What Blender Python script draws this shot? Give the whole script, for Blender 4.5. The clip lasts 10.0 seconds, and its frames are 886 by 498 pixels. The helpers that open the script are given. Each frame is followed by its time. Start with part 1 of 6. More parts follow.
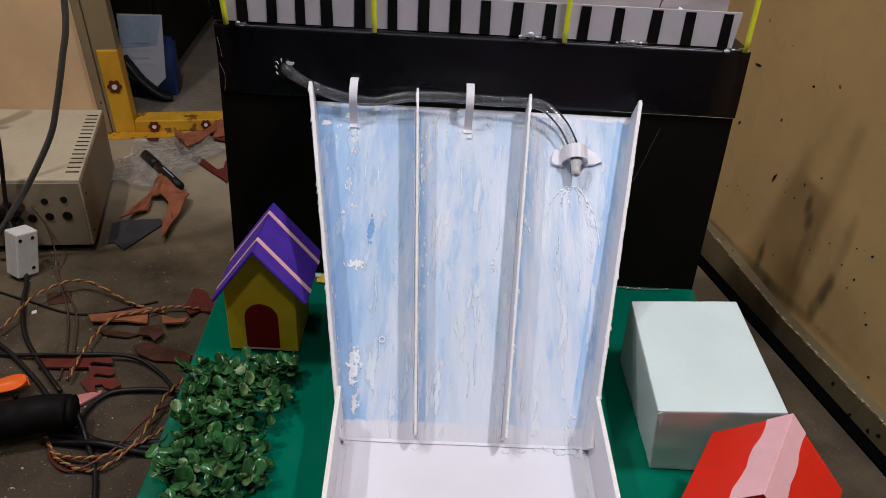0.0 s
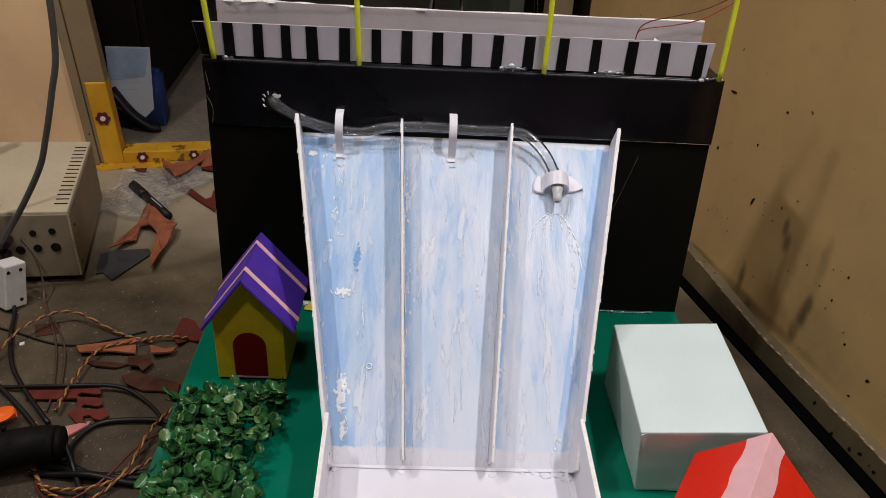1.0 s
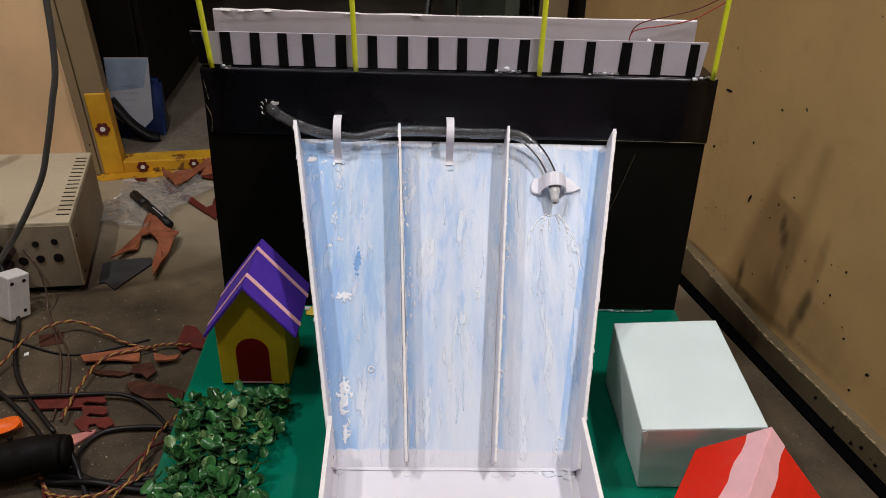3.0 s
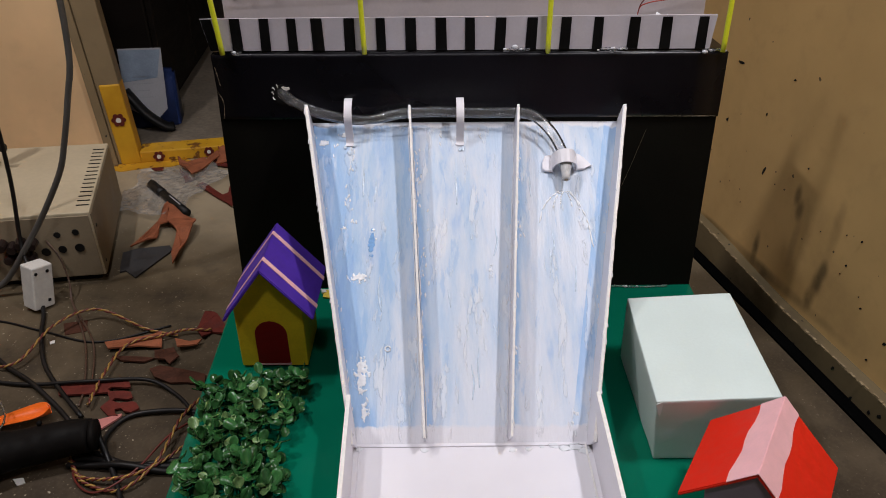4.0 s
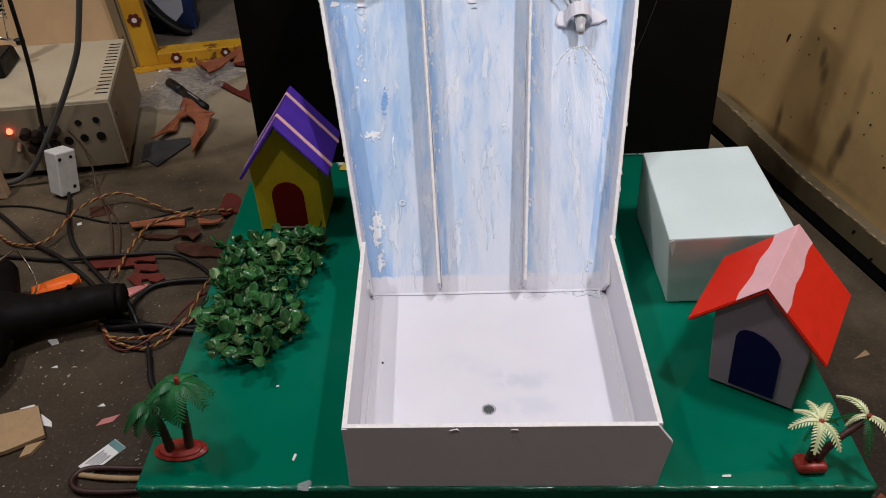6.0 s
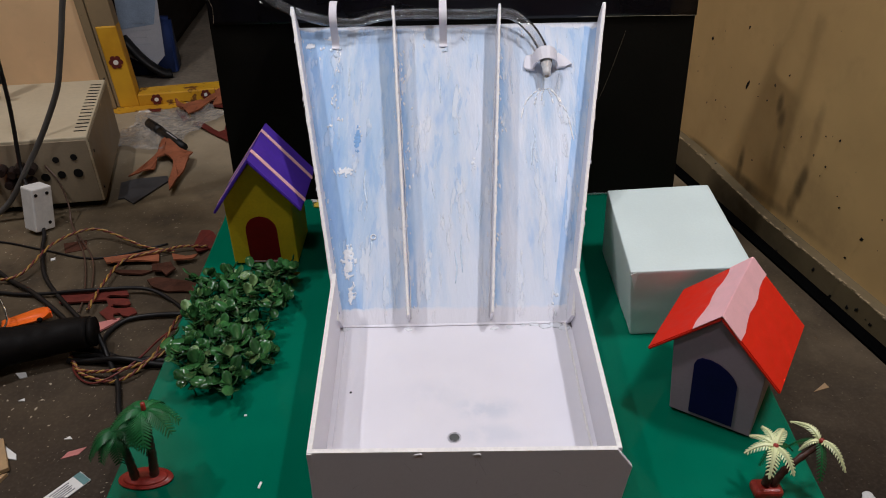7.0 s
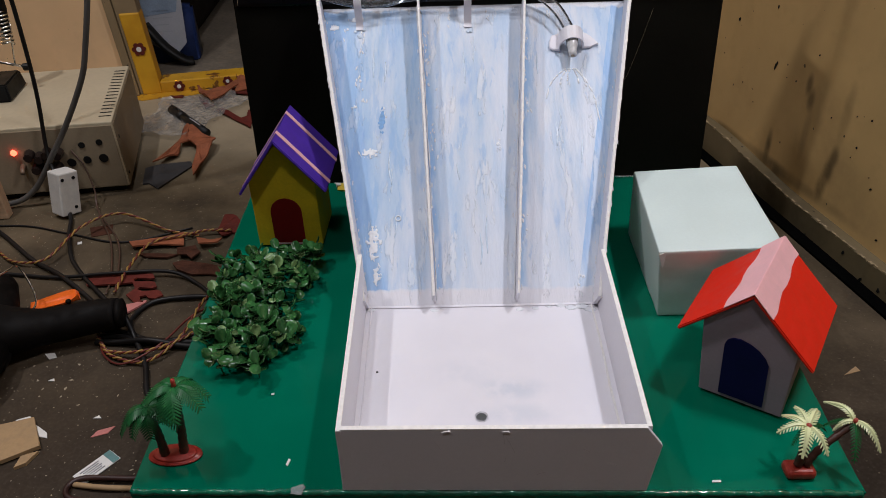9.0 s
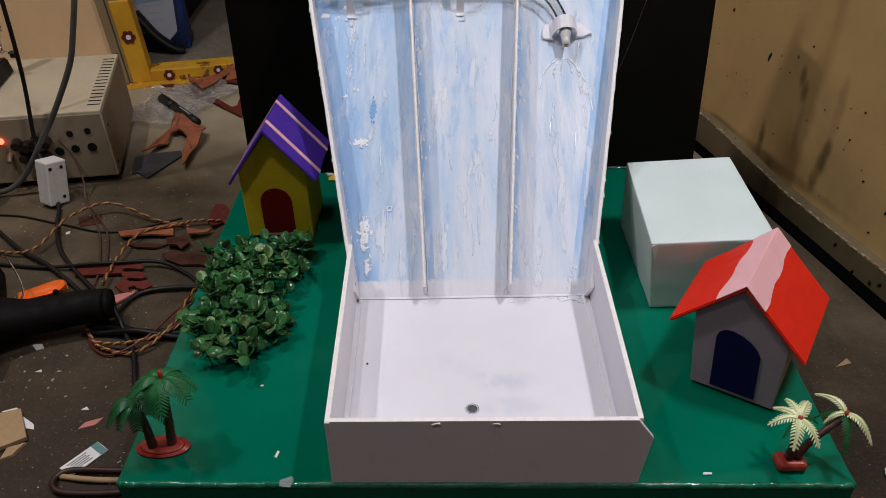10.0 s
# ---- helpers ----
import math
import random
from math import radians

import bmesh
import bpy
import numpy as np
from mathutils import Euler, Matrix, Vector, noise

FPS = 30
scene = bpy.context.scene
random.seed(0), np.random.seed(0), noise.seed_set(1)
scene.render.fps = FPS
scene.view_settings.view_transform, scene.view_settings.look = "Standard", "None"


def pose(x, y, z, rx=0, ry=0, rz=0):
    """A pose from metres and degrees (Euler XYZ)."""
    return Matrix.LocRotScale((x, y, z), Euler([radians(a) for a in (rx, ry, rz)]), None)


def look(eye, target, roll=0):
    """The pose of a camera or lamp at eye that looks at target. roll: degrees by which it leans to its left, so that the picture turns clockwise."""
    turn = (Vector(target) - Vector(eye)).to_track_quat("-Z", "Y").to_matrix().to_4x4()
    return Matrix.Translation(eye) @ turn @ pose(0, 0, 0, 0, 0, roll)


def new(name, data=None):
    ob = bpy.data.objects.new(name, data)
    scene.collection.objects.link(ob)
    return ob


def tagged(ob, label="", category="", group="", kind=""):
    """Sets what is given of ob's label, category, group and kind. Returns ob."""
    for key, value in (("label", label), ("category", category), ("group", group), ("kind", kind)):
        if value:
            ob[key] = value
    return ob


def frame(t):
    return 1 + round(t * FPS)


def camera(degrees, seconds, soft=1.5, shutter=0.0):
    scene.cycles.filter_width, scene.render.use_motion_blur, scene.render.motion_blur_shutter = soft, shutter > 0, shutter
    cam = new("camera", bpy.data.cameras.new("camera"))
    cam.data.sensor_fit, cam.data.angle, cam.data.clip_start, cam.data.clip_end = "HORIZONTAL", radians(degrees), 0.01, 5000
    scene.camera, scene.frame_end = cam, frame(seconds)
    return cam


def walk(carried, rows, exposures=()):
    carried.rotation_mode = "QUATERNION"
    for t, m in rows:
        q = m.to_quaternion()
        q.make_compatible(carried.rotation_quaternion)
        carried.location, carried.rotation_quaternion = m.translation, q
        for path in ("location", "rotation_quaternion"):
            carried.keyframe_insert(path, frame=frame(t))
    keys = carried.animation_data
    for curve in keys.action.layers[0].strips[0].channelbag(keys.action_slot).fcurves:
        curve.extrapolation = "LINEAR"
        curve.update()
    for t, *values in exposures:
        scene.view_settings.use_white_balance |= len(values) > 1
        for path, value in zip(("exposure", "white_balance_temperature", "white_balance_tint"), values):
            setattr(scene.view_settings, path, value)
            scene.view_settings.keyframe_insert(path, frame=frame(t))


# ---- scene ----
cam = camera(62.5, 10.0, soft=0.9, shutter=0.5)
PATH = [
    (0, (-0.052, -0.305, 0.584), (-0.002, 1.395, -0.469), 3.6),
    (0.04, (-0.052, -0.305, 0.584), (-0.001, 1.395, -0.468), 3.6),
    (0.2, (-0.048, -0.313, 0.585), (0.026, 1.423, -0.407), 3.3),
    (0.5, (-0.049, -0.315, 0.594), (0.021, 1.418, -0.401), 3.4),
    (1, (-0.048, -0.317, 0.594), (0.029, 1.418, -0.399), 3.3),
    (1.5, (-0.055, -0.317, 0.597), (-0.007, 1.419, -0.395), 3.3),
    (2, (-0.05, -0.32, 0.596), (0.016, 1.416, -0.395), 3.0),
    (2.2, (-0.0523, -0.3213, 0.5951), (0.0118, 1.4181, -0.3899), 3.0),
    (3.3, (-0.0445, -0.3242, 0.5965), (0.0271, 1.4158, -0.3871), 1.8),
    (3.5, (-0.046, -0.324, 0.596), (0.013, 1.41, -0.401), 1.8),
    (4, (-0.041, -0.333, 0.597), (-0.015, 1.385, -0.428), -0.1),
    (4.2, (-0.038, -0.349, 0.600), (-0.024, 1.403, -0.365), -0.5),
    (4.4, (-0.036, -0.355, 0.608), (-0.025, 1.402, -0.346), -0.8),
    (4.5, (-0.034, -0.358, 0.611), (-0.006, 1.393, -0.355), -0.5),
    (4.6, (-0.031, -0.366, 0.597), (0.056, 1.377, -0.379), 1.1),
    (4.8, (-0.029, -0.362, 0.599), (0.065, 1.343, -0.442), -0.3),
    (5, (-0.013, -0.37, 0.593), (0.038, 1.316, -0.482), -2.7),
    (5.2, (-0.017, -0.385, 0.559), (0.028, 1.293, -0.529), -1.9),
    (5.3, (-0.022, -0.395, 0.53), (0.016, 1.267, -0.582), -1.5),
    (5.4, (-0.029, -0.389, 0.523), (-0.034, 1.219, -0.666), -1.3),
    (5.5, (-0.028, -0.387, 0.524), (-0.057, 1.234, -0.648), -1.9),
    (5.7, (-0.032, -0.388, 0.517), (-0.083, 1.237, -0.648), -2.4),
    (6.8, (-0.014, -0.403, 0.516), (-0.019, 1.274, -0.573), -1.7),
    (7, (-0.016, -0.413, 0.514), (-0.008, 1.284, -0.545), -1.1),
    (7.2, (-0.021, -0.415, 0.512), (-0.050, 1.277, -0.554), -2.1),
    (7.5, (-0.021, -0.415, 0.511), (-0.083, 1.278, -0.553), -2.5),
    (8, (-0.025, -0.411, 0.504), (-0.091, 1.27, -0.578), -2.5),
    (8.5, (-0.027, -0.411, 0.502), (-0.072, 1.274, -0.575), -2.1),
    (9, (-0.025, -0.416, 0.503), (-0.066, 1.267, -0.576), -2.0),
    (9.5, (-0.023, -0.414, 0.501), (-0.046, 1.258, -0.596), -1.3),
    (10, (-0.023, -0.411, 0.499), (-0.046, 1.259, -0.6), -1.5),
]
walk(cam, [(t, look(eye, target, roll)) for t, eye, target, roll in PATH], exposures=[(0.0, 0.07, 6450, 10), (0.5, 0.09, 6650, 10), (1.0, 0.12, 6750, 10), (3.5, 0.13, 6700, 10), (5.0, 0.1, 6600, 10), (7.0, 0.0, 6500, 10), (10.0, 0.0, 6500, 10)])

# ---- light: tube lamps of the room ----
world = bpy.data.worlds.new("world")
scene.world = world
world.use_nodes = True
world.node_tree.nodes["Background"].inputs["Color"].default_value = (0.9, 0.85, 0.75, 1)
world.node_tree.nodes["Background"].inputs["Strength"].default_value = 0.006


def tube_lamp(name, at, along, length, watts, colour, wide=0.05):
    data = bpy.data.lights.new(name, "AREA")
    data.shape, data.size, data.size_y = "RECTANGLE", length, wide
    data.energy, data.color = watts, colour
    ob = new(name, data)
    ob.matrix_world = Matrix.Translation(at) @ Matrix.Rotation(radians(along), 4, "Z")
    return ob


tube_lamp("tube_lamp", (0.53, 0.15, 1.33), 101.3, 0.2, 8.4, (0.95, 0.95, 1.03))
tube_lamp("tube_lamp", (-0.5, 0.5, 1.85), 101.3, 0.16, 5.6, (0.95, 0.95, 1.03))
tube_lamp("tube_lamp", (-0.95, 0.25, 1.8), 101.3, 0.12, 11.2, (0.98, 0.95, 0.97))
tube_lamp("tube_lamp", (-0.15, -0.75, 1.85), 11.3, 0.2, 5.2, (0.95, 0.95, 1.03))

FLOOR = -0.105
ROOM = 11.31


# ---- materials ----
def nodes_of(name):
    m = bpy.data.materials.new(name)
    m.use_nodes = True
    return m, m.node_tree, m.node_tree.nodes["Principled BSDF"]


def mathn(t, op, a, b=None, clamp=False):
    n = t.nodes.new("ShaderNodeMath")
    n.operation, n.use_clamp = op, clamp
    for i, v in enumerate((a, b)):
        if v is None:
            continue
        if isinstance(v, (int, float)):
            n.inputs[i].default_value = v
        else:
            t.links.new(v, n.inputs[i])
    return n.outputs[0]


def noise_of(t, scale, detail=4, rough=0.55, stretch=(1, 1, 1), coord="Object", shift=(0, 0, 0)):
    tc = t.nodes.new("ShaderNodeTexCoord")
    mp = t.nodes.new("ShaderNodeMapping")
    mp.inputs["Scale"].default_value = stretch
    mp.inputs["Location"].default_value = shift
    t.links.new(tc.outputs[coord], mp.inputs["Vector"])
    n = t.nodes.new("ShaderNodeTexNoise")
    n.inputs["Scale"].default_value, n.inputs["Detail"].default_value, n.inputs["Roughness"].default_value = scale, detail, rough
    t.links.new(mp.outputs[0], n.inputs["Vector"])
    return n.outputs["Fac"]


def span(t, v, a, b, c=0.0, d=1.0):
    n = t.nodes.new("ShaderNodeMapRange")
    n.interpolation_type = "SMOOTHSTEP"
    for i, x in enumerate((a, b, c, d)):
        n.inputs[i + 1].default_value = x
    t.links.new(v, n.inputs[0])
    return n.outputs[0]


def mix(t, f, a, b):
    n = t.nodes.new("ShaderNodeMix")
    n.data_type = "RGBA"
    for i, v in ((0, f), (6, a), (7, b)):
        if isinstance(v, (int, float)):
            n.inputs[i].default_value = v
        elif isinstance(v, tuple):
            n.inputs[i].default_value = (*v[:3], 1)
        else:
            t.links.new(v, n.inputs[i])
    return n.outputs[2]


def bump_on(t, p, height, strength, distance=0.001):
    b = t.nodes.new("ShaderNodeBump")
    b.inputs["Strength"].default_value, b.inputs["Distance"].default_value = strength, distance
    t.links.new(height, b.inputs["Height"])
    t.links.new(b.outputs[0], p.inputs["Normal"])


def tone(c, k):
    return tuple(min(1.0, x * k) for x in c)


def plain(name, c, rough=0.5, metal=0.0, var=0.15, scale=30, fine=300, bump=0.1, coat=0.0, dist=0.0005, stretch=(1, 1, 1), rand=0.0, spec=0.5):
    m, t, p = nodes_of(name)
    big, small = noise_of(t, scale, 4, stretch=stretch), noise_of(t, fine, 3, stretch=stretch)
    f = mathn(t, "ADD", mathn(t, "MULTIPLY", big, 0.65), mathn(t, "MULTIPLY", small, 0.35))
    col = mix(t, span(t, f, 0.3, 0.7), tone(c, 1 - var), tone(c, 1 + var))
    if rand:
        oi = t.nodes.new("ShaderNodeObjectInfo")
        col = mix(t, mathn(t, "MULTIPLY", oi.outputs["Random"], rand), col, tone(c, 0.35))
    t.links.new(col, p.inputs["Base Color"])
    t.links.new(span(t, big, 0.3, 0.7, max(0.02, rough * 0.8), min(1, rough * 1.2)), p.inputs["Roughness"])
    p.inputs["Metallic"].default_value, p.inputs["Coat Weight"].default_value = metal, coat
    p.inputs["Coat Roughness"].default_value = 0.08
    p.inputs["Specular IOR Level"].default_value = spec
    if bump:
        bump_on(t, p, f, bump, dist)
    return m


def clear(name, tint, rough=0.05, ior=1.4):
    m, t, p = nodes_of(name)
    p.inputs["Base Color"].default_value = (*tint, 1)
    p.inputs["Transmission Weight"].default_value = 1.0
    p.inputs["IOR"].default_value = ior
    n = noise_of(t, 60, 3)
    t.links.new(span(t, n, 0.3, 0.7, rough * 0.6, rough * 2), p.inputs["Roughness"])
    bump_on(t, p, n, 0.15, 0.001)
    return m


def sheer(name, body, rough, tint, ior=1.45, crease=0.4, gloss_share=1.0):
    """Thin clear plastic: see-through with a faint body, and a gloss that Fresnel drives."""
    m, t, p = nodes_of(name)
    n = noise_of(t, 70, 4)
    p.inputs["Base Color"].default_value = (*tint, 1)
    p.inputs["Roughness"].default_value = 0.5
    clearing = t.nodes.new("ShaderNodeBsdfTransparent")
    clearing.inputs[0].default_value = (0.98, 0.98, 0.985, 1)
    inner = t.nodes.new("ShaderNodeMixShader")
    inner.inputs[0].default_value = body
    t.links.new(clearing.outputs[0], inner.inputs[1])
    t.links.new(p.outputs[0], inner.inputs[2])
    gloss = t.nodes.new("ShaderNodeBsdfGlossy")
    gloss.inputs["Roughness"].default_value = rough
    bp = t.nodes.new("ShaderNodeBump")
    bp.inputs["Strength"].default_value, bp.inputs["Distance"].default_value = crease, 0.002
    t.links.new(n, bp.inputs["Height"])
    t.links.new(bp.outputs[0], gloss.inputs["Normal"])
    fres = t.nodes.new("ShaderNodeFresnel")
    fres.inputs[0].default_value = ior
    both = t.nodes.new("ShaderNodeMixShader")
    t.links.new(mathn(t, "MULTIPLY", fres.outputs[0], gloss_share, True), both.inputs[0])
    t.links.new(inner.outputs[0], both.inputs[1])
    t.links.new(gloss.outputs[0], both.inputs[2])
    t.links.new(both.outputs[0], t.nodes["Material Output"].inputs["Surface"])
    return m


def glow(name, c, strength):
    m, t, p = nodes_of(name)
    p.inputs["Base Color"].default_value = (*c, 1)
    p.inputs["Emission Color"].default_value = (*c, 1)
    p.inputs["Emission Strength"].default_value = strength
    return m


def grit(t, scale, size, rare):
    """Scattered irregular crumbs: 1 on a crumb, 0 between them."""
    tc = t.nodes.new("ShaderNodeTexCoord")
    wob = t.nodes.new("ShaderNodeTexNoise")
    wob.inputs["Scale"].default_value = scale * 2.2
    t.links.new(tc.outputs["Object"], wob.inputs["Vector"])
    add = t.nodes.new("ShaderNodeVectorMath")
    add.operation = "MULTIPLY_ADD"
    add.inputs[1].default_value = (0.5 / scale,) * 3
    t.links.new(wob.outputs["Color"], add.inputs[0])
    t.links.new(tc.outputs["Object"], add.inputs[2])
    v = t.nodes.new("ShaderNodeTexVoronoi")
    v.voronoi_dimensions = "2D"
    v.inputs["Scale"].default_value = scale
    t.links.new(add.outputs[0], v.inputs["Vector"])
    sep = t.nodes.new("ShaderNodeSeparateXYZ")
    t.links.new(v.outputs["Color"], sep.inputs[0])
    some = span(t, sep.outputs[0], rare, rare + 0.02)
    reach = mathn(t, "MULTIPLY", sep.outputs[1], size)
    return mathn(t, "MULTIPLY", mathn(t, "LESS_THAN", v.outputs["Distance"], reach), some)


def concrete():
    m, t, p = nodes_of("stained cement floor")
    big, mid, small = noise_of(t, 2.2, 6, 0.6), noise_of(t, 14, 5, 0.65), noise_of(t, 220, 3)
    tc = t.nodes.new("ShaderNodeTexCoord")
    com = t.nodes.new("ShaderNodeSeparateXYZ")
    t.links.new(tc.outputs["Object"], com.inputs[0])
    # Lifts the falloff on the right side, so the colour is paler there.
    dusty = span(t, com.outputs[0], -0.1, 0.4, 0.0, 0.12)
    # Light falloff put into the colour: dark at the front, paler towards the door.
    painted_falloff = span(t, mathn(t, "ADD", mathn(t, "ADD", com.outputs[1], dusty), mathn(t, "MULTIPLY", mathn(t, "SUBTRACT", big, 0.5), 0.9)), 0.15, 1.15)
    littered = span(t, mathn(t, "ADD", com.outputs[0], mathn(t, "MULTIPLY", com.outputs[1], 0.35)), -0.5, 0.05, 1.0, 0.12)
    # Both stain tones carry the falloff.
    dirty, bare = mix(t, painted_falloff, (0.0165, 0.0107, 0.0065), (0.125, 0.092, 0.052)), mix(t, painted_falloff, (0.038, 0.026, 0.0165), (0.29, 0.222, 0.136))
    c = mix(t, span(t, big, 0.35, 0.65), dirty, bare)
    c = mix(t, mathn(t, "MULTIPLY", span(t, mid, 0.52, 0.72), 0.55), c, (0.035, 0.026, 0.018))
    c = mix(t, mathn(t, "MULTIPLY", span(t, small, 0.4, 0.75), 0.16), c, (0.13, 0.1, 0.07))
    # Paler still towards the door, with a noisy edge.
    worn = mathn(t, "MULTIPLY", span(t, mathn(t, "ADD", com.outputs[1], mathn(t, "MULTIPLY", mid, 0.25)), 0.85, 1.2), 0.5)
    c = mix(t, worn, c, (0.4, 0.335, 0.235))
    specks = noise_of(t, 260, 2, 0.4, shift=(3, 1, 0))
    c = mix(t, mathn(t, "MULTIPLY", span(t, specks, 0.72, 0.78), 0.35), c, (0.34, 0.29, 0.22))
    c = mix(t, mathn(t, "MULTIPLY", grit(t, 70, 0.1, 0.74), littered), c, (0.4, 0.34, 0.25))
    c = mix(t, mathn(t, "MULTIPLY", grit(t, 170, 0.15, 0.8), mathn(t, "MULTIPLY", littered, 0.75)), c, (0.34, 0.29, 0.22))
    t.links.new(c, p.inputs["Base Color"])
    t.links.new(span(t, mid, 0.3, 0.7, 0.5, 0.8), p.inputs["Roughness"])
    p.inputs["Specular IOR Level"].default_value = 0.2
    bump_on(t, p, mathn(t, "ADD", mid, mathn(t, "MULTIPLY", small, 0.5)), 0.25, 0.001)
    return m


def blob(t, uv, x, y, w, h):
    s = t.nodes.new("ShaderNodeSeparateXYZ")
    t.links.new(uv, s.inputs[0])
    dx = mathn(t, "DIVIDE", mathn(t, "SUBTRACT", s.outputs[1], x), w)
    dz = mathn(t, "DIVIDE", mathn(t, "SUBTRACT", s.outputs[2], y), h)
    d = mathn(t, "SQRT", mathn(t, "ADD", mathn(t, "MULTIPLY", dx, dx), mathn(t, "MULTIPLY", dz, dz)))
    return span(t, d, 0.2, 1.0, 1.0, 0.0)


def wall_paint(name, c, dirty, shade_smudges=()):
    m, t, p = nodes_of(name)
    tc = t.nodes.new("ShaderNodeTexCoord")
    big, mid, small = noise_of(t, 3, 5), noise_of(t, 18, 5, 0.6), noise_of(t, 160, 3)
    col = mix(t, span(t, big, 0.3, 0.7), tone(c, 0.86), tone(c, 1.1))
    col = mix(t, mathn(t, "MULTIPLY", span(t, mid, 0.5, 0.75), 0.3 * dirty), col, tone(c, 0.6))
    # Soft dark streaks: shadows put into the paint, broken up by dirt noise.
    for x, z, w, h, k in shade_smudges:
        f = mathn(t, "MULTIPLY", blob(t, tc.outputs["Object"], x, z, w, h), span(t, mid, 0.3, 0.62, 0.6 * k, k))
        col = mix(t, f, col, tone(c, 0.2))
    spots = noise_of(t, 75, 1, 0.3, shift=(5, 2, 7))
    col = mix(t, mathn(t, "MULTIPLY", span(t, spots, 0.77, 0.79), dirty), col, (0.02, 0.015, 0.01))
    t.links.new(col, p.inputs["Base Color"])
    t.links.new(span(t, mid, 0.3, 0.7, 0.4, 0.62), p.inputs["Roughness"])
    bump_on(t, p, mathn(t, "ADD", mid, mathn(t, "MULTIPLY", small, 0.3)), 0.2, 0.001)
    return m


def vinyl():
    m, t, p = nodes_of("glossy green vinyl")
    big, mid = noise_of(t, 4, 4), noise_of(t, 16, 3, stretch=(1, 0.5, 1))
    c = mix(t, span(t, big, 0.3, 0.7), (0.0, 0.118, 0.066), (0.001, 0.15, 0.086))
    t.links.new(c, p.inputs["Base Color"])
    p.inputs["Roughness"].default_value = 0.11
    p.inputs["Specular IOR Level"].default_value = 0.15
    bump_on(t, p, mathn(t, "ADD", big, mathn(t, "MULTIPLY", mid, 0.25)), 0.2, 0.003)
    return m


def brushed_water():
    m, t, p = nodes_of("brushed blue and white paint under clear film")
    tc = t.nodes.new("ShaderNodeTexCoord")
    sep = t.nodes.new("ShaderNodeSeparateXYZ")
    t.links.new(tc.outputs["Object"], sep.inputs[0])
    x, y = sep.outputs[0], sep.outputs[1]
    warp = noise_of(t, 18, 3)
    wx = mathn(t, "ADD", x, mathn(t, "MULTIPLY", mathn(t, "SUBTRACT", warp, 0.5), 0.01))
    wob = t.nodes.new("ShaderNodeCombineXYZ")
    t.links.new(wx, wob.inputs[0])
    t.links.new(y, wob.inputs[1])

    def strokes(sx, sy, shift, detail=4, rough=0.6):
        m = t.nodes.new("ShaderNodeMapping")
        m.inputs["Scale"].default_value, m.inputs["Location"].default_value = (sx, sy, 1), (*shift, 0)
        t.links.new(wob.outputs[0], m.inputs[0])
        n = t.nodes.new("ShaderNodeTexNoise")
        n.inputs["Scale"].default_value, n.inputs["Detail"].default_value, n.inputs["Roughness"].default_value = 1.0, detail, rough
        t.links.new(m.outputs[0], n.inputs[0])
        return n.outputs[0]

    broad, fine = strokes(34, 6, (0, 0)), strokes(95, 9, (3, 1), 4, 0.6)
    patch, dabs = strokes(26, 6, (4, 9), 5, 0.6), strokes(60, 10, (11, 5), 4)

    def beside(x0, slope, reach):
        """1 at a fin's right-hand foot, falling to 0 at reach metres from it."""
        d = mathn(t, "SUBTRACT", x, mathn(t, "ADD", mathn(t, "MULTIPLY", y, slope), x0))
        return mathn(t, "MULTIPLY", span(t, d, 0.004, reach, 1.0, 0.0), span(t, d, -0.001, 0.0, 0.0, 1.0))

    bands = mathn(t, "ADD", mathn(t, "ADD", beside(-0.129, -0.163, 0.04), beside(-0.0525, -0.044, 0.014)), mathn(t, "ADD", beside(0.04, 0.063, 0.014), mathn(t, "MULTIPLY", beside(0.108, 0.183, 0.03), 0.6)))
    left = span(t, x, -0.17, 0.06, 0.13, 0.015)
    ragged = mathn(t, "ADD", y, mathn(t, "MULTIPLY", mathn(t, "SUBTRACT", fine, 0.5), 0.01))
    high = span(t, ragged, 0.015, 0.02, -0.7, 0.0)
    low = span(t, y, 0.02, 0.2, -0.07, 0.02)
    lift = mathn(t, "ADD", mathn(t, "ADD", mathn(t, "ADD", left, low), high), mathn(t, "MULTIPLY", bands, 0.23))
    f = mathn(t, "ADD", mathn(t, "ADD", mathn(t, "MULTIPLY", broad, 0.75), mathn(t, "MULTIPLY", fine, 0.2)), mathn(t, "ADD", lift, 0.04))
    c = mix(t, span(t, f, 0.42, 0.74), (0.655, 0.7, 0.785), (0.42, 0.565, 0.745))
    c = mix(t, mathn(t, "MULTIPLY", span(t, mathn(t, "ADD", patch, lift), 0.6, 0.74), 0.7), c, (0.31, 0.475, 0.73))
    c = mix(t, mathn(t, "MULTIPLY", span(t, mathn(t, "ADD", mathn(t, "MULTIPLY", dabs, 0.8), lift), 0.68, 0.78), 0.6), c, (0.2, 0.345, 0.66))
    white = strokes(44, 6, (17, 2), 4)
    c = mix(t, mathn(t, "MULTIPLY", span(t, white, 0.56, 0.66), 0.45), c, (0.72, 0.745, 0.79))
    c = mix(t, mathn(t, "MULTIPLY", span(t, fine, 0.58, 0.68), 0.22), c, (0.76, 0.78, 0.82))
    crisp, deep = strokes(52, 11, (23, 7), 5, 0.65), strokes(60, 12, (31, 12), 5, 0.65)
    c = mix(t, mathn(t, "MULTIPLY", span(t, crisp, 0.56, 0.61), 0.45), c, (0.78, 0.8, 0.83))
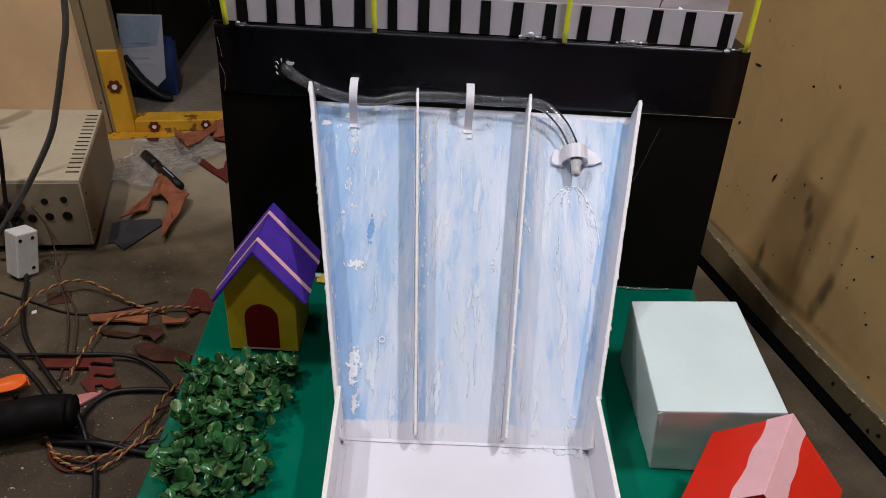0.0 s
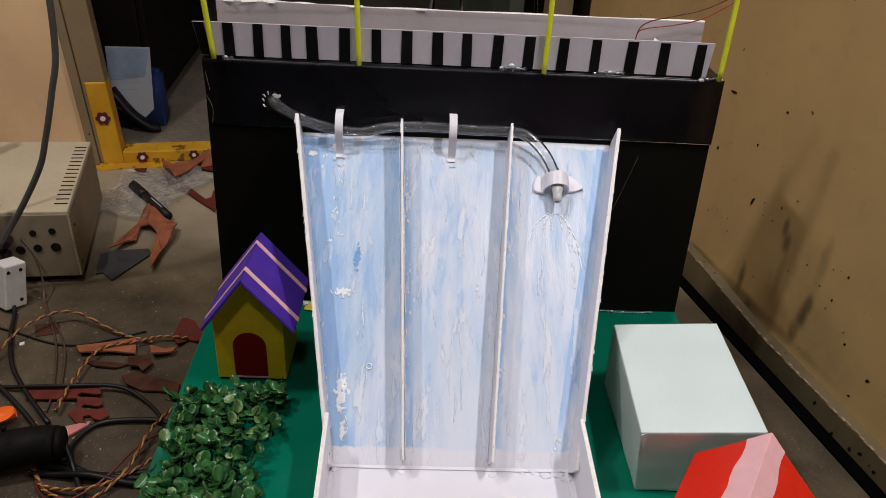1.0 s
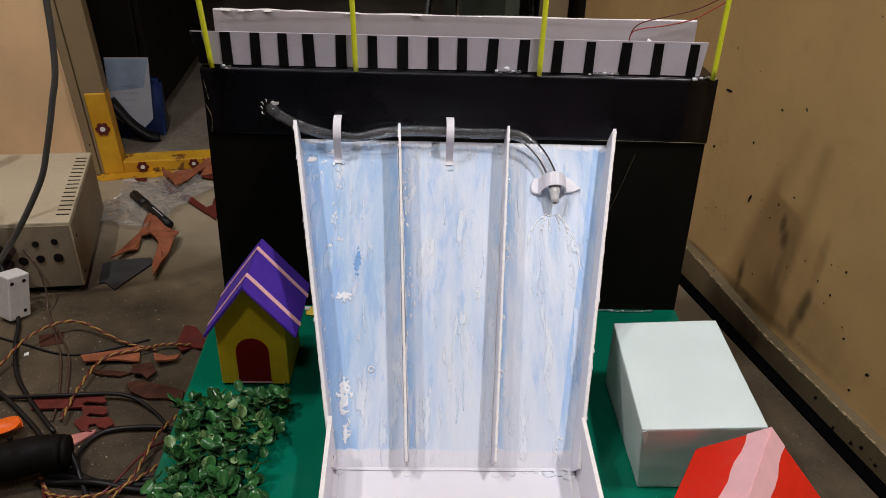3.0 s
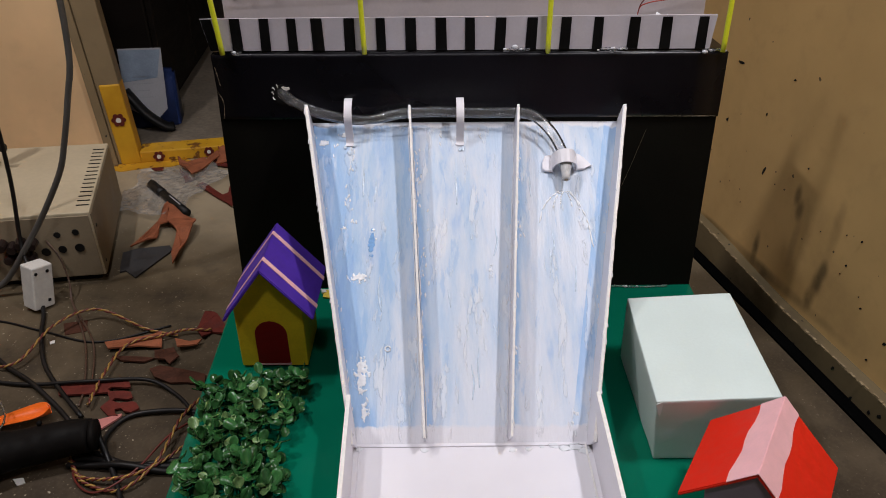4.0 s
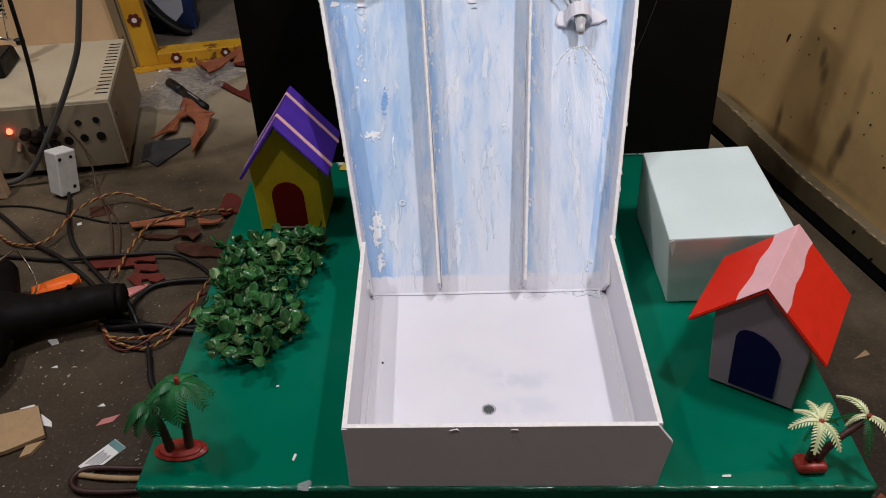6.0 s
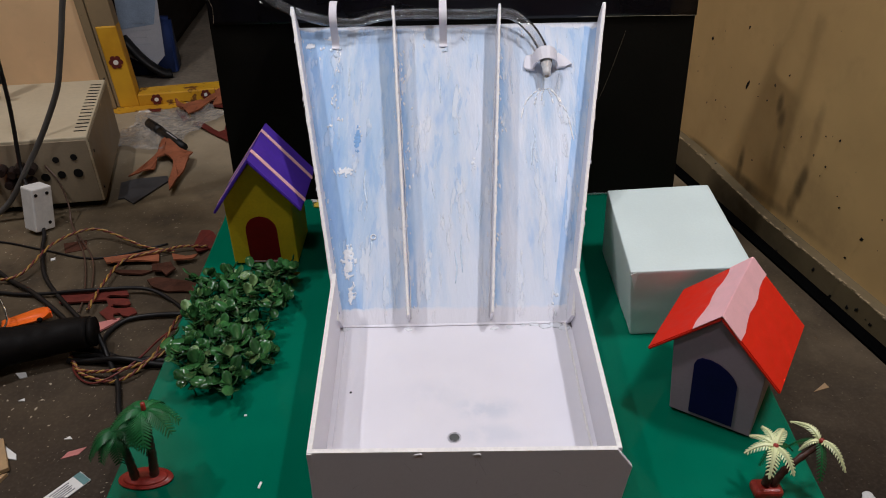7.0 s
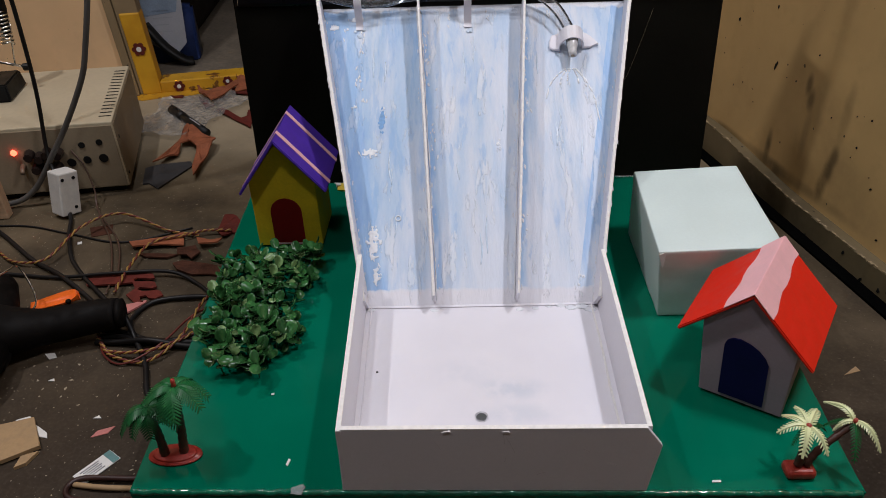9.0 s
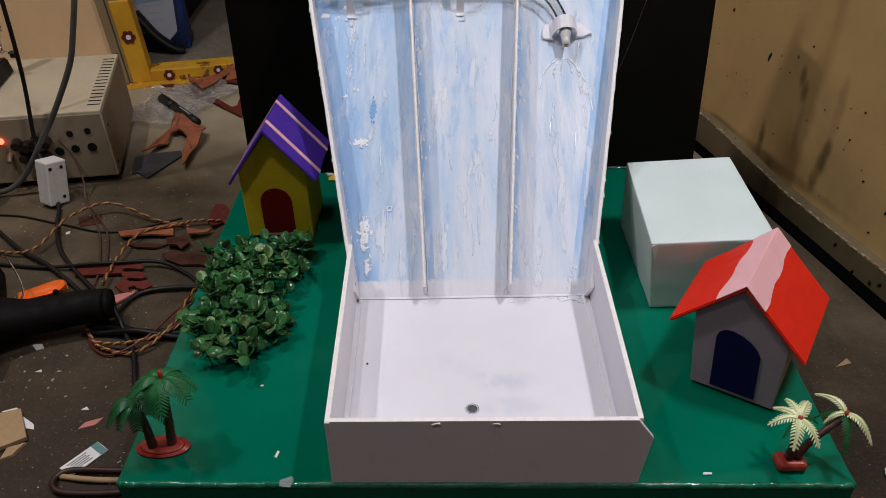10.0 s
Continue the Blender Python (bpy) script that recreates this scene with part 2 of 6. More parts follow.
    c = mix(t, mathn(t, "MULTIPLY", span(t, mathn(t, "ADD", deep, mathn(t, "MULTIPLY", lift, 0.7)), 0.615, 0.675), 0.46), c, (0.28, 0.46, 0.71))
    c = mix(t, span(t, ragged, 0.015, 0.02, 1.0, 0.0), c, (0.72, 0.715, 0.765))
    c = mix(t, mathn(t, "MULTIPLY", span(t, mathn(t, "ADD", y, mathn(t, "MULTIPLY", mathn(t, "SUBTRACT", broad, 0.5), 0.03)), 0.394, 0.398), 0.85), c, (0.78, 0.78, 0.82))
    t.links.new(c, p.inputs["Base Color"])
    t.links.new(span(t, broad, 0.3, 0.7, 0.38, 0.56), p.inputs["Roughness"])
    p.inputs["Specular IOR Level"].default_value = 0.25
    h = mathn(t, "ADD", mathn(t, "ADD", mathn(t, "MULTIPLY", dabs, 0.7), mathn(t, "MULTIPLY", fine, 0.25)), mathn(t, "MULTIPLY", span(t, crisp, 0.565, 0.6), 0.2))
    bump_on(t, p, h, 0.9, 0.003)
    p.inputs["Coat Weight"].default_value, p.inputs["Coat Roughness"].default_value = 0.025, 0.1
    t.links.new(p.inputs["Normal"].links[0].from_socket, p.inputs["Coat Normal"])
    return m


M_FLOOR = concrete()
# Shadows over the skirting put into the wall colour as blobs, besides dirt.
M_TAN = wall_paint("dirty tan wall paint", (0.58, 0.375, 0.155), 0.8, (
    (-0.08, -0.05, 0.25, 0.014, 0.5), (0.09, -0.05, 0.075, 0.012, 0.8), (-0.05, -0.058, 0.062, 0.024, 0.95), (-0.029, -0.03, 0.011, 0.045, 0.85),
    (-0.183, 0.024, 0.013, 0.024, 0.8), (-0.178, 0.0, 0.015, 0.03, 0.95), (-0.172, -0.03, 0.015, 0.03, 0.85), (-0.093, 0.103, 0.011, 0.024, 0.75),
    (-0.104, 0.082, 0.012, 0.024, 0.7), (-0.11, 0.03, 0.012, 0.06, 0.35), (-0.184, 0.09, 0.014, 0.06, 0.35), (-0.145, 0.08, 0.06, 0.07, 0.22), (-0.18, -0.02, 0.16, 0.1, 0.3)))
# Shadow across the skirting put into its colour as two dark blobs.
M_SKIRT = wall_paint("dirty skirting paint", (0.15, 0.112, 0.058), 1.0, ((-0.06, -0.085, 0.1, 0.05, 0.7), (-0.18, -0.085, 0.12, 0.05, 0.6)))
M_PINK = wall_paint("worn beige pink wall paint", (0.8, 0.54, 0.3), 0.6)
M_FRAME = wall_paint("worn cream door frame paint", (0.25, 0.182, 0.1), 1.0)
def enamel(name, worn):
    m, t, p = nodes_of(name)
    a, b = noise_of(t, 28, 5, 0.65), noise_of(t, 9, 4)
    c = mix(t, span(t, b, 0.3, 0.7), (0.5, 0.24, 0.012), (0.66, 0.36, 0.02))
    c = mix(t, mathn(t, "MULTIPLY", span(t, a, worn, worn + 0.06), 0.9), c, (0.12, 0.038, 0.014))
    t.links.new(c, p.inputs["Base Color"])
    p.inputs["Roughness"].default_value = 0.5
    bump_on(t, p, a, 0.4, 0.001)
    return m


M_YELLOW = enamel("yellow enamel", 0.66)
M_YELLOWC = enamel("badly chipped yellow enamel", 0.55)
M_CEIL = plain("dull ceiling paint", (0.35, 0.33, 0.29), 0.8, scale=3)
M_DIM = wall_paint("dull beige wall paint", (0.2, 0.15, 0.1), 0.5)
# Back room's shade put into the wall colour, darker than the front walls.
M_DARKROOM = wall_paint("brown wall paint darkened as shade", (0.09, 0.065, 0.042), 0.6)
M_BLACKGAP = plain("black gap shade", (0.002, 0.002, 0.002), 1.0, spec=0.0)
M_GREEN = vinyl()
M_BOARD = plain("white foam board", (0.72, 0.705, 0.75), 0.45, var=0.03, scale=12, bump=0.12)
def tank_board():
    m, t, p = nodes_of("white board with faint bluish stains")
    tc = t.nodes.new("ShaderNodeTexCoord")
    sep = t.nodes.new("ShaderNodeSeparateXYZ")
    t.links.new(tc.outputs["Object"], sep.inputs[0])
    com = t.nodes.new("ShaderNodeCombineXYZ")
    t.links.new(sep.outputs[0], com.inputs[1])
    t.links.new(sep.outputs[1], com.inputs[2])
    n, small = noise_of(t, 40, 4), noise_of(t, 12, 3)
    c = mix(t, span(t, small, 0.3, 0.7), (0.74, 0.725, 0.775), (0.77, 0.755, 0.8))
    for x, y, w, h, k in ((0.025, 0.108, 0.045, 0.022, 0.45), (0.03, 0.075, 0.05, 0.02, 0.3), (-0.02, 0.13, 0.05, 0.03, 0.15)):
        f = mathn(t, "MULTIPLY", blob(t, com.outputs[0], x, y, w, h), mathn(t, "MULTIPLY", span(t, n, 0.3, 0.6), k))
        c = mix(t, f, c, (0.45, 0.52, 0.62))
    t.links.new(c, p.inputs["Base Color"])
    t.links.new(span(t, n, 0.3, 0.7, 0.3, 0.5), p.inputs["Roughness"])
    bump_on(t, p, small, 0.15, 0.001)
    return m


M_TANKF = tank_board()
M_EDGE = plain("cut foam board edge", (0.82, 0.8, 0.78), 0.7, var=0.06, scale=150, bump=0.4)
M_WATER = brushed_water()
M_PAINTW = plain("thick white paint", (0.8, 0.82, 0.85), 0.35, var=0.05, scale=200, bump=0.5, coat=0.5)
M_PAINTB = plain("thick blue paint", (0.17, 0.36, 0.66), 0.35, var=0.15, scale=200, bump=0.5, coat=0.5)
M_GLAZE = plain("glossy pale blue paint", (0.58, 0.68, 0.8), 0.2, var=0.15, scale=120, bump=0.3, coat=0.6)
M_BLACK = plain("black glossy card", (0.003, 0.0028, 0.005), 0.3, var=0.25, scale=8, bump=0.3, dist=0.002, spec=0.3)
M_BLACK2 = plain("black matt card", (0.0055, 0.005, 0.0036), 0.6, var=0.25, scale=8, bump=0.15, spec=0.1)
M_TAPEB = plain("black tape stripe", (0.004, 0.004, 0.004), 0.5, var=0.2, spec=0.12)
M_LILAC = plain("pale grey paper", (0.47, 0.44, 0.48), 0.6, var=0.05, scale=40)
M_PANELW = plain("off white card", (0.52, 0.465, 0.48), 0.6, var=0.06, scale=20)
M_STRAW = plain("neon yellow plastic straw", (0.68, 0.72, 0.03), 0.35, var=0.06, coat=0.3)
M_BOX = plain("pale mint wrapping paper", (0.6, 0.7, 0.68), 0.55, var=0.03, scale=15, bump=0.25, dist=0.0015)
M_RED = plain("red felt paper", (0.66, 0.02, 0.006), 0.6, var=0.04, scale=90, bump=0.03, spec=0.2)
M_PINKST = plain("pink paper", (0.78, 0.44, 0.46), 0.6, var=0.05, scale=60, spec=0.15)
M_HOUSEW = plain("pale lilac card", (0.31, 0.242, 0.285), 0.6, var=0.06, scale=30, spec=0.15)
M_NAVY = plain("navy paper", (0.006, 0.006, 0.055), 0.6, var=0.15, spec=0.12)
M_PURPLE = plain("purple foam sheet", (0.075, 0.03, 0.33), 0.55, var=0.12, scale=50, bump=0.2, spec=0.15)
M_OLIVE = plain("mustard yellow foam sheet", (0.72, 0.51, 0.025), 0.6, var=0.1, scale=40, bump=0.2, spec=0.15)
M_MAROON = plain("dark red foam sheet", (0.2, 0.008, 0.008), 0.6, var=0.12, spec=0.15)
M_LEAF = plain("dark green plastic leaf", (0.036, 0.14, 0.038), 0.2, var=0.35, scale=120, bump=0.15, rand=0.75)
M_LEAFL = plain("light green plastic leaf", (0.16, 0.27, 0.1), 0.3, var=0.3, scale=150, bump=0.15, rand=0.3)
M_STEM = plain("dark green plastic stem", (0.02, 0.06, 0.02), 0.4)
M_FROND = plain("green plastic frond", (0.012, 0.115, 0.032), 0.45, var=0.25, scale=150, rand=0.4, spec=0.3)
M_FRONDY = plain("pale yellow green plastic frond", (0.68, 0.72, 0.4), 0.35, var=0.08, scale=150)
M_TRUNK = plain("brown plastic trunk", (0.06, 0.022, 0.014), 0.45, var=0.3, scale=300, bump=0.5)
M_TRAY = plain("brick red plastic base", (0.3, 0.03, 0.02), 0.35, var=0.2, scale=200, bump=0.3)
M_TUBE = sheer("clear plastic hose", 0.05, 0.08, (0.8, 0.81, 0.83), 1.45, 0.6, 2.3)
M_GLUE = sheer("clear hot glue", 0.06, 0.1, (0.85, 0.86, 0.88))
M_GLUEW = plain("glossy white glue", (0.72, 0.73, 0.77), 0.12, var=0.04, scale=200, bump=0.3, coat=1.0)
M_FILM = sheer("clear plastic film", 0.09, 0.09, (0.9, 0.87, 0.82), 1.5, 0.5, 0.35)
M_TAPE = sheer("clear tape", 0.2, 0.2, (0.7, 0.72, 0.72), 1.5)
M_GLINT = sheer("shiny clear tape", 0.03, 0.08, (0.7, 0.75, 0.74), 1.5, 0.3, 2.0)
M_GLUEB = plain("bright hardened glue", (0.8, 0.82, 0.86), 0.1, var=0.03, scale=200, bump=0.2, coat=1.0, spec=1.0)
M_PSU = plain("beige painted steel", (0.5, 0.425, 0.295), 0.45, var=0.08, scale=9, fine=120)
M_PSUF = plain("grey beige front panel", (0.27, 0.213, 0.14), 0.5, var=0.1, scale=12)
M_DARK = plain("black plastic", (0.005, 0.005, 0.005), 0.5, var=0.2, spec=0.3)
M_GUN = plain("worn brownish black plastic", (0.004, 0.003, 0.0026), 0.7, var=0.3, scale=40, spec=0.12)
M_RUBBER = plain("black cable rubber", (0.006, 0.005, 0.005), 0.5, var=0.2, spec=0.35)
M_GREYC = plain("grey cable sheath", (0.09, 0.085, 0.078), 0.45, var=0.1)
M_CERAM = plain("white plastic block", (0.66, 0.64, 0.6), 0.4, var=0.08, scale=60)
M_WIREY = plain("yellow wire sheath", (0.32, 0.18, 0.04), 0.4)
M_WIRER = plain("dark red wire sheath", (0.12, 0.02, 0.015), 0.4)
M_WIREBR = plain("brown wire sheath", (0.075, 0.04, 0.026), 0.45)
M_WIRERED = plain("red wire sheath", (0.32, 0.03, 0.014), 0.4)
M_SCRAP = plain("brown foam sheet scrap", (0.26, 0.086, 0.042), 0.7, var=0.25, scale=50, spec=0.15)
M_SCRAPR = plain("dark red foam sheet scrap", (0.115, 0.022, 0.016), 0.7, var=0.25, scale=50, spec=0.15)
M_SCRAPD = plain("dusty maroon brown foam sheet scrap", (0.06, 0.024, 0.015), 0.75, var=0.35, scale=40, spec=0.1)
M_SCRAPP = plain("pink foam sheet scrap", (0.5, 0.19, 0.17), 0.7, var=0.1, spec=0.15)
M_SCRAPB = plain("dark grey card scrap", (0.035, 0.034, 0.036), 0.6, var=0.15)
M_ORANGE = plain("orange plastic", (0.85, 0.14, 0.01), 0.4, var=0.1)
M_KRAFT = plain("brown corrugated card", (0.36, 0.235, 0.12), 0.8, var=0.12, scale=80, bump=0.3)
M_PAPER = plain("white paper", (0.7, 0.69, 0.66), 0.6, var=0.05)
M_PAPERB = plain("bluish printed paper", (0.24, 0.31, 0.41), 0.6, var=0.2, scale=20)
M_INK = plain("grey print", (0.2, 0.2, 0.22), 0.6)
M_TEAL = plain("teal print", (0.1, 0.22, 0.22), 0.6)
M_BLUE = plain("dark blue bag fabric", (0.012, 0.03, 0.12), 0.5, var=0.25)
M_STEEL = plain("bright steel", (0.7, 0.68, 0.64), 0.25, metal=1.0, var=0.1)
M_WOOD = plain("pale wood block", (0.5, 0.33, 0.2), 0.6, var=0.15, stretch=(1, 6, 6))
M_LED = glow("red pilot lamp", (1.0, 0.08, 0.04), 6.0)
M_CURTAIN = plain("dull green door paint", (0.075, 0.085, 0.06), 0.6, var=0.15, scale=6)


# ---- building helpers ----
def thing(name, label, category, at=(0, 0, 0), rz=0.0, group=""):
    e = new(name)
    e.empty_display_size = 0.02
    e.location, e.rotation_euler = at, (0, 0, radians(rz))
    return tagged(e, label, category, group)


def part(name, bm, material, parent, label="", smooth=False, kind=""):
    me = bpy.data.meshes.new(name)
    bmesh.ops.recalc_face_normals(bm, faces=bm.faces)
    if smooth:
        for f in bm.faces:
            f.smooth = True
    bm.to_mesh(me)
    bm.free()
    me.materials.append(material)
    ob = new(name, me)
    ob.parent = parent
    if label:
        ob["label"] = label
    if kind:
        ob["kind"] = kind
    return ob


def setting(name, bm, material, label, category, smooth=False):
    ob = part(name, bm, material, None, "", smooth)
    return tagged(ob, label, category, "", "structure")


def box(size, at=(0, 0, 0), bevel=0.0, rz=0.0, segments=2):
    bm = bmesh.new()
    bmesh.ops.create_cube(bm, size=1.0)
    bmesh.ops.scale(bm, vec=size, verts=bm.verts)
    if bevel:
        bmesh.ops.bevel(bm, geom=list(bm.edges), offset=bevel, segments=segments, profile=0.5, affect="EDGES")
    bmesh.ops.transform(bm, matrix=Matrix.Translation(at) @ Matrix.Rotation(radians(rz), 4, "Z"), verts=bm.verts)
    return bm


def join(*bms):
    out = bms[0]
    for b in bms[1:]:
        me = bpy.data.meshes.new("tmp")
        b.to_mesh(me)
        b.free()
        out.from_mesh(me)
        bpy.data.meshes.remove(me)
    return out


def slab(outline, thick, m=Matrix.Identity(4), bevel=0.0):
    """A flat piece: outline in x, y, from z = 0 up to thick, then laid by m."""
    bm = bmesh.new()
    low = [bm.verts.new((x, y, 0)) for x, y in outline]
    top = [bm.verts.new((x, y, thick)) for x, y in outline]
    bm.faces.new(low[::-1])
    bm.faces.new(top)
    n = len(low)
    for i in range(n):
        bm.faces.new((low[i], low[(i + 1) % n], top[(i + 1) % n], top[i]))
    if bevel:
        bmesh.ops.bevel(bm, geom=list(bm.edges), offset=bevel, segments=1, affect="EDGES")
    bmesh.ops.transform(bm, matrix=m, verts=bm.verts)
    return bm


def hexa(low, top):
    """A solid from four low and four top corners."""
    bm = bmesh.new()
    a = [bm.verts.new(v) for v in low]
    b = [bm.verts.new(v) for v in top]
    bm.faces.new(a[::-1])
    bm.faces.new(b)
    for i in range(4):
        bm.faces.new((a[i], a[(i + 1) % 4], b[(i + 1) % 4], b[i]))
    return bm


def smooth_line(pts, steps=8):
    pts = [Vector(p) for p in pts]
    ext = [2 * pts[0] - pts[1]] + pts + [2 * pts[-1] - pts[-2]]
    out = []
    for i in range(1, len(ext) - 2):
        p0, p1, p2, p3 = ext[i - 1 : i + 3]
        for k in range(steps):
            u = k / steps
            out.append(0.5 * (2 * p1 + (p2 - p0) * u + (2 * p0 - 5 * p1 + 4 * p2 - p3) * u * u + (3 * p1 - p0 - 3 * p2 + p3) * u**3))
    out.append(pts[-1])
    return out


def frames_along(line):
    up = Vector((0, 0, 1))
    side = None
    for i, p in enumerate(line):
        d = (line[min(i + 1, len(line) - 1)] - line[max(i - 1, 0)]).normalized()
        if side is None:
            side = d.cross(up)
            side = side.normalized() if side.length > 1e-4 else Vector((1, 0, 0))
        side = (side - d * side.dot(d)).normalized()
        yield p, d, side, side.cross(d)


def pipe(pts, radius, n=8, steps=8, twist=None, flat=1.0):
    """A round bar along a smoothed line; radius may be a function of the way along (0 to 1); twist = (offset, turns, phase) winds it."""
    line = smooth_line(pts, steps)
    if twist:
        off, turns, phase = twist
        wound = []
        for i, (p, d, s, u) in enumerate(frames_along(line)):
            a = phase + 2 * math.pi * turns * i / (len(line) - 1)
            wound.append(p + off * (math.cos(a) * s + math.sin(a) * u))
        line = wound
    bm = bmesh.new()
    rings = []
    for i, (p, d, s, u) in enumerate(frames_along(line)):
        r = radius(i / (len(line) - 1)) if callable(radius) else radius
        rings.append([bm.verts.new(p + r * (math.cos(2 * math.pi * k / n) * s + flat * math.sin(2 * math.pi * k / n) * u)) for k in range(n)])
    for a, b in zip(rings, rings[1:]):
        for k in range(n):
            bm.faces.new((a[k], a[(k + 1) % n], b[(k + 1) % n], b[k]))
    bm.faces.new(rings[0][::-1])
    bm.faces.new(rings[-1])
    return bm


def disc(radius, height, at, n=24, axis="Z", taper=1.0, bevel=0.0):
    bm = bmesh.new()
    bmesh.ops.create_cone(bm, cap_ends=True, segments=n, radius1=radius, radius2=radius * taper, depth=height)
    if bevel:
        bmesh.ops.bevel(bm, geom=[e for e in bm.edges if len(e.link_faces) == 2 and any(len(f.verts) > 4 for f in e.link_faces)], offset=bevel, segments=2, affect="EDGES")
    turn = {"Z": Matrix.Identity(4), "Y": Matrix.Rotation(radians(90), 4, "X"), "X": Matrix.Rotation(radians(90), 4, "Y")}[axis]
    bmesh.ops.transform(bm, matrix=Matrix.Translation(at) @ turn, verts=bm.verts)
    return bm


def arch(width, height, n=10):
    r = width / 2
    return [(-r, 0), (r, 0)] + [(r * math.cos(math.pi * k / n), height - r + r * math.sin(math.pi * k / n)) for k in range(n + 1)]


UPRIGHT = Matrix.Rotation(radians(90), 4, "X")

# ---- the room ----
RX = Matrix.Rotation(radians(ROOM), 4, "Z")


def in_room(ob, x, y, z=0.0):
    ob.matrix_world = Matrix.Translation((x, y, z)) @ RX
    return ob


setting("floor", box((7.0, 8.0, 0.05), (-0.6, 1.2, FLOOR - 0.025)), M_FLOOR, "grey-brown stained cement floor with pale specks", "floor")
setting("ceiling", box((7.0, 8.0, 0.05), (-0.6, 1.2, 2.5)), M_CEIL, "off-white painted ceiling", "ceiling")
wall_east = in_room(setting("wall_east", box((0.12, 3.4, 2.6), (0.06, -0.965, 1.19)), M_TAN, "tan painted wall with dirt, painted-in shadow streaks and chips", "wall"), 0.49, 0.734)


def plinth_top(v):
    """The skirting's top sinks a little towards the near end of the wall."""
    u = min(1.0, max(0.0, (v + 0.15) / 0.27))
    return -0.066 + 0.017 * u * u * (3 - 2 * u)


bm = box((0.0186, 3.398, 0.04), (-0.0093, -0.965, -0.085))
bmesh.ops.subdivide_edges(bm, edges=[e for e in bm.edges if e.calc_length() > 1], cuts=160)
for v in bm.verts:
    v.co.z = plinth_top(v.co.y) if v.co.z > -0.09 else FLOOR
skirting = in_room(setting("baseboard", bm, M_SKIRT, "dirty tan skirting with a chipped top edge", "skirting"), 0.49, 0.734)
# Shade of the gap under the skirting, put in as a flat black strip.
in_room(setting("trim", box((0.02, 3.3, 0.004), (-0.0288, -0.965, FLOOR + 0.002)), M_BLACKGAP, "black strip put in as shade of the skirting gap", "floor edge"), 0.49, 0.734)
# rough plaster ridge on the skirting's top
random.seed(5)
ridge = bmesh.new()
for k in range(200):
    s = -0.9 + k * 0.009
    if random.random() < 0.12:
        continue
    ridge = join(ridge, box((random.uniform(0.0015, 0.0045), random.uniform(0.006, 0.0105), random.uniform(0.001, 0.0035)), (-0.0178, s, plinth_top(s) + random.uniform(-0.0012, 0.001)), 0.0, random.uniform(-6, 6)))
in_room(setting("trim", ridge, plain("pale chipped plaster", (0.24, 0.18, 0.1), 0.8, var=0.7, scale=90), "pale chipped plaster line over the skirting", "trim"), 0.49, 0.734)

# wall with the doorway, seen face-on; local x runs along it from the left jamb
DX, DY = -0.725, 1.262
in_room(setting("wall_north", box((1.8, 0.03, 2.6), (-0.968, 0.015, 1.19)), M_PINK, "worn beige-pink painted wall with scuffs", "wall"), DX, DY)
in_room(setting("wall_north_lintel", box((1.2, 0.14, 0.5), (0.535, 0.07, 2.24)), M_PINK, "beige-pink wall over the doorway", "wall"), DX, DY)
in_room(setting("door_frame", join(box((0.05, 0.045, 2.1), (-0.025, 0.0115, 0.945), 0.003), box((0.018, 0.03, 2.1), (-0.06, 0.0, 0.945), 0.002)), M_FRAME, "worn cream painted door frame post", "door frame"), DX, DY)
in_room(setting("door_frame", box((0.06, 0.05, 2.1), (1.045, 0.075, 0.945), 0.004), M_FRAME, "cream painted door frame post beside the tan wall", "door frame"), DX, DY)
in_room(setting("door_frame_foot", box((0.044, 0.047, 0.19), (-0.0212, 0.0095, -0.01), 0.003), M_YELLOW, "chipped yellow painted foot of the door frame", "door frame"), DX, DY)
sill = in_room(setting("door_sill", box((1.02, 0.055, 0.028), (0.51, 0.0135, FLOOR + 0.014), 0.003), M_YELLOWC, "chipped yellow painted door sill", "door sill"), DX, DY)


smear = [(-0.075, -0.03), (-0.04, -0.055), (0.02, -0.045), (0.07, -0.05), (0.12, -0.03), (0.1, -0.014), (-0.05, -0.012)]
in_room(setting("trim", slab(smear, 0.0012, Matrix.Translation((0, 0, FLOOR + 0.0002))), M_YELLOWC, "worn yellow paint smeared on the floor by the sill", "paint smear"), DX, DY)


for name in ("wall_north", "door_frame", "door_frame_foot"):
    for v in bpy.data.objects[name].data.vertices:
        if v.co.x > -0.5:
            v.co.x -= 0.05 * (v.co.z - FLOOR)


def flower(at, size, parent):
    """A painted flower: six round petals and a pale middle."""
    bm = bmesh.new()
    for k in range(6):
        a = k * math.pi / 3
        bm = join(bm, disc(size * 0.36, 0.002, (size * 0.62 * math.cos(a), 0, size * 0.62 * math.sin(a)), 10, "Y"))
    f = part("flower_motif", bm, M_SCRAPR, parent, "dark red painted flower")
    f.location = at
    part("flower_centre", disc(size * 0.36, 0.003, (0, -0.001, 0), 10, "Y"), M_PAPER, f, "white flower centre")


foot = bpy.data.objects["door_frame_foot"]
flower((-0.027, -0.0152, 0.004), 0.016, foot)
for fx, fz, size in ((0.042, 0.014, 0.0135), (0.155, 0.016, 0.012)):
    flower((fx, -0.0155, FLOOR + fz), size, sill)

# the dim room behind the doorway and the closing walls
in_room(setting("wall_backroom", box((5.0, 0.1, 2.6), (0.3, 2.3, 1.19)), M_DARKROOM, "brown wall of the room behind, darkened as shade", "wall"), DX, DY)
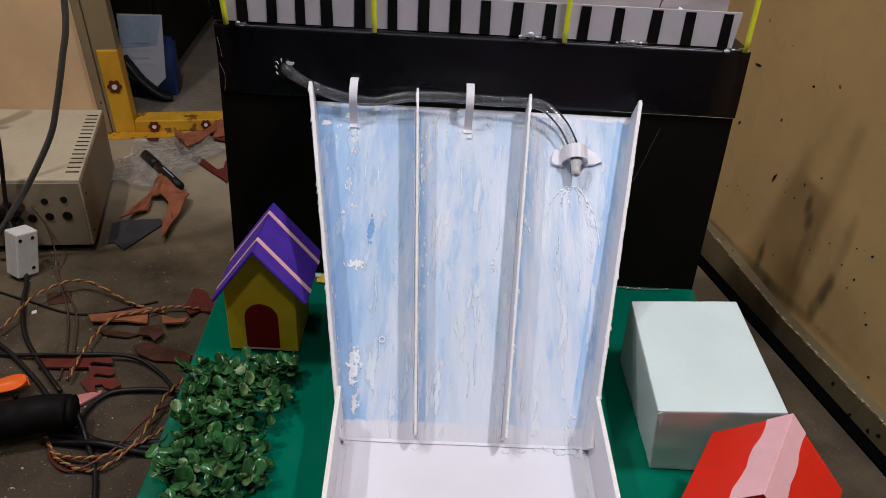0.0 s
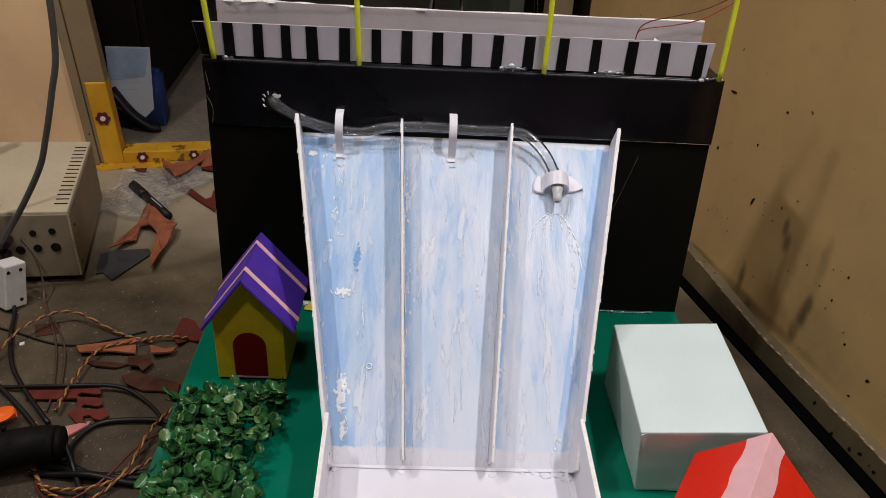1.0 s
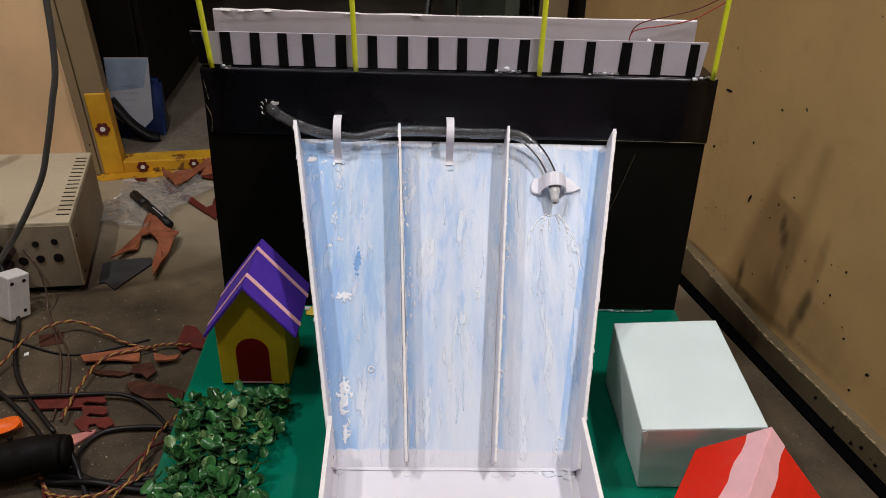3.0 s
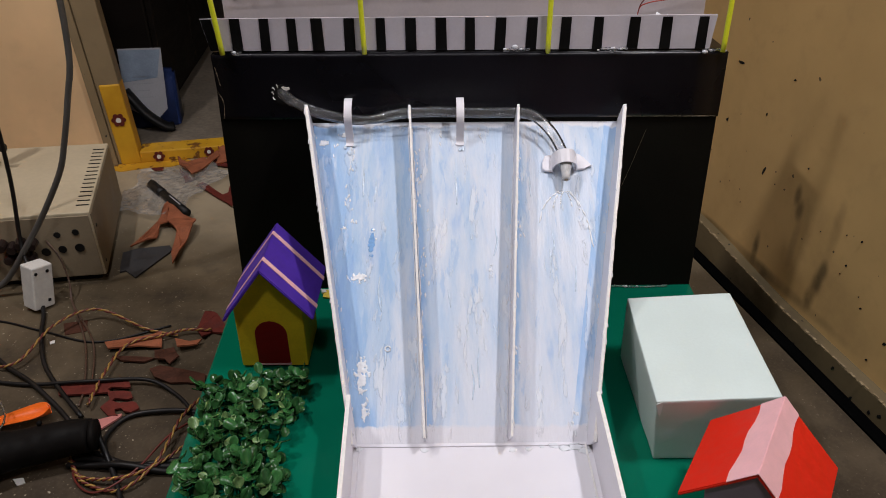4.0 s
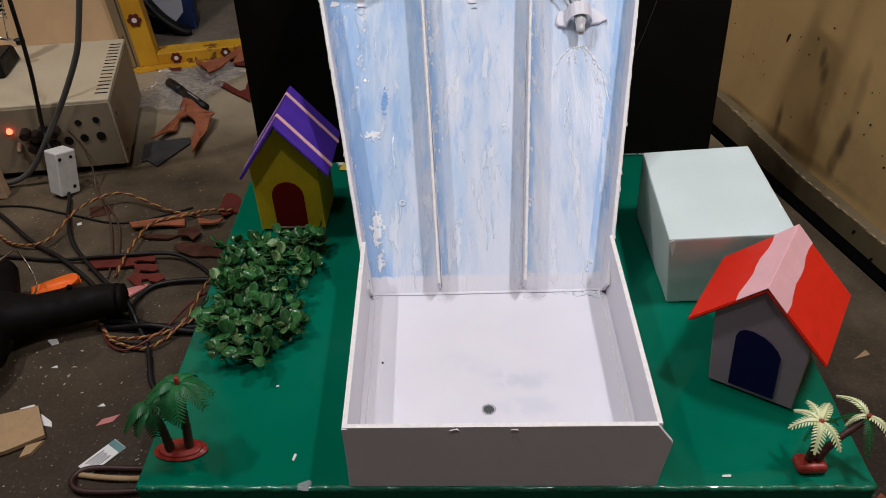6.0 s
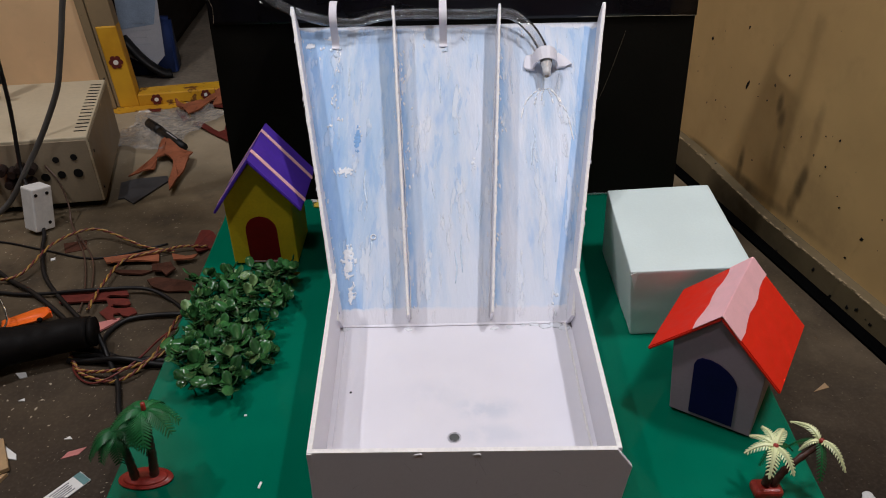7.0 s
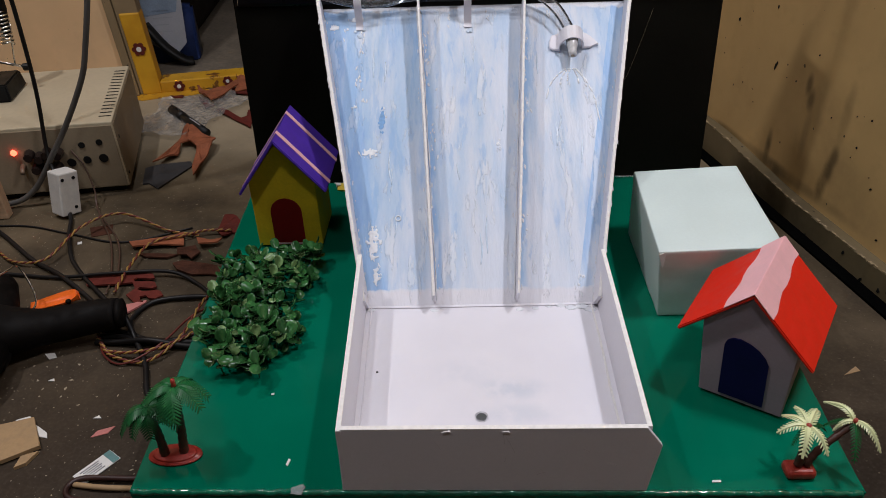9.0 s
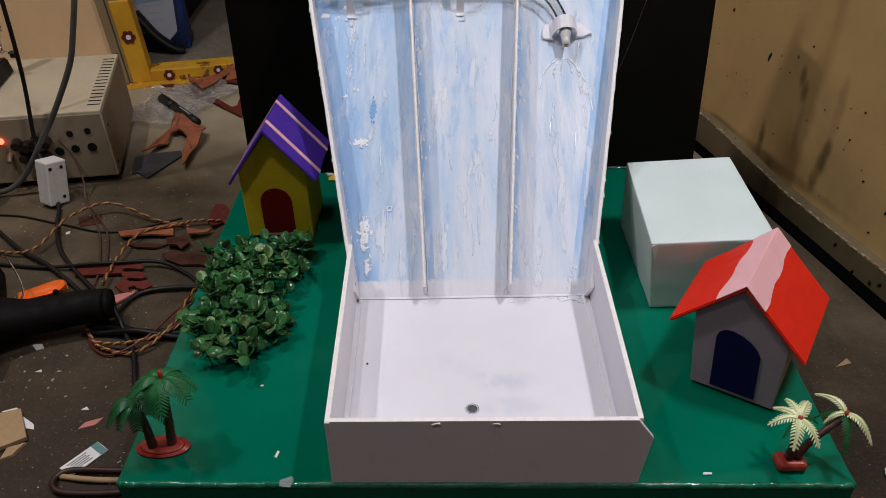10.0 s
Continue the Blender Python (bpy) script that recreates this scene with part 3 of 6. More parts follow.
in_room(setting("wall_backroom_left", box((0.1, 2.2, 2.6), (-0.95, 1.22, 1.19)), M_DARKROOM, "brown side wall of the room behind, darkened as shade", "wall"), DX, DY)
in_room(setting("wall_backroom_right", box((0.1, 2.2, 2.6), (1.35, 1.22, 1.19)), M_DARKROOM, "brown side wall of the room behind, darkened as shade", "wall"), DX, DY)
in_room(setting("floor_backroom", box((3.2, 2.6, 0.004), (0.2, 1.35, FLOOR + 0.002)), plain("pale cement", (0.2, 0.165, 0.125), 0.6, var=0.35, scale=5, fine=90), "paler cement floor of the dim room", "floor"), DX, DY)
in_room(setting("door_1", box((0.04, 0.7, 2.0), (0.98, 0.55, 0.9), 0.003), M_CURTAIN, "dull green open door leaf in the dim room", "door"), DX, DY)
setting("wall_west", box((0.1, 6.0, 2.6), (-2.3, 0.0, 1.19)), M_DIM, "plain beige-pink wall", "wall")
setting("wall_south", box((6.0, 0.1, 2.6), (-0.6, -2.3, 1.19)), M_DIM, "plain beige-pink wall", "wall")

# chips in the wall paint
def chip(s, z, w, h, seed, wall=None, proud=0.0):
    random.seed(seed)
    pts = []
    for k in range(9):
        a = 2 * math.pi * k / 9
        r = random.uniform(0.55, 1.1)
        pts.append((w * r * math.cos(a) + 0.25 * h * r * math.sin(a), h * r * math.sin(a)))
    m = Matrix.Translation((-0.0005 - proud, s, z)) @ Matrix.Rotation(radians(-90), 4, "Z") @ UPRIGHT
    part("paint_chip", slab(pts, 0.0008, m), M_DARK, wall or wall_east, "small dark chip in the paint")


chip(-0.005, 0.104, 0.003, 0.008, 1)
chip(0.113, 0.246, 0.008, 0.003, 2)
chip(0.119, 0.145, 0.003, 0.0035, 11)
for n, (along, z) in enumerate(((0.1475, 0.078), (0.0757, 0.0486), (0.0352, 0.0278), (-0.0382, 0.0956), (-0.214, 0.039), (-0.257, 0.028), (-0.157, 0.0755), (-0.205, 0.0964))):
    chip(along, z, 0.0011, 0.0013, 40 + n)
chip(0.02, 0.19, 0.002, 0.003, 3)
chip(-0.025, 0.259, 0.003, 0.002, 9)
chip(-0.233, 0.102, 0.002, 0.002, 4)
chip(-0.22, 0.056, 0.0015, 0.002, 5)
chip(-0.266, 0.015, 0.002, 0.002, 6)
chip(-0.1, 0.15, 0.002, 0.002, 7)
chip(-0.32, -0.005, 0.0035, 0.003, 8)
chip(-0.303, -0.045, 0.002, 0.002, 10)
for n, (along, z, w, h) in enumerate(((-0.273, -0.081, 0.0025, 0.0035), (-0.317, -0.098, 0.0025, 0.004), (-0.351, -0.093, 0.003, 0.004), (-0.367, -0.086, 0.003, 0.004), (-0.395, -0.09, 0.003, 0.003), (-0.19, -0.1, 0.002, 0.002))):
    chip(along, z, w, h, 20 + n, skirting, 0.0186)

# ---- the model: green base ----
base = thing("model_base", "large model base wrapped in glossy green vinyl, standing on the floor", "model base", (0, 0, FLOOR))
H0 = -FLOOR
bm = hexa([(-0.311, -0.005, 0), (0.307, -0.0175, 0), (0.341, 0.63, 0), (-0.331, 0.63, 0)], [(-0.311, -0.005, H0), (0.307, -0.0175, H0), (0.341, 0.63, H0), (-0.331, 0.63, H0)])
bmesh.ops.subdivide_edges(bm, edges=bm.edges, cuts=30, use_grid_fill=True)
sharp = [e for e in bm.edges if len(e.link_faces) == 2 and e.calc_face_angle() > 0.6]
bmesh.ops.bevel(bm, geom=sharp, offset=0.0022, segments=3, affect="EDGES")
for v in bm.verts:
    near = max(0.0, 1 - min(max(0.0, v.co.y + 0.0095), 0.63 - v.co.y, v.co.x + 0.32, 0.32 - v.co.x, key=abs) / 0.03) * (1 if v.co.z > 0.09 else 0.3)
    v.co += Vector((noise.noise(v.co * 95), noise.noise(v.co * 110 + Vector((5, 0, 0))), noise.noise(v.co * 85 + Vector((0, 8, 0))))) * 0.0011 * min(near, 1.0)
cover = part("vinyl_cover", bm, M_GREEN, base, smooth=True)
cover.modifiers.new("weighted_normal", "WEIGHTED_NORMAL")
# White slivers standing in for glints on the vinyl and tape bits.
for x, y, a, w in ((0.188, -0.0035, 4, 0.0042), (-0.179, 0.024, 82, 0.004), (-0.21, 0.11, 20, 0.0016)):
    part("tape_scrap", slab([(-w, -0.0009), (w * 0.8, -0.0014), (w, 0.0008), (-w * 0.7, 0.0013)], 0.0007, pose(x, y, H0 + 0.0003, 0, 0, a)), M_PAPER, base, "white sliver put in for glints and tape bits")

part("tape_flap", slab([(-0.006, -0.003), (0.003, -0.0045), (0.006, 0.002), (0.004, 0.005), (-0.006, 0.002)], 0.0005, pose(-0.165, -0.006, H0 + 0.0006, 24, 3, 4)), M_TAPE, base, "loose flap of clear tape")
# crinkled shiny wrap along the front edge
random.seed(17)
M_WRAP = plain("shiny taped green vinyl", (0.001, 0.125, 0.07), 0.09, var=0.15, scale=60, bump=0.25, coat=1.0, dist=0.001, spec=0.6)
line = [(-0.3085 + 0.613 * k / 220, -0.0032 - 0.0125 * k / 220 + random.uniform(-0.0005, 0.0005), H0 - 0.0024 + random.uniform(-0.0005, 0.0006)) for k in range(221)]
part("edge_wrap", pipe(line, lambda u: 0.0028 + 0.0004 * math.sin(140 * u) * math.sin(47 * u), 12, 2), M_WRAP, base, "crinkled shiny taped edge", smooth=True)
# ---- dam wall at the back ----
dam = thing("dam_wall", "tall black card dam wall standing on the green base", "dam wall", (0, 0, 0))
part("core", hexa([(-0.318, 0.559, 0), (0.335, 0.559, 0), (0.335, 0.622, 0), (-0.318, 0.622, 0)], [(-0.3095, 0.559, 0.346), (0.323, 0.559, 0.346), (0.323, 0.622, 0.346), (-0.3095, 0.622, 0.346)]), M_BLACK2, dam, "matt black card")
bm = hexa([(-0.3088, 0.556, 0.262), (0.3268, 0.556, 0.262), (0.3268, 0.624, 0.262), (-0.3088, 0.624, 0.262)], [(-0.3105, 0.556, 0.348), (0.324, 0.556, 0.348), (0.324, 0.624, 0.348), (-0.3105, 0.624, 0.348)])
bmesh.ops.bevel(bm, geom=[e for e in bm.edges if min(v.co.z for v in e.verts) > 0.34], offset=0.003, segments=3, affect="EDGES")
bmesh.ops.subdivide_edges(bm, edges=[e for e in bm.edges if e.calc_length() > 0.05], cuts=16, use_grid_fill=True)
for v in bm.verts:
    v.co += Vector((0, noise.noise(v.co * 18) * 0.0012 + noise.noise(v.co * 60) * 0.0004, noise.noise(v.co * 25 + Vector((3, 0, 0))) * 0.0006))
part("upper_wrap", bm, M_BLACK, dam, "glossy black card band with creased edges", smooth=True)
random.seed(8)
for x0, x1, z in ((-0.284, -0.272, 0.3475), (0.046, 0.078, 0.35), (0.165, 0.197, 0.35), (0.29, 0.318, 0.3475), (0.2, 0.3, 0.0025)):
    pts = [(x0 + (x1 - x0) * k / 6, 0.5525 + random.uniform(-0.001, 0.001), z + random.uniform(-0.0015, 0.0015)) for k in range(7)]
    part("glue_bead", pipe(pts, lambda u: 0.0013 + 0.0009 * abs(math.sin(5 * u) * math.sin(11 * u)), 8, 5), M_GLUE, dam, "clear hot glue bead", smooth=True)
# Highlights on the creases put in as pale lines; the last is a torn edge.
for pts in ([(-0.3075, 0.5548, 0.33), (-0.3055, 0.5545, 0.318), (-0.304, 0.5545, 0.306)], [(-0.3085, 0.5545, 0.3), (-0.303, 0.5545, 0.284), (-0.305, 0.5545, 0.264)], [(0.17, 0.555, 0.2635), (0.22, 0.555, 0.2632), (0.325, 0.555, 0.2625)]):
    part("crease_line", pipe(pts, lambda u: 0.00012 + 0.0003 * abs(math.sin(19 * u) * math.sin(5 * u)), 5, 5), M_PSUF, dam, "pale line for crease highlight and torn edge")
# Glue lumps made white, with their glints put into the colour.
for x, z, r in ((-0.28, 0.349, 0.0016), (0.048, 0.351, 0.0016), (0.06, 0.354, 0.0026), (0.068, 0.351, 0.0016), (0.162, 0.3495, 0.0012), (0.18, 0.3515, 0.0018), (0.19, 0.3505, 0.0014), (0.293, 0.3465, 0.0024), (0.3, 0.348, 0.0014), (0.317, 0.3475, 0.0018), (0.155, 0.0025, 0.0014), (0.24, 0.003, 0.0016), (0.256, 0.003, 0.0012), (-0.205, 0.003, 0.0014)):
    b = bmesh.new()
    bmesh.ops.create_icosphere(b, subdivisions=2, radius=r)
    for v in b.verts:
        v.co = Vector((v.co.x * 1.5 + x, v.co.y * 0.7 + 0.5515, v.co.z + z)) + 0.3 * r * Vector((0, noise.noise(v.co * 700), noise.noise(v.co * 900)))
    part("glue_glob", b, M_GLUEW, dam, "whitish glue glob, its glint put into the colour", smooth=True)
# striped parapet
parapet = thing("parapet", "pale grey parapet strip with black stripes on the dam top", "parapet", (0, 0, 0.349))
bm = slab([(-0.3095, 0.0), (0.3, 0.0), (0.303, 0.0405), (-0.3, 0.0385), (-0.317, 0.038)], 0.003, Matrix.Translation((0, 0.5605, 0)) @ UPRIGHT)
part("strip", bm, M_LILAC, parapet)
random.seed(9)
part("stripe", slab([(-0.3093, 0.0002), (-0.298, 0.0002), (-0.304, 0.038), (-0.3165, 0.038)], 0.0008, Matrix.Translation((0, 0.5575, 0)) @ UPRIGHT), M_TAPEB, parapet)
for x in (-0.276, -0.242, -0.209, -0.178, -0.14, -0.102, -0.066, -0.029, 0.006, 0.042, 0.08, 0.121, 0.161, 0.204, 0.244, 0.288):
    half, lean = random.uniform(0.0058, 0.0072), random.uniform(-0.001, 0.001)
    part("stripe", slab([(x - half, 0.0002), (x + half, 0.0002), (x + half - 0.0004 + lean, 0.0385), (x - half + 0.0004 + lean, 0.0385)], 0.0008, Matrix.Translation((0, 0.5575, 0)) @ UPRIGHT), M_TAPEB, parapet)
# rear card wall
rear = thing("rear_parapet", "off-white card wall behind the striped parapet on the dam", "parapet", (0, 0.62, 0.348))
part("card", slab([(-0.303, 0), (0.308, 0), (0.306, 0.0535), (0.1, 0.053), (-0.12, 0.0515), (-0.17, 0.053), (-0.303, 0.052)], 0.004, UPRIGHT), M_PANELW, rear)
part("torn_edge", pipe([(-0.303, -0.002, 0.0525), (-0.22, -0.002, 0.0535), (-0.15, -0.002, 0.052), (0.0, -0.002, 0.0525), (0.306, -0.002, 0.054)], lambda u: 0.0011 + 0.0006 * math.sin(40 * u), 6, 10), M_EDGE, rear, "torn white paper edge")
for x, w, h, tilt in ((-0.287, 0.014, 0.004, -14), (-0.262, 0.02, 0.003, 8), (-0.235, 0.01, 0.0035, -6), (-0.13, 0.018, 0.003, 4), (-0.05, 0.012, 0.0025, -5)):
    part("paper_peel", slab([(-w / 2, 0), (w / 2, 0.0006), (w * 0.35, h), (w * 0.05, h * 0.6), (-w * 0.4, h * 0.9)], 0.0006, pose(x, -0.0055, 0.0515, 62, 0, tilt)), M_EDGE, rear, "peeled white paper edge")
for k, (x, xt) in enumerate(((-0.2945, -0.303), (-0.1225, -0.1255), (0.1005, 0.1), (0.3155, 0.314))):
    post = thing("railing_post", "neon yellow plastic straw post on the dam's top edge", "railing post", (x, 0.5525, 0.346), group="railing posts on the dam")
    part("straw", pipe([(0, 0, 0), ((xt - x) * 0.5, 0, 0.055), (xt - x, 0, 0.112)], 0.0032, 10, 4), M_STRAW, post, smooth=True)
rail = thing("railing_bar", "thin neon yellow straw laid across the railing posts", "railing", (0, 0.5525, 0.455))
part("straw", pipe([(-0.306, 0, -0.001), (-0.27, 0, 0.0), (-0.2, 0, 0.004), (0, 0, 0.008), (0.2, 0, 0.004), (0.32, 0, -0.002)], 0.0016, 8, 6), M_STRAW, rail, smooth=True)
# thin leads behind the parapet
for nm, mt, dz, lab in (("red_wire", M_WIRERED, 0.0, "thin red wire rising behind the parapet"), ("brown_wire", M_WIRER, 0.007, "thin dark red wire rising behind the parapet")):
    w = thing(nm, lab, "wire", (0.218, 0.6, 0.35))
    part("lead", pipe([(0.002, 0, 0), (0, 0, 0.034), (0.01, 0, 0.044 + dz), (0.045, 0, 0.05 + dz * 1.6), (0.08, 0, 0.06 + dz * 1.6), (0.12, 0, 0.085 + dz)], 0.0008, 6), mt, w, smooth=True)
lump = thing("glue_lump", "white dried glue lump on the dam's top", "glue", (0.242, 0.59, 0.35))
bm = bmesh.new()
bmesh.ops.create_icosphere(bm, subdivisions=3, radius=0.012)
for v in bm.verts:
    v.co = Vector((v.co.x * 1.4, v.co.y * 0.5, max(-0.004, v.co.z) * 2.6)) * (1 + 0.5 * noise.noise(v.co * 160))
part("blob", bm, M_PAINTW, lump, smooth=True)

# ---- tank ----
tank = thing("water_tank", "open white foam-board tank at the foot of the waterfall", "tank", (0, 0, 0))
TH = 0.066
part("tank_floor", hexa([(-0.126, 0.003, 0.0005), (0.126, 0.003, 0.0005), (0.131, 0.25, 0.0005), (-0.131, 0.25, 0.0005)], [(-0.126, 0.003, 0.004), (0.126, 0.003, 0.004), (0.131, 0.25, 0.004), (-0.131, 0.25, 0.004)]), M_TANKF, tank)


def front_y(x, z):
    """The front wall's outer face: its foot stands out further than its rim, and more so at one end."""
    u = z / TH
    return -0.0095 + 0.005 * u - 0.0025 * x / 0.128


def to_front(ob):
    for v in ob.data.vertices:
        v.co.y += front_y(v.co.x, v.co.z) + 0.003


to_front(part("front_wall", slab([(-0.1268, 0.0005), (0.1277, 0.0005), (0.1356, 0.05), (0.1225, TH + 0.002), (-0.1265, TH + 0.0005)], 0.004, Matrix.Translation((0, 0.001, 0)) @ UPRIGHT, 0.0004), M_BOARD, tank))
for s in (-1, 1):
    part("side_wall", hexa([(s * 0.1225, -0.003, 0.0005), (s * 0.1268, -0.003, 0.0005), (s * 0.1345, 0.252, 0.0005), (s * 0.1302, 0.252, 0.0005)], [(s * 0.1225, -0.003, TH), (s * 0.1268, -0.003, TH), (s * 0.1345, 0.252, TH + 0.003), (s * 0.1302, 0.252, TH + 0.003)]), M_BOARD, tank)
    part("cut_edge", hexa([(s * 0.1224, -0.003, TH), (s * 0.1269, -0.003, TH), (s * 0.1346, 0.252, TH + 0.003), (s * 0.1301, 0.252, TH + 0.003)], [(s * 0.1226, -0.003, TH + 0.001), (s * 0.1267, -0.003, TH + 0.001), (s * 0.1344, 0.252, TH + 0.004), (s * 0.1303, 0.252, TH + 0.004)]), M_EDGE, tank, "bright cut board edge")
to_front(part("cut_edge", hexa([(-0.1265, -0.0031, TH + 0.0004), (0.1222, -0.0031, TH + 0.0018), (0.1222, 0.0011, TH + 0.0018), (-0.1265, 0.0011, TH + 0.0004)], [(-0.1265, -0.0031, TH + 0.0016), (0.1222, -0.0031, TH + 0.0028), (0.1222, 0.0011, TH + 0.0028), (-0.1265, 0.0011, TH + 0.0016)]), M_EDGE, tank, "bright cut board edge"))
part("floor_seam", pipe([(0.119, 0.02, 0.0045), (0.1195, 0.1, 0.0048), (0.122, 0.17, 0.0045), (0.123, 0.24, 0.0045)], 0.0012, 6), M_EDGE, tank, "folded board seam")
part("floor_seam", pipe([(-0.1185, 0.02, 0.0043), (-0.1195, 0.1, 0.0044), (-0.122, 0.17, 0.0043), (-0.124, 0.24, 0.0043)], 0.0007, 6), M_BOARD, tank, "folded board seam")
part("joint_line", pipe([(-0.126, 0.2405, 0.0046), (-0.06, 0.2395, 0.0046), (0.0, 0.24, 0.0046), (0.07, 0.2395, 0.0046), (0.126, 0.2405, 0.0046)], 0.0004, 6, 6), M_LILAC, tank, "grey joint line at the chute foot")
part("wall_slit", box((0.0006, 0.004, 0.012), (-0.1285, 0.232, 0.026), 0.0002), M_DARK, tank, "short dark slit in the wall")
part("rim_tear", slab([(0.0, 0.0), (0.009, 0.001), (0.012, 0.0), (0.01, 0.003), (0.0085, 0.0022), (0.004, 0.0016)], 0.0008, pose(-0.042, -0.0068, TH + 0.0012, 30, 0, 0) @ Matrix.Scale(0.7, 4)), M_EDGE, tank, "torn paper on the front rim")
part("rim_tear", slab([(0.0, 0.0), (0.009, 0.001), (0.012, 0.0), (0.01, 0.003), (0.0085, 0.0022), (0.004, 0.0016)], 0.0008, pose(0.006, -0.0072, TH + 0.0014, 40, 0, -8) @ Matrix.Scale(0.6, 4)), M_EDGE, tank, "torn paper on the front rim")
for x, z, ln, tilt in ((0.013, 0.053, 0.022, -66), (0.0085, 0.058, 0.012, -84), (0.097, 0.03, 0.009, -20), (-0.045, 0.05, 0.014, -60), (0.04, 0.02, 0.01, 20), (0.075, 0.045, 0.008, -30), (-0.09, 0.03, 0.006, 40), (0.01, 0.035, 0.005, 75)):
    c, q = math.cos(radians(tilt)) * ln / 2, math.sin(radians(tilt)) * ln / 2
    part("scratch", pipe([(x - c, front_y(x - c, z - q), z - q), (x, front_y(x, z), z + 0.0006), (x + c, front_y(x + c, z + q), z + q)], 0.00013, 5, 3), M_LILAC, tank, "pale scratch on the front wall")
drain = thing("drain_hole", "round dark drain hole with a grey rim in the tank floor", "drain", (-0.0065, 0.071, 0.004))
ring = bmesh.new()
bmesh.ops.create_circle(ring, segments=24, radius=0.0062)
bmesh.ops.create_circle(ring, segments=24, radius=0.0048)
bmesh.ops.bridge_loops(ring, edges=ring.edges)
ext = bmesh.ops.extrude_face_region(ring, geom=list(ring.faces))
bmesh.ops.translate(ring, vec=(0, 0, 0.0012), verts=[v for v in ext["geom"] if isinstance(v, bmesh.types.BMVert)])
part("rim", ring, M_GLUE, drain, "clear glue rim", smooth=True)
part("bore", disc(0.0048, 0.0008, (0, 0, 0.0004), 20), plain("grey hole", (0.085, 0.09, 0.09), 0.4), drain)
for x, y in ((-0.109, 0.135), (0.09, 0.032)):
    d = thing("dirt_speck", "tiny dark speck lying in the tank", "speck", (x, y, 0.004), group="specks in the tank")
    part("speck", disc(0.0011, 0.0008, (0, 0, 0.0004), 8), M_DARK, d)

thread = thing("loose_thread", "fine pale thread stuck to the black dam wall", "thread", (0.2, 0.5535, 0.1))
part("strand", pipe([(0.036, 0.001, 0.145), (0.012, 0, 0.06), (-0.022, 0, -0.02)], 0.00014, 5, 4), M_PSUF, thread)
random.seed(41)
for x, y, r in ((0.112, 0.238, 0.006), (0.1, 0.236, 0.005), (0.088, 0.24, 0.004), (0.121, 0.232, 0.005), (0.075, 0.239, 0.003), (-0.124, 0.238, 0.004), (-0.053, 0.235, 0.0035), (0.043, 0.234, 0.0035), (0.06, 0.235, 0.003)):
    g = thing("glue_drop", "white hardened glue drop in the tank corner", "glue", (x, y, 0.004), group="glue drops in the tank")
    b = bmesh.new()
    bmesh.ops.create_icosphere(b, subdivisions=3, radius=r)
    for v in b.verts:
        v.co = Vector((v.co.x * 1.3, v.co.y * 0.9, max(0.0, v.co.z) * 0.16)) * (1 + 0.4 * noise.noise(v.co * 300 + Vector((x * 90, 0, 0))))
    part("drop", b, M_GLUEB, g, smooth=True)
# ---- waterfall chute ----
CHUTE = Matrix.Translation((0, 0.245, 0.004)) @ Matrix.Rotation(math.atan(0.8), 4, "X")
CH, CL = 0.039, 0.4045
chute = thing("waterfall_chute", "sloping board chute painted in blue and white streaks as a waterfall", "waterfall", (0, 0, 0))


def on_chute(ob):
    ob.matrix_local = CHUTE
    return ob


on_chute(part("painted_board", slab([(-0.129, 0.0), (0.127, 0.0), (0.198, CL), (-0.195, CL)], 0.004, Matrix.Translation((0, 0, -0.004))), M_WATER, chute, "streaky blue and white painted board"))


def fin(x0, x1, w, name, h0=CH, h1=CH, y0=0.003):
    o = on_chute(part(name, hexa([(x0 - w, y0, 0.0), (x0 + w, y0, 0.0), (x1 + w, CL, 0.0), (x1 - w, CL, 0.0)], [(x0 - w, y0, h0), (x0 + w, y0, h0), (x1 + w, CL + 0.001, h1), (x1 - w, CL + 0.001, h1)]), M_BOARD, chute))
    random.seed(int(1000 + x0 * 1000))
    line = [(x0 + (x1 - x0) * k / 30, y0 + (CL - 0.003 - y0) * k / 30, h0 + (h1 - h0) * k / 30) for k in range(31)]
    e = part("cut_edge", pipe([(x + random.uniform(-0.0003, 0.0003), y, z) for x, y, z in line], lambda u: w * (0.95 + 0.07 * math.sin(190 * u)), 6, 3, flat=0.5), M_EDGE, o, "rough bright cut edge")
    beads = bmesh.new()
    for k in range(34):
        u = random.random()
        b = bmesh.new()
        bmesh.ops.create_icosphere(b, subdivisions=2, radius=random.uniform(0.0006, 0.0013))
        where = Vector((x0 + (x1 - x0) * u + random.choice((-w, 0, w)), y0 + (CL - 0.003 - y0) * u, h0 + (h1 - h0) * u - random.choice((0.0, 0.0005, 0.003))))
        bmesh.ops.transform(b, matrix=Matrix.Translation(where) @ Matrix.Diagonal((0.8, random.uniform(1.2, 5), 0.7, 1)), verts=b.verts)
        beads = join(beads, b)
    part("glue_ridge", beads, M_GLUEW, o, "shiny broken glue ridge on the cut edge", smooth=True, kind="stuff")
    return o


fin(-0.1285, -0.1972, 0.002, "side_wall", y0=-0.004)
fin(0.1265, 0.2, 0.002, "side_wall", h1=0.0355, y0=-0.004)
fin(-0.0525, -0.0693, 0.0014, "divider", 0.03, 0.037)
fin(0.04, 0.0665, 0.0014, "divider", 0.034, 0.037)
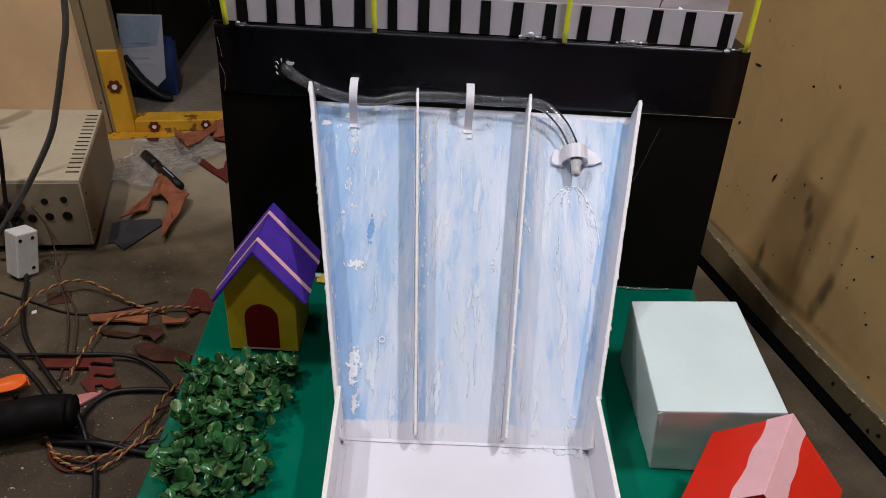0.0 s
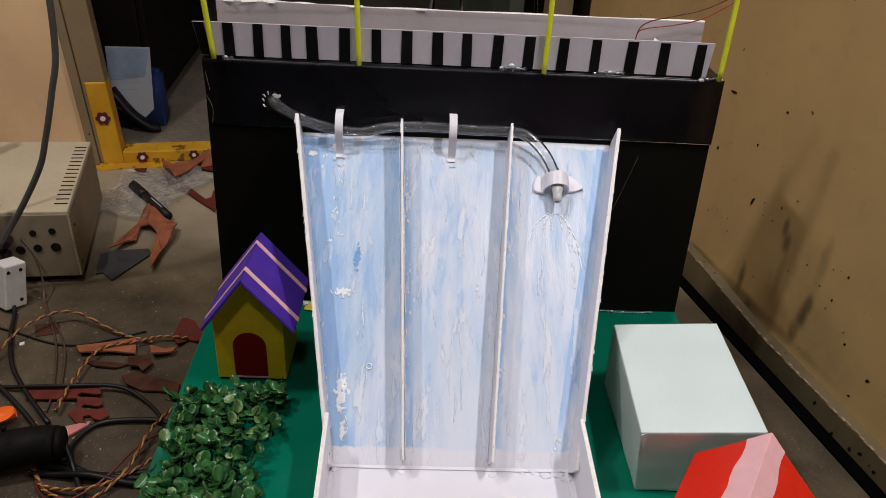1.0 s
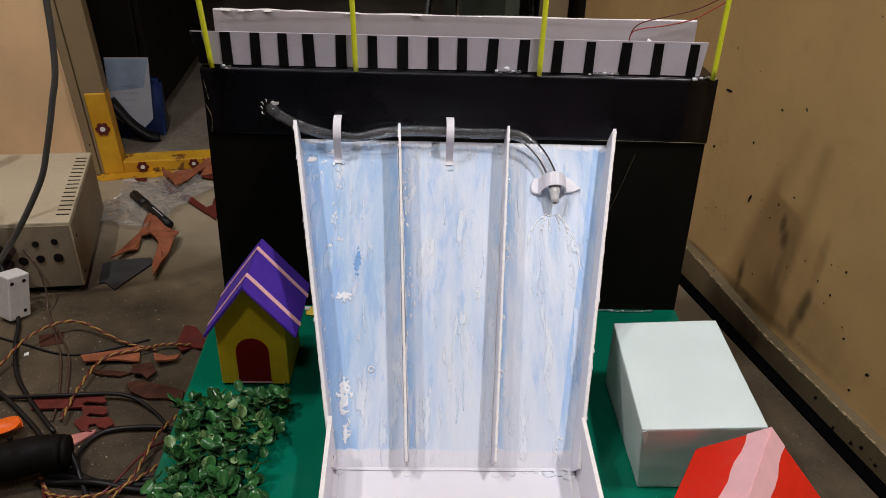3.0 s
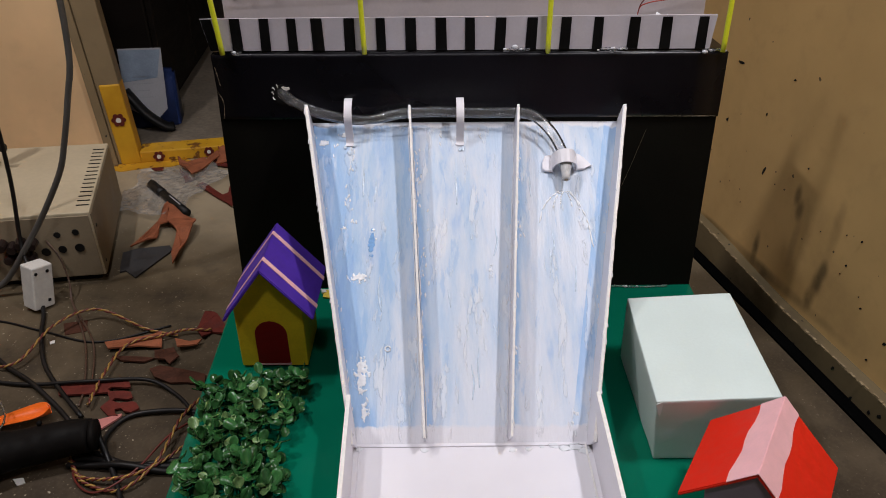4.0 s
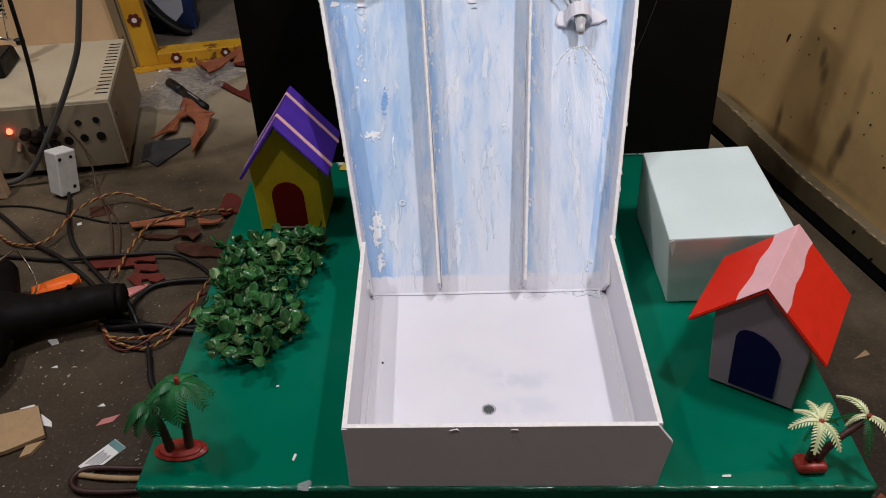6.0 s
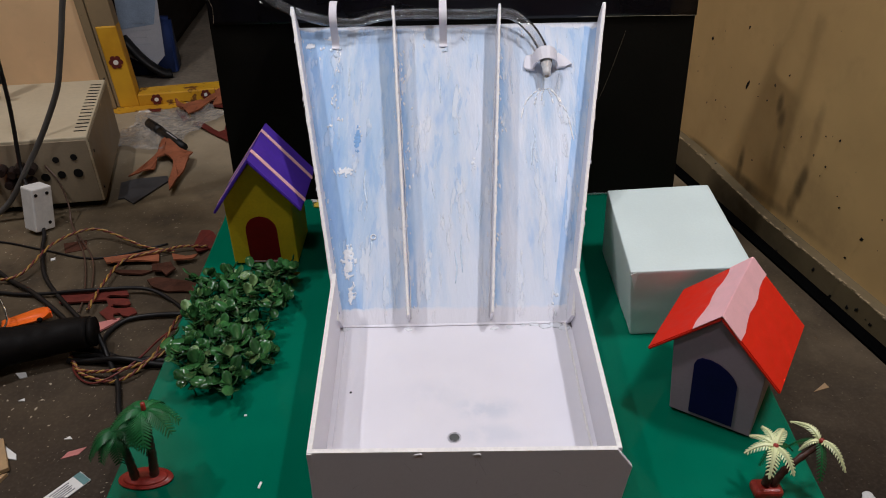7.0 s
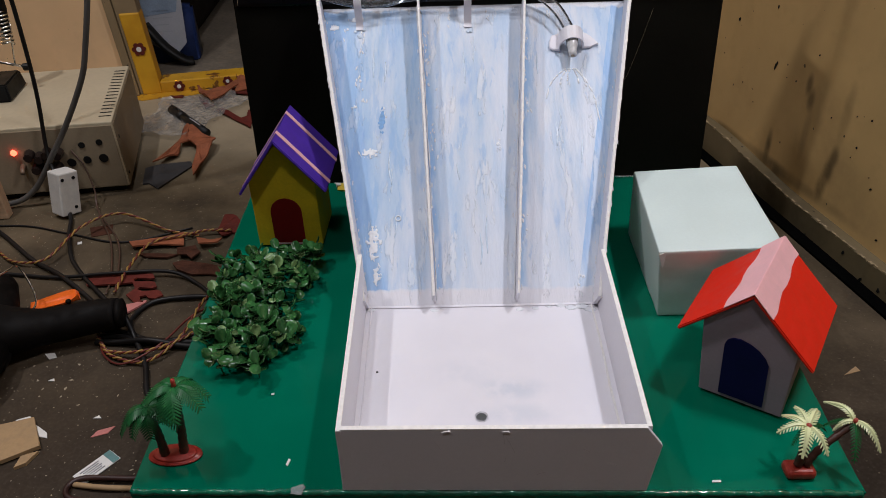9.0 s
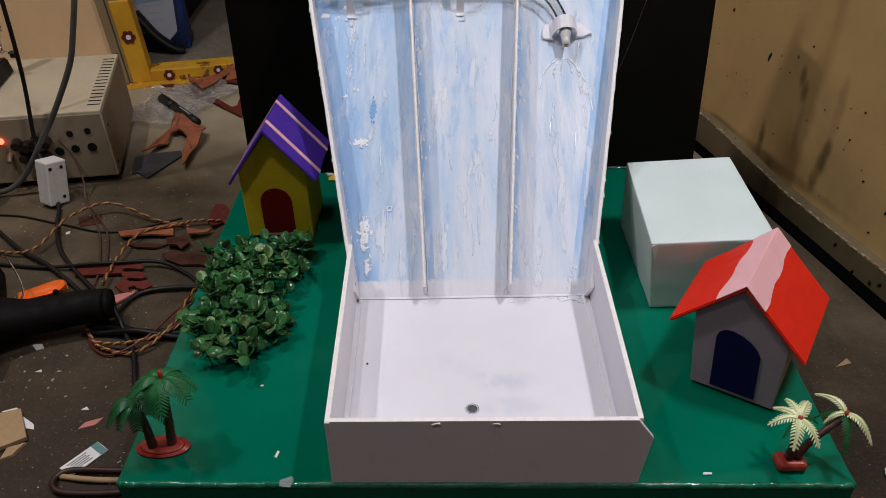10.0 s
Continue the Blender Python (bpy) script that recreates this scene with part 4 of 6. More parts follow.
# clear glue along the foot of each fin
random.seed(11)
for x0, x1, side in ((-0.131, -0.1972, 1), (-0.0525, -0.0693, -1), (-0.0525, -0.0693, 1), (0.04, 0.0665, -1), (0.04, 0.0665, 1), (0.129, 0.2, -1)):
    pts = [(x0 + (x1 - x0) * k / 24 + side * (0.0022 + random.uniform(-0.0004, 0.0008)), 0.006 + 0.388 * k / 24, 0.001 + random.uniform(-0.0003, 0.0006)) for k in range(25)]
    on_chute(part("glue_seam", pipe(pts, lambda u: 0.0006 + 0.0004 * math.sin(37 * u) * math.sin(11 * u), 8, 3), M_GLUEW, chute, "glossy clear glue seam", smooth=True))
    # White dots put in as glints along the clear glue seam.
    dots = bmesh.new()
    for k in range(20):
        u = random.random()
        b = bmesh.new()
        bmesh.ops.create_icosphere(b, subdivisions=2, radius=random.uniform(0.0005, 0.001))
        where = Vector((x0 + (x1 - x0) * u + side * random.choice((0.0025, 0.0032, 0.004, 0.006)), 0.01 + 0.385 * u, random.choice((0.0003, 0.0005))))
        bmesh.ops.transform(b, matrix=Matrix.Translation(where) @ Matrix.Diagonal((1.1, random.uniform(1.5, 5), 0.4, 1)), verts=b.verts)
        dots = join(dots, b)
    on_chute(part("glue_dots", dots, M_GLUEW, chute, "white glue dots put in as glints", smooth=True, kind="stuff"))


# white specks standing for glue glints, at the chute head and along the fins
random.seed(53)
glints = bmesh.new()
for x, y, ln, n in ((-0.141, 0.345, 0.02, 7), (-0.146, 0.3, 0.014, 7), (-0.138, 0.27, 0.012, 4), (-0.165, 0.36, 0.012, 4), (-0.113, 0.25, 0.01, 3), (-0.058, 0.33, 0.05, 9), (-0.05, 0.2, 0.08, 9), (0.066, 0.3, 0.06, 9), (0.055, 0.16, 0.08, 10), (0.1, 0.385, 0.008, 3), (0.02, 0.385, 0.008, 3), (-0.03, 0.38, 0.01, 4), (0.115, 0.02, 0.012, 6)):
    for k in range(n):
        b = bmesh.new()
        bmesh.ops.create_icosphere(b, subdivisions=2, radius=0.001)
        where = Vector((x + random.uniform(-0.004, 0.004), y + random.uniform(-ln, ln), 0.0002))
        bmesh.ops.transform(b, matrix=Matrix.Translation(where) @ Matrix.Rotation(random.uniform(-0.5, 0.5), 4, "Z") @ Matrix.Diagonal((random.uniform(0.8, 1.5), random.uniform(1.5, 4.0), 0.6, 1)), verts=b.verts)
        glints = join(glints, b)
on_chute(part("glue_specks", glints, M_GLUEB, chute, "white specks put in as glints of clear glue", smooth=True, kind="stuff"))


def splash(x, y, w, h, n, seed, material, name, lab, thick=0.0005):
    """A crusty dab of thick paint: small lumps in a ragged patch."""
    step = 0.0007
    bm = bmesh.new()
    verts = {}
    for i in range(int(-3 * w / step), int(3 * w / step) + 1):
        for j in range(int(-3 * h / step), int(3 * h / step) + 1):
            px, py = i * step, j * step
            grain = noise.noise(Vector((px * 260, py * 200, seed * 3.1))) + 0.6 * noise.noise(Vector((px * 700, py * 600, seed * 7.7)))
            if grain > -0.5 + 0.55 * ((px / w) ** 2 + (py / h) ** 2) ** 0.8 - 0.012 * n:
                verts[i, j] = (x + px, y + py, 0.0002 + thick * (grain + 0.7))
    made = {k: bm.verts.new(v) for k, v in verts.items()}
    for (i, j), v in made.items():
        ring4 = [made.get(q) for q in ((i, j), (i + 1, j), (i + 1, j + 1), (i, j + 1))]
        if all(ring4):
            bm.faces.new(ring4)
    bmesh.ops.delete(bm, geom=[v for v in bm.verts if not v.link_faces], context="VERTS")
    ext = bmesh.ops.extrude_face_region(bm, geom=list(bm.faces))
    for v in ext["geom"]:
        if isinstance(v, bmesh.types.BMVert):
            v.co.z = -0.0004
    bmesh.ops.recalc_face_normals(bm, faces=bm.faces)
    return on_chute(part(name, bm, material, chute, lab, smooth=True))


splash(-0.131, 0.192, 0.0105, 0.0045, 24, 1, M_PAINTW, "paint_dab", "crusty white paint dab")
splash(-0.1235, 0.075, 0.0058, 0.015, 26, 2, M_PAINTW, "paint_dab", "crusty white paint dab")
splash(-0.119, 0.036, 0.0035, 0.01, 22, 3, M_PAINTW, "paint_dab", "crusty white paint dab")
splash(-0.178, 0.372, 0.0045, 0.006, 10, 4, M_PAINTW, "paint_dab", "crusty white paint dab")
splash(-0.15, 0.385, 0.008, 0.004, 14, 5, M_PAINTW, "paint_dab", "crusty white paint dab")
splash(-0.15, 0.255, 0.004, 0.003, 9, 6, M_PAINTW, "paint_dab", "crusty white paint dab")
splash(0.028, 0.2, 0.003, 0.006, 10, 7, M_PAINTW, "paint_dab", "crusty white paint dab")
splash(-0.01, 0.375, 0.003, 0.006, 10, 8, M_PAINTW, "paint_dab", "crusty white paint dab")
splash(-0.1155, 0.236, 0.003, 0.0125, 30, 9, M_PAINTB, "paint_streak", "smooth blue paint streak", 0.00005)
ringp = [(-0.0945 + 0.003 * math.cos(a), 0.106 + 0.003 * math.sin(a), 0.0005) for a in np.linspace(0, 6.1, 12)]
on_chute(part("paint_ring", pipe(ringp, 0.0009, 6, 2), M_PAINTW, chute, "small ring of white paint", smooth=True))
random.seed(21)
for k in range(14):
    x, y = random.choice((-0.11, -0.085, -0.02, 0.0, 0.02, 0.03, 0.08, 0.11)) + random.uniform(-0.02, 0.02), random.uniform(0.06, 0.34)
    ln = random.uniform(0.012, 0.05)
    x *= 1 + 0.9 * (y - 0.1) * 0.6
    on_chute(part("paint_drip", pipe([(x, y, 0.0), (x + random.uniform(-0.002, 0.002), y - ln * 0.5, 0.0), (x + random.uniform(-0.003, 0.003), y - ln, 0.0)], lambda u: 0.0005 + 0.0006 * math.sin(3.1 * u), 6, 5, flat=0.4), M_GLAZE, chute, "raised glossy run of pale blue paint", smooth=True))

# ---- hose, straps and nozzle ----
hose = thing("water_hose", "clear plastic hose crossing the top of the waterfall to its nozzle", "hose", (0, 0, 0))
HOSE = [(-0.232, 0.566, 0.298), (-0.222, 0.55, 0.292), (-0.195, 0.544, 0.279), (-0.155, 0.5425, 0.268), (-0.12, 0.5435, 0.265), (-0.085, 0.545, 0.272), (-0.04, 0.547, 0.274), (0.02, 0.547, 0.272), (0.06, 0.545, 0.273), (0.085, 0.54, 0.271), (0.106, 0.528, 0.256), (0.118, 0.511, 0.24), (0.123, 0.496, 0.227)]
part("tubing", pipe(HOSE, lambda u: 0.0068 + 0.0022 * max(0.0, 1 - 9 * u) - 0.0012 * math.exp(-((u - 0.33) / 0.03) ** 2), 16, 8), M_TUBE, hose, smooth=True)
collar = []
for k in range(9):
    a = 2 * math.pi * k / 9
    collar.append((-0.229 + 0.0105 * math.cos(a) * random.uniform(0.85, 1.2), 0.294 + 0.0125 * math.sin(a) * random.uniform(0.85, 1.2)))
part("hole_flap", slab(collar, 0.0012, Matrix.Translation((0, 0.5555, 0)) @ UPRIGHT), M_DARK, hose, "ragged hole cut in the black card")
for tx, tz, lx, lz in ((-0.2405, 0.3035, 0.004, 0.001), (-0.2415, 0.298, 0.003, 0.001), (-0.2405, 0.2915, 0.0035, -0.002), (-0.234, 0.3065, 0.001, 0.002)):
    part("glue_tag", pipe([(tx, 0.5545, tz), (tx + lx * 0.5, 0.5525, tz + lz), (tx + lx, 0.5515, tz - 0.002)], lambda u: 0.0008 - 0.0004 * u, 6, 3, flat=0.5), M_CERAM, hose, "whitish torn tag", smooth=True)
part("torn_flap", slab([(-0.2255, 0.3015), (-0.2215, 0.3008), (-0.2182, 0.3025), (-0.2188, 0.3052), (-0.2222, 0.3045), (-0.226, 0.306), (-0.2285, 0.3046)], 0.0012, Matrix.Translation((0, 0.5535, 0)) @ UPRIGHT), M_CERAM, hose, "torn whitish flap over the hole")
for x in (-0.146, -0.006):
    strap = thing("hose_strap", "short white card strap holding the clear hose", "strap", (x, 0, 0), group="white straps over the hose")
    line = smooth_line([(0, 0.5545, 0.289), (0, 0.545, 0.288), (0, 0.535, 0.281), (0, 0.5305, 0.27), (0, 0.534, 0.254), (0, 0.5365, 0.2385), (0, 0.531, 0.2345)], 5)
    bm = bmesh.new()
    rows = []
    for p, d, s, u in frames_along(line):
        rows.append([bm.verts.new(p + Vector((e, 0, 0)) + 0.0007 * o * u) for e, o in ((-0.0048, -1), (0.0048, -1), (0.0048, 1), (-0.0048, 1))])
    for a, b in zip(rows, rows[1:]):
        for k in range(4):
            bm.faces.new((a[k], a[(k + 1) % 4], b[(k + 1) % 4], b[k]))
    bm.faces.new(rows[0])
    bm.faces.new(rows[-1])
    part("band", bm, M_BOARD, strap, smooth=False)
    random.seed(int(300 + 100 * x))
    for k in range(4):
        b = bmesh.new()
        bmesh.ops.create_icosphere(b, subdivisions=2, radius=random.uniform(0.0014, 0.0026))
        for v in b.verts:
            v.co = Vector((v.co.x * random.uniform(0.9, 1.2), v.co.y * 1.3, v.co.z * 0.2)) + Vector((random.uniform(-0.0004, 0.0004), 0, 0))
        bmesh.ops.transform(b, matrix=CHUTE @ Matrix.Translation((random.uniform(-0.006, 0.006), 0.365 + random.uniform(-0.008, 0.006), 0.001)), verts=b.verts)
        part("glue_drop", b, M_GLAZE, strap, "clear glue drop", smooth=True)
nozzle = thing("hose_nozzle", "white bracket and stub nozzle at the end of the hose", "nozzle", (0, 0, 0))
NL = CHUTE @ Matrix.Translation((0.1235, 0.339, 0))
bm = bmesh.new()
arc = [(0.0145 * math.cos(a), 0.0262 * math.sin(a) ** 0.8) for a in np.linspace(0, math.pi, 15)]
outer = [(x * 1.0, z) for x, z in arc]
rows = []
for (x, z) in arc:
    k = 0.0016
    rows.append([bm.verts.new(v) for v in ((x, -0.009, z), (x, 0.009, z), (x * (1 + k / 0.0145), 0.009, z + k), (x * (1 + k / 0.0145), -0.009, z + k))])
for a, b in zip(rows, rows[1:]):
    for k in range(4):
        bm.faces.new((a[k], a[(k + 1) % 4], b[(k + 1) % 4], b[k]))
bm.faces.new(rows[0])
bm.faces.new(rows[-1])
part("bracket", bm, M_BOARD, nozzle).matrix_local = NL
for outline in ([(-0.0135, -0.011), (-0.022, -0.0105), (-0.0265, -0.0085), (-0.0275, -0.003), (-0.026, 0.005), (-0.0235, 0.011), (-0.0135, 0.0135)], [(0.0135, -0.0085), (0.026, -0.0075), (0.0285, -0.004), (0.036, -0.0035), (0.031, 0.002), (0.0265, 0.0085), (0.02, 0.0135), (0.0135, 0.0155)]):
    part("bracket_foot", slab(outline, 0.0042, Matrix.Translation((0, 0, 0.0005)), 0.001), M_BOARD, nozzle, "glued white bracket foot").matrix_local = NL
tip0, tip1 = Vector((0.1235, 0.503, 0.2345)), Vector((0.1225, 0.4765, 0.2117))
part("collar", pipe([tip0, tip0.lerp(tip1, 0.5)], 0.0075, 12, 3), M_GLUE, nozzle, "clear collar", smooth=True)
part("stub", pipe([tip0.lerp(tip1, 0.4), tip1], lambda u: 0.0074 - 0.0018 * u - 0.0008 * (u > 0.45), 12, 6), plain("greyish translucent plastic", (0.55, 0.55, 0.55), 0.18, var=0.15, scale=200, coat=0.5), nozzle, "white stub tip", smooth=True)
part("bore", pipe([tip1, tip1 + 0.04 * (tip1 - tip0)], 0.0024, 10, 1), M_PSUF, nozzle, "greyish bore")
random.seed(31)
for dx, ln in ((-0.034, 0.045), (-0.016, 0.026), (-0.006, 0.018), (0.008, 0.022), (0.018, 0.03), (0.03, 0.075)):
    jet = thing("glue_strand", "broken strand of clear glue imitating water below the nozzle", "strand", (0, 0, 0), group="glue strands below the nozzle")
    line = smooth_line([(0.1225 + 0.2 * dx, 0.303, 0.0), (0.1225 + dx * 0.55, 0.303 - ln * 0.22, 0.0), (0.1225 + dx * 0.85, 0.303 - ln * 0.55, 0.0), (0.1225 + dx, 0.303 - ln, 0.0)], 8)
    k = 0
    while k < len(line) - 3:
        n = random.choice((3, 4, 5, 7))
        piece = [(q[0] + random.uniform(-0.0003, 0.0003), q[1], 0.0002) for q in line[k:k + n]]
        if len(piece) > 2:
            part("strand", pipe([CHUTE @ Vector(q) for q in piece], lambda u: 0.0004 + 0.0008 * math.sin(math.pi * min(1.0, max(0.0, u))), 8, 3), M_PAINTW, jet, "glinting white glue dash", smooth=True)
        k += n - random.choice((0, 1))

# ---- mint box ----
mint = thing("paper_box", "plain carton wrapped in pale mint paper with creased edges", "box", (0.252, 0.309, 0))
bm = hexa([(-0.059, -0.087, 0.0005), (0.058, -0.088, 0.0005), (0.066, 0.09, 0.0005), (-0.0555, 0.086, 0.0005)], [(-0.0708, -0.094, 0.089), (0.059, -0.091, 0.0905), (0.0705, 0.0945, 0.0915), (-0.0577, 0.0875, 0.09)])
bmesh.ops.bevel(bm, geom=list(bm.edges), offset=0.001, segments=2, affect="EDGES")
bmesh.ops.subdivide_edges(bm, edges=[e for e in bm.edges if e.calc_length() > 0.03], cuts=24, use_grid_fill=True)
for v in bm.verts:
    v.co += Vector((noise.noise(v.co * 40), noise.noise(v.co * 40 + Vector((7, 0, 0))), noise.noise(v.co * 40 + Vector((0, 9, 0))))) * (0.0002 if v.co.z > 0.086 else 0.0005)
    v.co.y += 0.0004 * noise.noise(Vector((v.co.x * 30, 0, v.co.z * 50)))
part("wrapping", bm, M_BOX, mint, smooth=True).modifiers.new("soft_edges", "WEIGHTED_NORMAL").weight = 90
part("corner_fold", slab([(0.0, 0.0), (0.004, -0.012), (0.0065, -0.02), (0.008, 0.002)], 0.0006, Matrix.Translation((-0.0705, -0.0945, 0.086)) @ Matrix.Rotation(radians(11), 4, "Z") @ UPRIGHT), M_BOX, mint, "torn paper fold at the corner")

# ---- houses ----


def house(name, label, at, rz, w, d, walls, ridge, peak, left, right, roof_y, roof_m, wall_m, door_m, door_at, door, door_lab, lean=0.0):
    """A toy house: gabled body, two roof slabs and an arched door; local x along its front, y to its back; left and right are the eaves' x and z."""
    h = thing(name, label, "toy house", at, rz)
    gable = [(-w / 2, 0.003), (w / 2, 0.003), (w / 2, walls[1]), (peak, ridge - 0.004), (-w / 2 - lean * walls[0], walls[0])]
    part("wall", slab(gable, d, Matrix.Translation((0, d, 0)) @ UPRIGHT, 0.0008), wall_m, h)
    # Dark inset card added for the contact shade under the walls.
    part("base_card", box((w - 0.014, d - 0.014, 0.0035), (0, d / 2, 0.0018)), M_BLACK2, h, "dark card added as contact shade under the house")
    roofs = []
    y0, y1 = roof_y
    for s, (ex, ez) in ((-1, left), (1, right)):
        a, b = Vector((peak, 0, ridge)), Vector((ex, 0, ez))
        n = Vector((-(b - a).z, 0, (b - a).x)).normalized() * (s * 0.003)
        if n.z < 0:
            n = -n
        lo = [(a.x, y0, a.z), (b.x, y0, b.z), (b.x, y1, b.z), (a.x, y1, a.z)]
        hi = [tuple(Vector(v) + n) for v in lo]
        hi[0], hi[3] = (a.x, y0, a.z + 0.005), (a.x, y1, a.z + 0.005)
        bm = hexa(lo, hi)
        bmesh.ops.bevel(bm, geom=list(bm.edges), offset=0.001, segments=2, affect="EDGES")
        roofs.append((part("roof_panel", bm, roof_m, h), a, b, n))
    part("door", slab([(x - 0.75 * lean * z, z) for x, z in door], 0.0012, Matrix.Translation((door_at, -0.0002, 0.008)) @ UPRIGHT), door_m, h, door_lab)
    return h, roofs


yellow, roofs = house("toy_house", "mustard yellow toy house with a striped purple gable roof", (-0.24, 0.3815, 0), -0.4, 0.082, 0.08, (0.094, 0.109), 0.1563, 0.0042, (-0.0445, 0.0905), (0.0577, 0.0923), (-0.0273, 0.0852), M_PURPLE, M_OLIVE, M_MAROON, 0.0, arch(0.0392, 0.0638), "dark red arched door")
for panel, a, b, n in roofs:
    for y in (-0.006, 0.0548):
        k = n.normalized() * 0.0006
        lo = [Vector((p.x, yy, p.z)) + n * 1.02 for p, yy in ((a.lerp(b, 0.0), y), (b, y), (b, y + 0.0075), (a.lerp(b, 0.0), y + 0.0075))]
        lo[0].x, lo[3].x = a.x, a.x
        lo[0].z, lo[3].z = a.z + 0.0052, a.z + 0.0052
        part("roof_stripe", hexa([tuple(v) for v in lo], [tuple(v + k) for v in lo]), M_PINKST, panel, "pale pink paper stripe")
navy_door = [(-0.02, 0), (0.02, 0), (0.02, 0.0475), (0.0165, 0.0545), (0.0105, 0.0605), (0.003, 0.0648), (-0.006, 0.067), (-0.013, 0.066), (-0.0175, 0.0625), (-0.0195, 0.057)]
red, roofs = house("toy_house", "pale lilac toy house with bright red roof and pink ridge", (0.2353, 0.0856, 0), -33.5, 0.075, 0.09, (0.0835, 0.079), 0.1245, -0.0078, (-0.0641, 0.0683), (0.0507, 0.0685), (-0.0077, 0.1028), M_RED, M_HOUSEW, M_NAVY, 0.0005, navy_door, "navy blue arched door", 0.095)
for panel, a, b, n in roofs:
    k = n.normalized() * 0.0006
    pts = []
    for i in range(9):
        y = -0.0079 + 0.1109 * i / 8
        reach = (0.30 - 0.08 * i / 8 + 0.02 * math.sin(i * 1.7)) * (1.15 if b.x < 0 else 0.95)
        pts.append((y, reach))
    bm = bmesh.new()
    rows = []
    for y, reach in pts:
        q = a.lerp(b, reach)
        p0, p1 = Vector((a.x, y, a.z + 0.0052)), Vector((q.x, y, q.z)) + n * 1.02
        rows.append([bm.verts.new(v) for v in (p0, p1, p1 + k, p0 + k)])
    for r0, r1 in zip(rows, rows[1:]):
        for i in range(4):
            bm.faces.new((r0[i], r0[(i + 1) % 4], r1[(i + 1) % 4], r1[i]))
    bm.faces.new(rows[0])
    bm.faces.new(rows[-1])
    part("ridge_band", bm, M_PINKST, panel, "pink paper band along the ridge")
part("door_sill", slab([(-0.0205, 0.0055), (0.0205, 0.0055), (0.0205, 0.008), (-0.0205, 0.008)], 0.0016, UPRIGHT), M_PINKST, yellow, "thin pale pink strip under the door")
crumb = thing("yellow_scrap", "small yellow and white paper scrap by the black dam wall", "paper scrap", (-0.192, 0.538, 0))
part("scrap", slab([(-0.008, -0.005), (0.004, -0.008), (0.01, 0.002), (0.002, 0.01), (-0.007, 0.006)], 0.004, pose(0, 0, 0.001, 14, -8, 0)), plain("yellow scrap", (0.7, 0.5, 0.05), 0.5), crumb)
part("white_piece", slab([(-0.01, 0.0), (0.0, 0.004), (-0.004, 0.01), (-0.012, 0.008)], 0.003, pose(0, 0, 0.002, 0, 10, 0)), M_PAPER, crumb, "white paper piece")

# ---- hedge mat ----
hedge = thing("artificial_hedge", "mat of artificial boxwood with small glossy dark green leaves", "artificial plant", (-0.25, 0.26, 0))


def leaf_mesh(name, length, width, cup, material):
    bm = bmesh.new()
    rows = []
    for i, (u, w) in enumerate(((0.0, 0.12), (0.22, 0.74), (0.52, 1.0), (0.82, 0.86), (1.0, 0.3))):
        z = cup * (u - 0.35) ** 2
        rows.append([bm.verts.new((w * width * e, u * length, z + cup * 0.55 * abs(e) ** 2 + o)) for e, o in ((-0.5, 0.0), (0.0, 0.0), (0.5, 0.0), (0.5, -0.0004), (0.0, -0.0005), (-0.5, -0.0004))])
    for a, b in zip(rows, rows[1:]):
        for k in range(6):
            bm.faces.new((a[k], a[(k + 1) % 6], b[(k + 1) % 6], b[k]))
    bm.faces.new(rows[0])
    bm.faces.new(rows[-1])
    bmesh.ops.recalc_face_normals(bm, faces=bm.faces)
    for f in bm.faces:
        f.smooth = True
    me = bpy.data.meshes.new(name)
    bm.to_mesh(me)
    bm.free()
    me.materials.append(material)
    return me


LEAVES = [leaf_mesh("leaf", 0.0132, 0.0094, 0.004, M_LEAF), leaf_mesh("leaf", 0.0115, 0.0095, 0.007, M_LEAF), leaf_mesh("leaf", 0.0112, 0.0098, 0.008, M_LEAFL)]
random.seed(77)
stems = bmesh.new()
poses = []
for i in range(7):
    for j in range(13):
        u, v = (i + 0.5 + random.uniform(-0.4, 0.4)) / 7, (j + 0.5 + random.uniform(-0.4, 0.4)) / 13
        xa, xb = -0.04 - 0.018 * v + random.uniform(-0.006, 0.006), 0.042 + 0.008 * v + 0.01 * math.sin(9 * v)
        x, y = xa + (xb - xa) * u, -0.128 + 0.212 * v
        if v < 0.12 and (u < 0.3 or u > 0.9):
            continue
        hgt = random.uniform(0.014, 0.03)
        tilt = Vector(((u - 0.5) * 0.012 + random.uniform(-0.006, 0.006), (v - 0.5) * 0.008 + random.uniform(-0.006, 0.006), 0))
        top = Vector((x, y, hgt)) + tilt
        stems = join(stems, pipe([(x, y, 0.0), (x + tilt.x * 0.4, y + tilt.y * 0.4, hgt * 0.6), tuple(top)], 0.0008, 5, 2))
        a0 = random.uniform(0, 6.28)
        for k in range(random.choice((5, 6, 7))):
            a = a0 + k * 2.4
            z = hgt * (1.0 - 0.17 * (k // 2))
            p = Vector((x, y, z)) + tilt * (z / hgt)
            pitch = random.uniform(-25, 62) - 8 * (k // 2)
            poses.append((Matrix.Translation(p) @ Matrix.Rotation(a, 4, "Z") @ Matrix.Rotation(radians(pitch), 4, "X") @ Matrix.Rotation(random.uniform(-0.8, 0.8), 4, "Y") @ Matrix.Scale(random.uniform(0.8, 1.4), 4), random.choice((0, 0, 0, 1, 1, 2))))
part("stem_tangle", stems, M_STEM, hedge, "dark green plastic stems", kind="stuff")
poses.sort(key=lambda q: -q[0].translation.z)
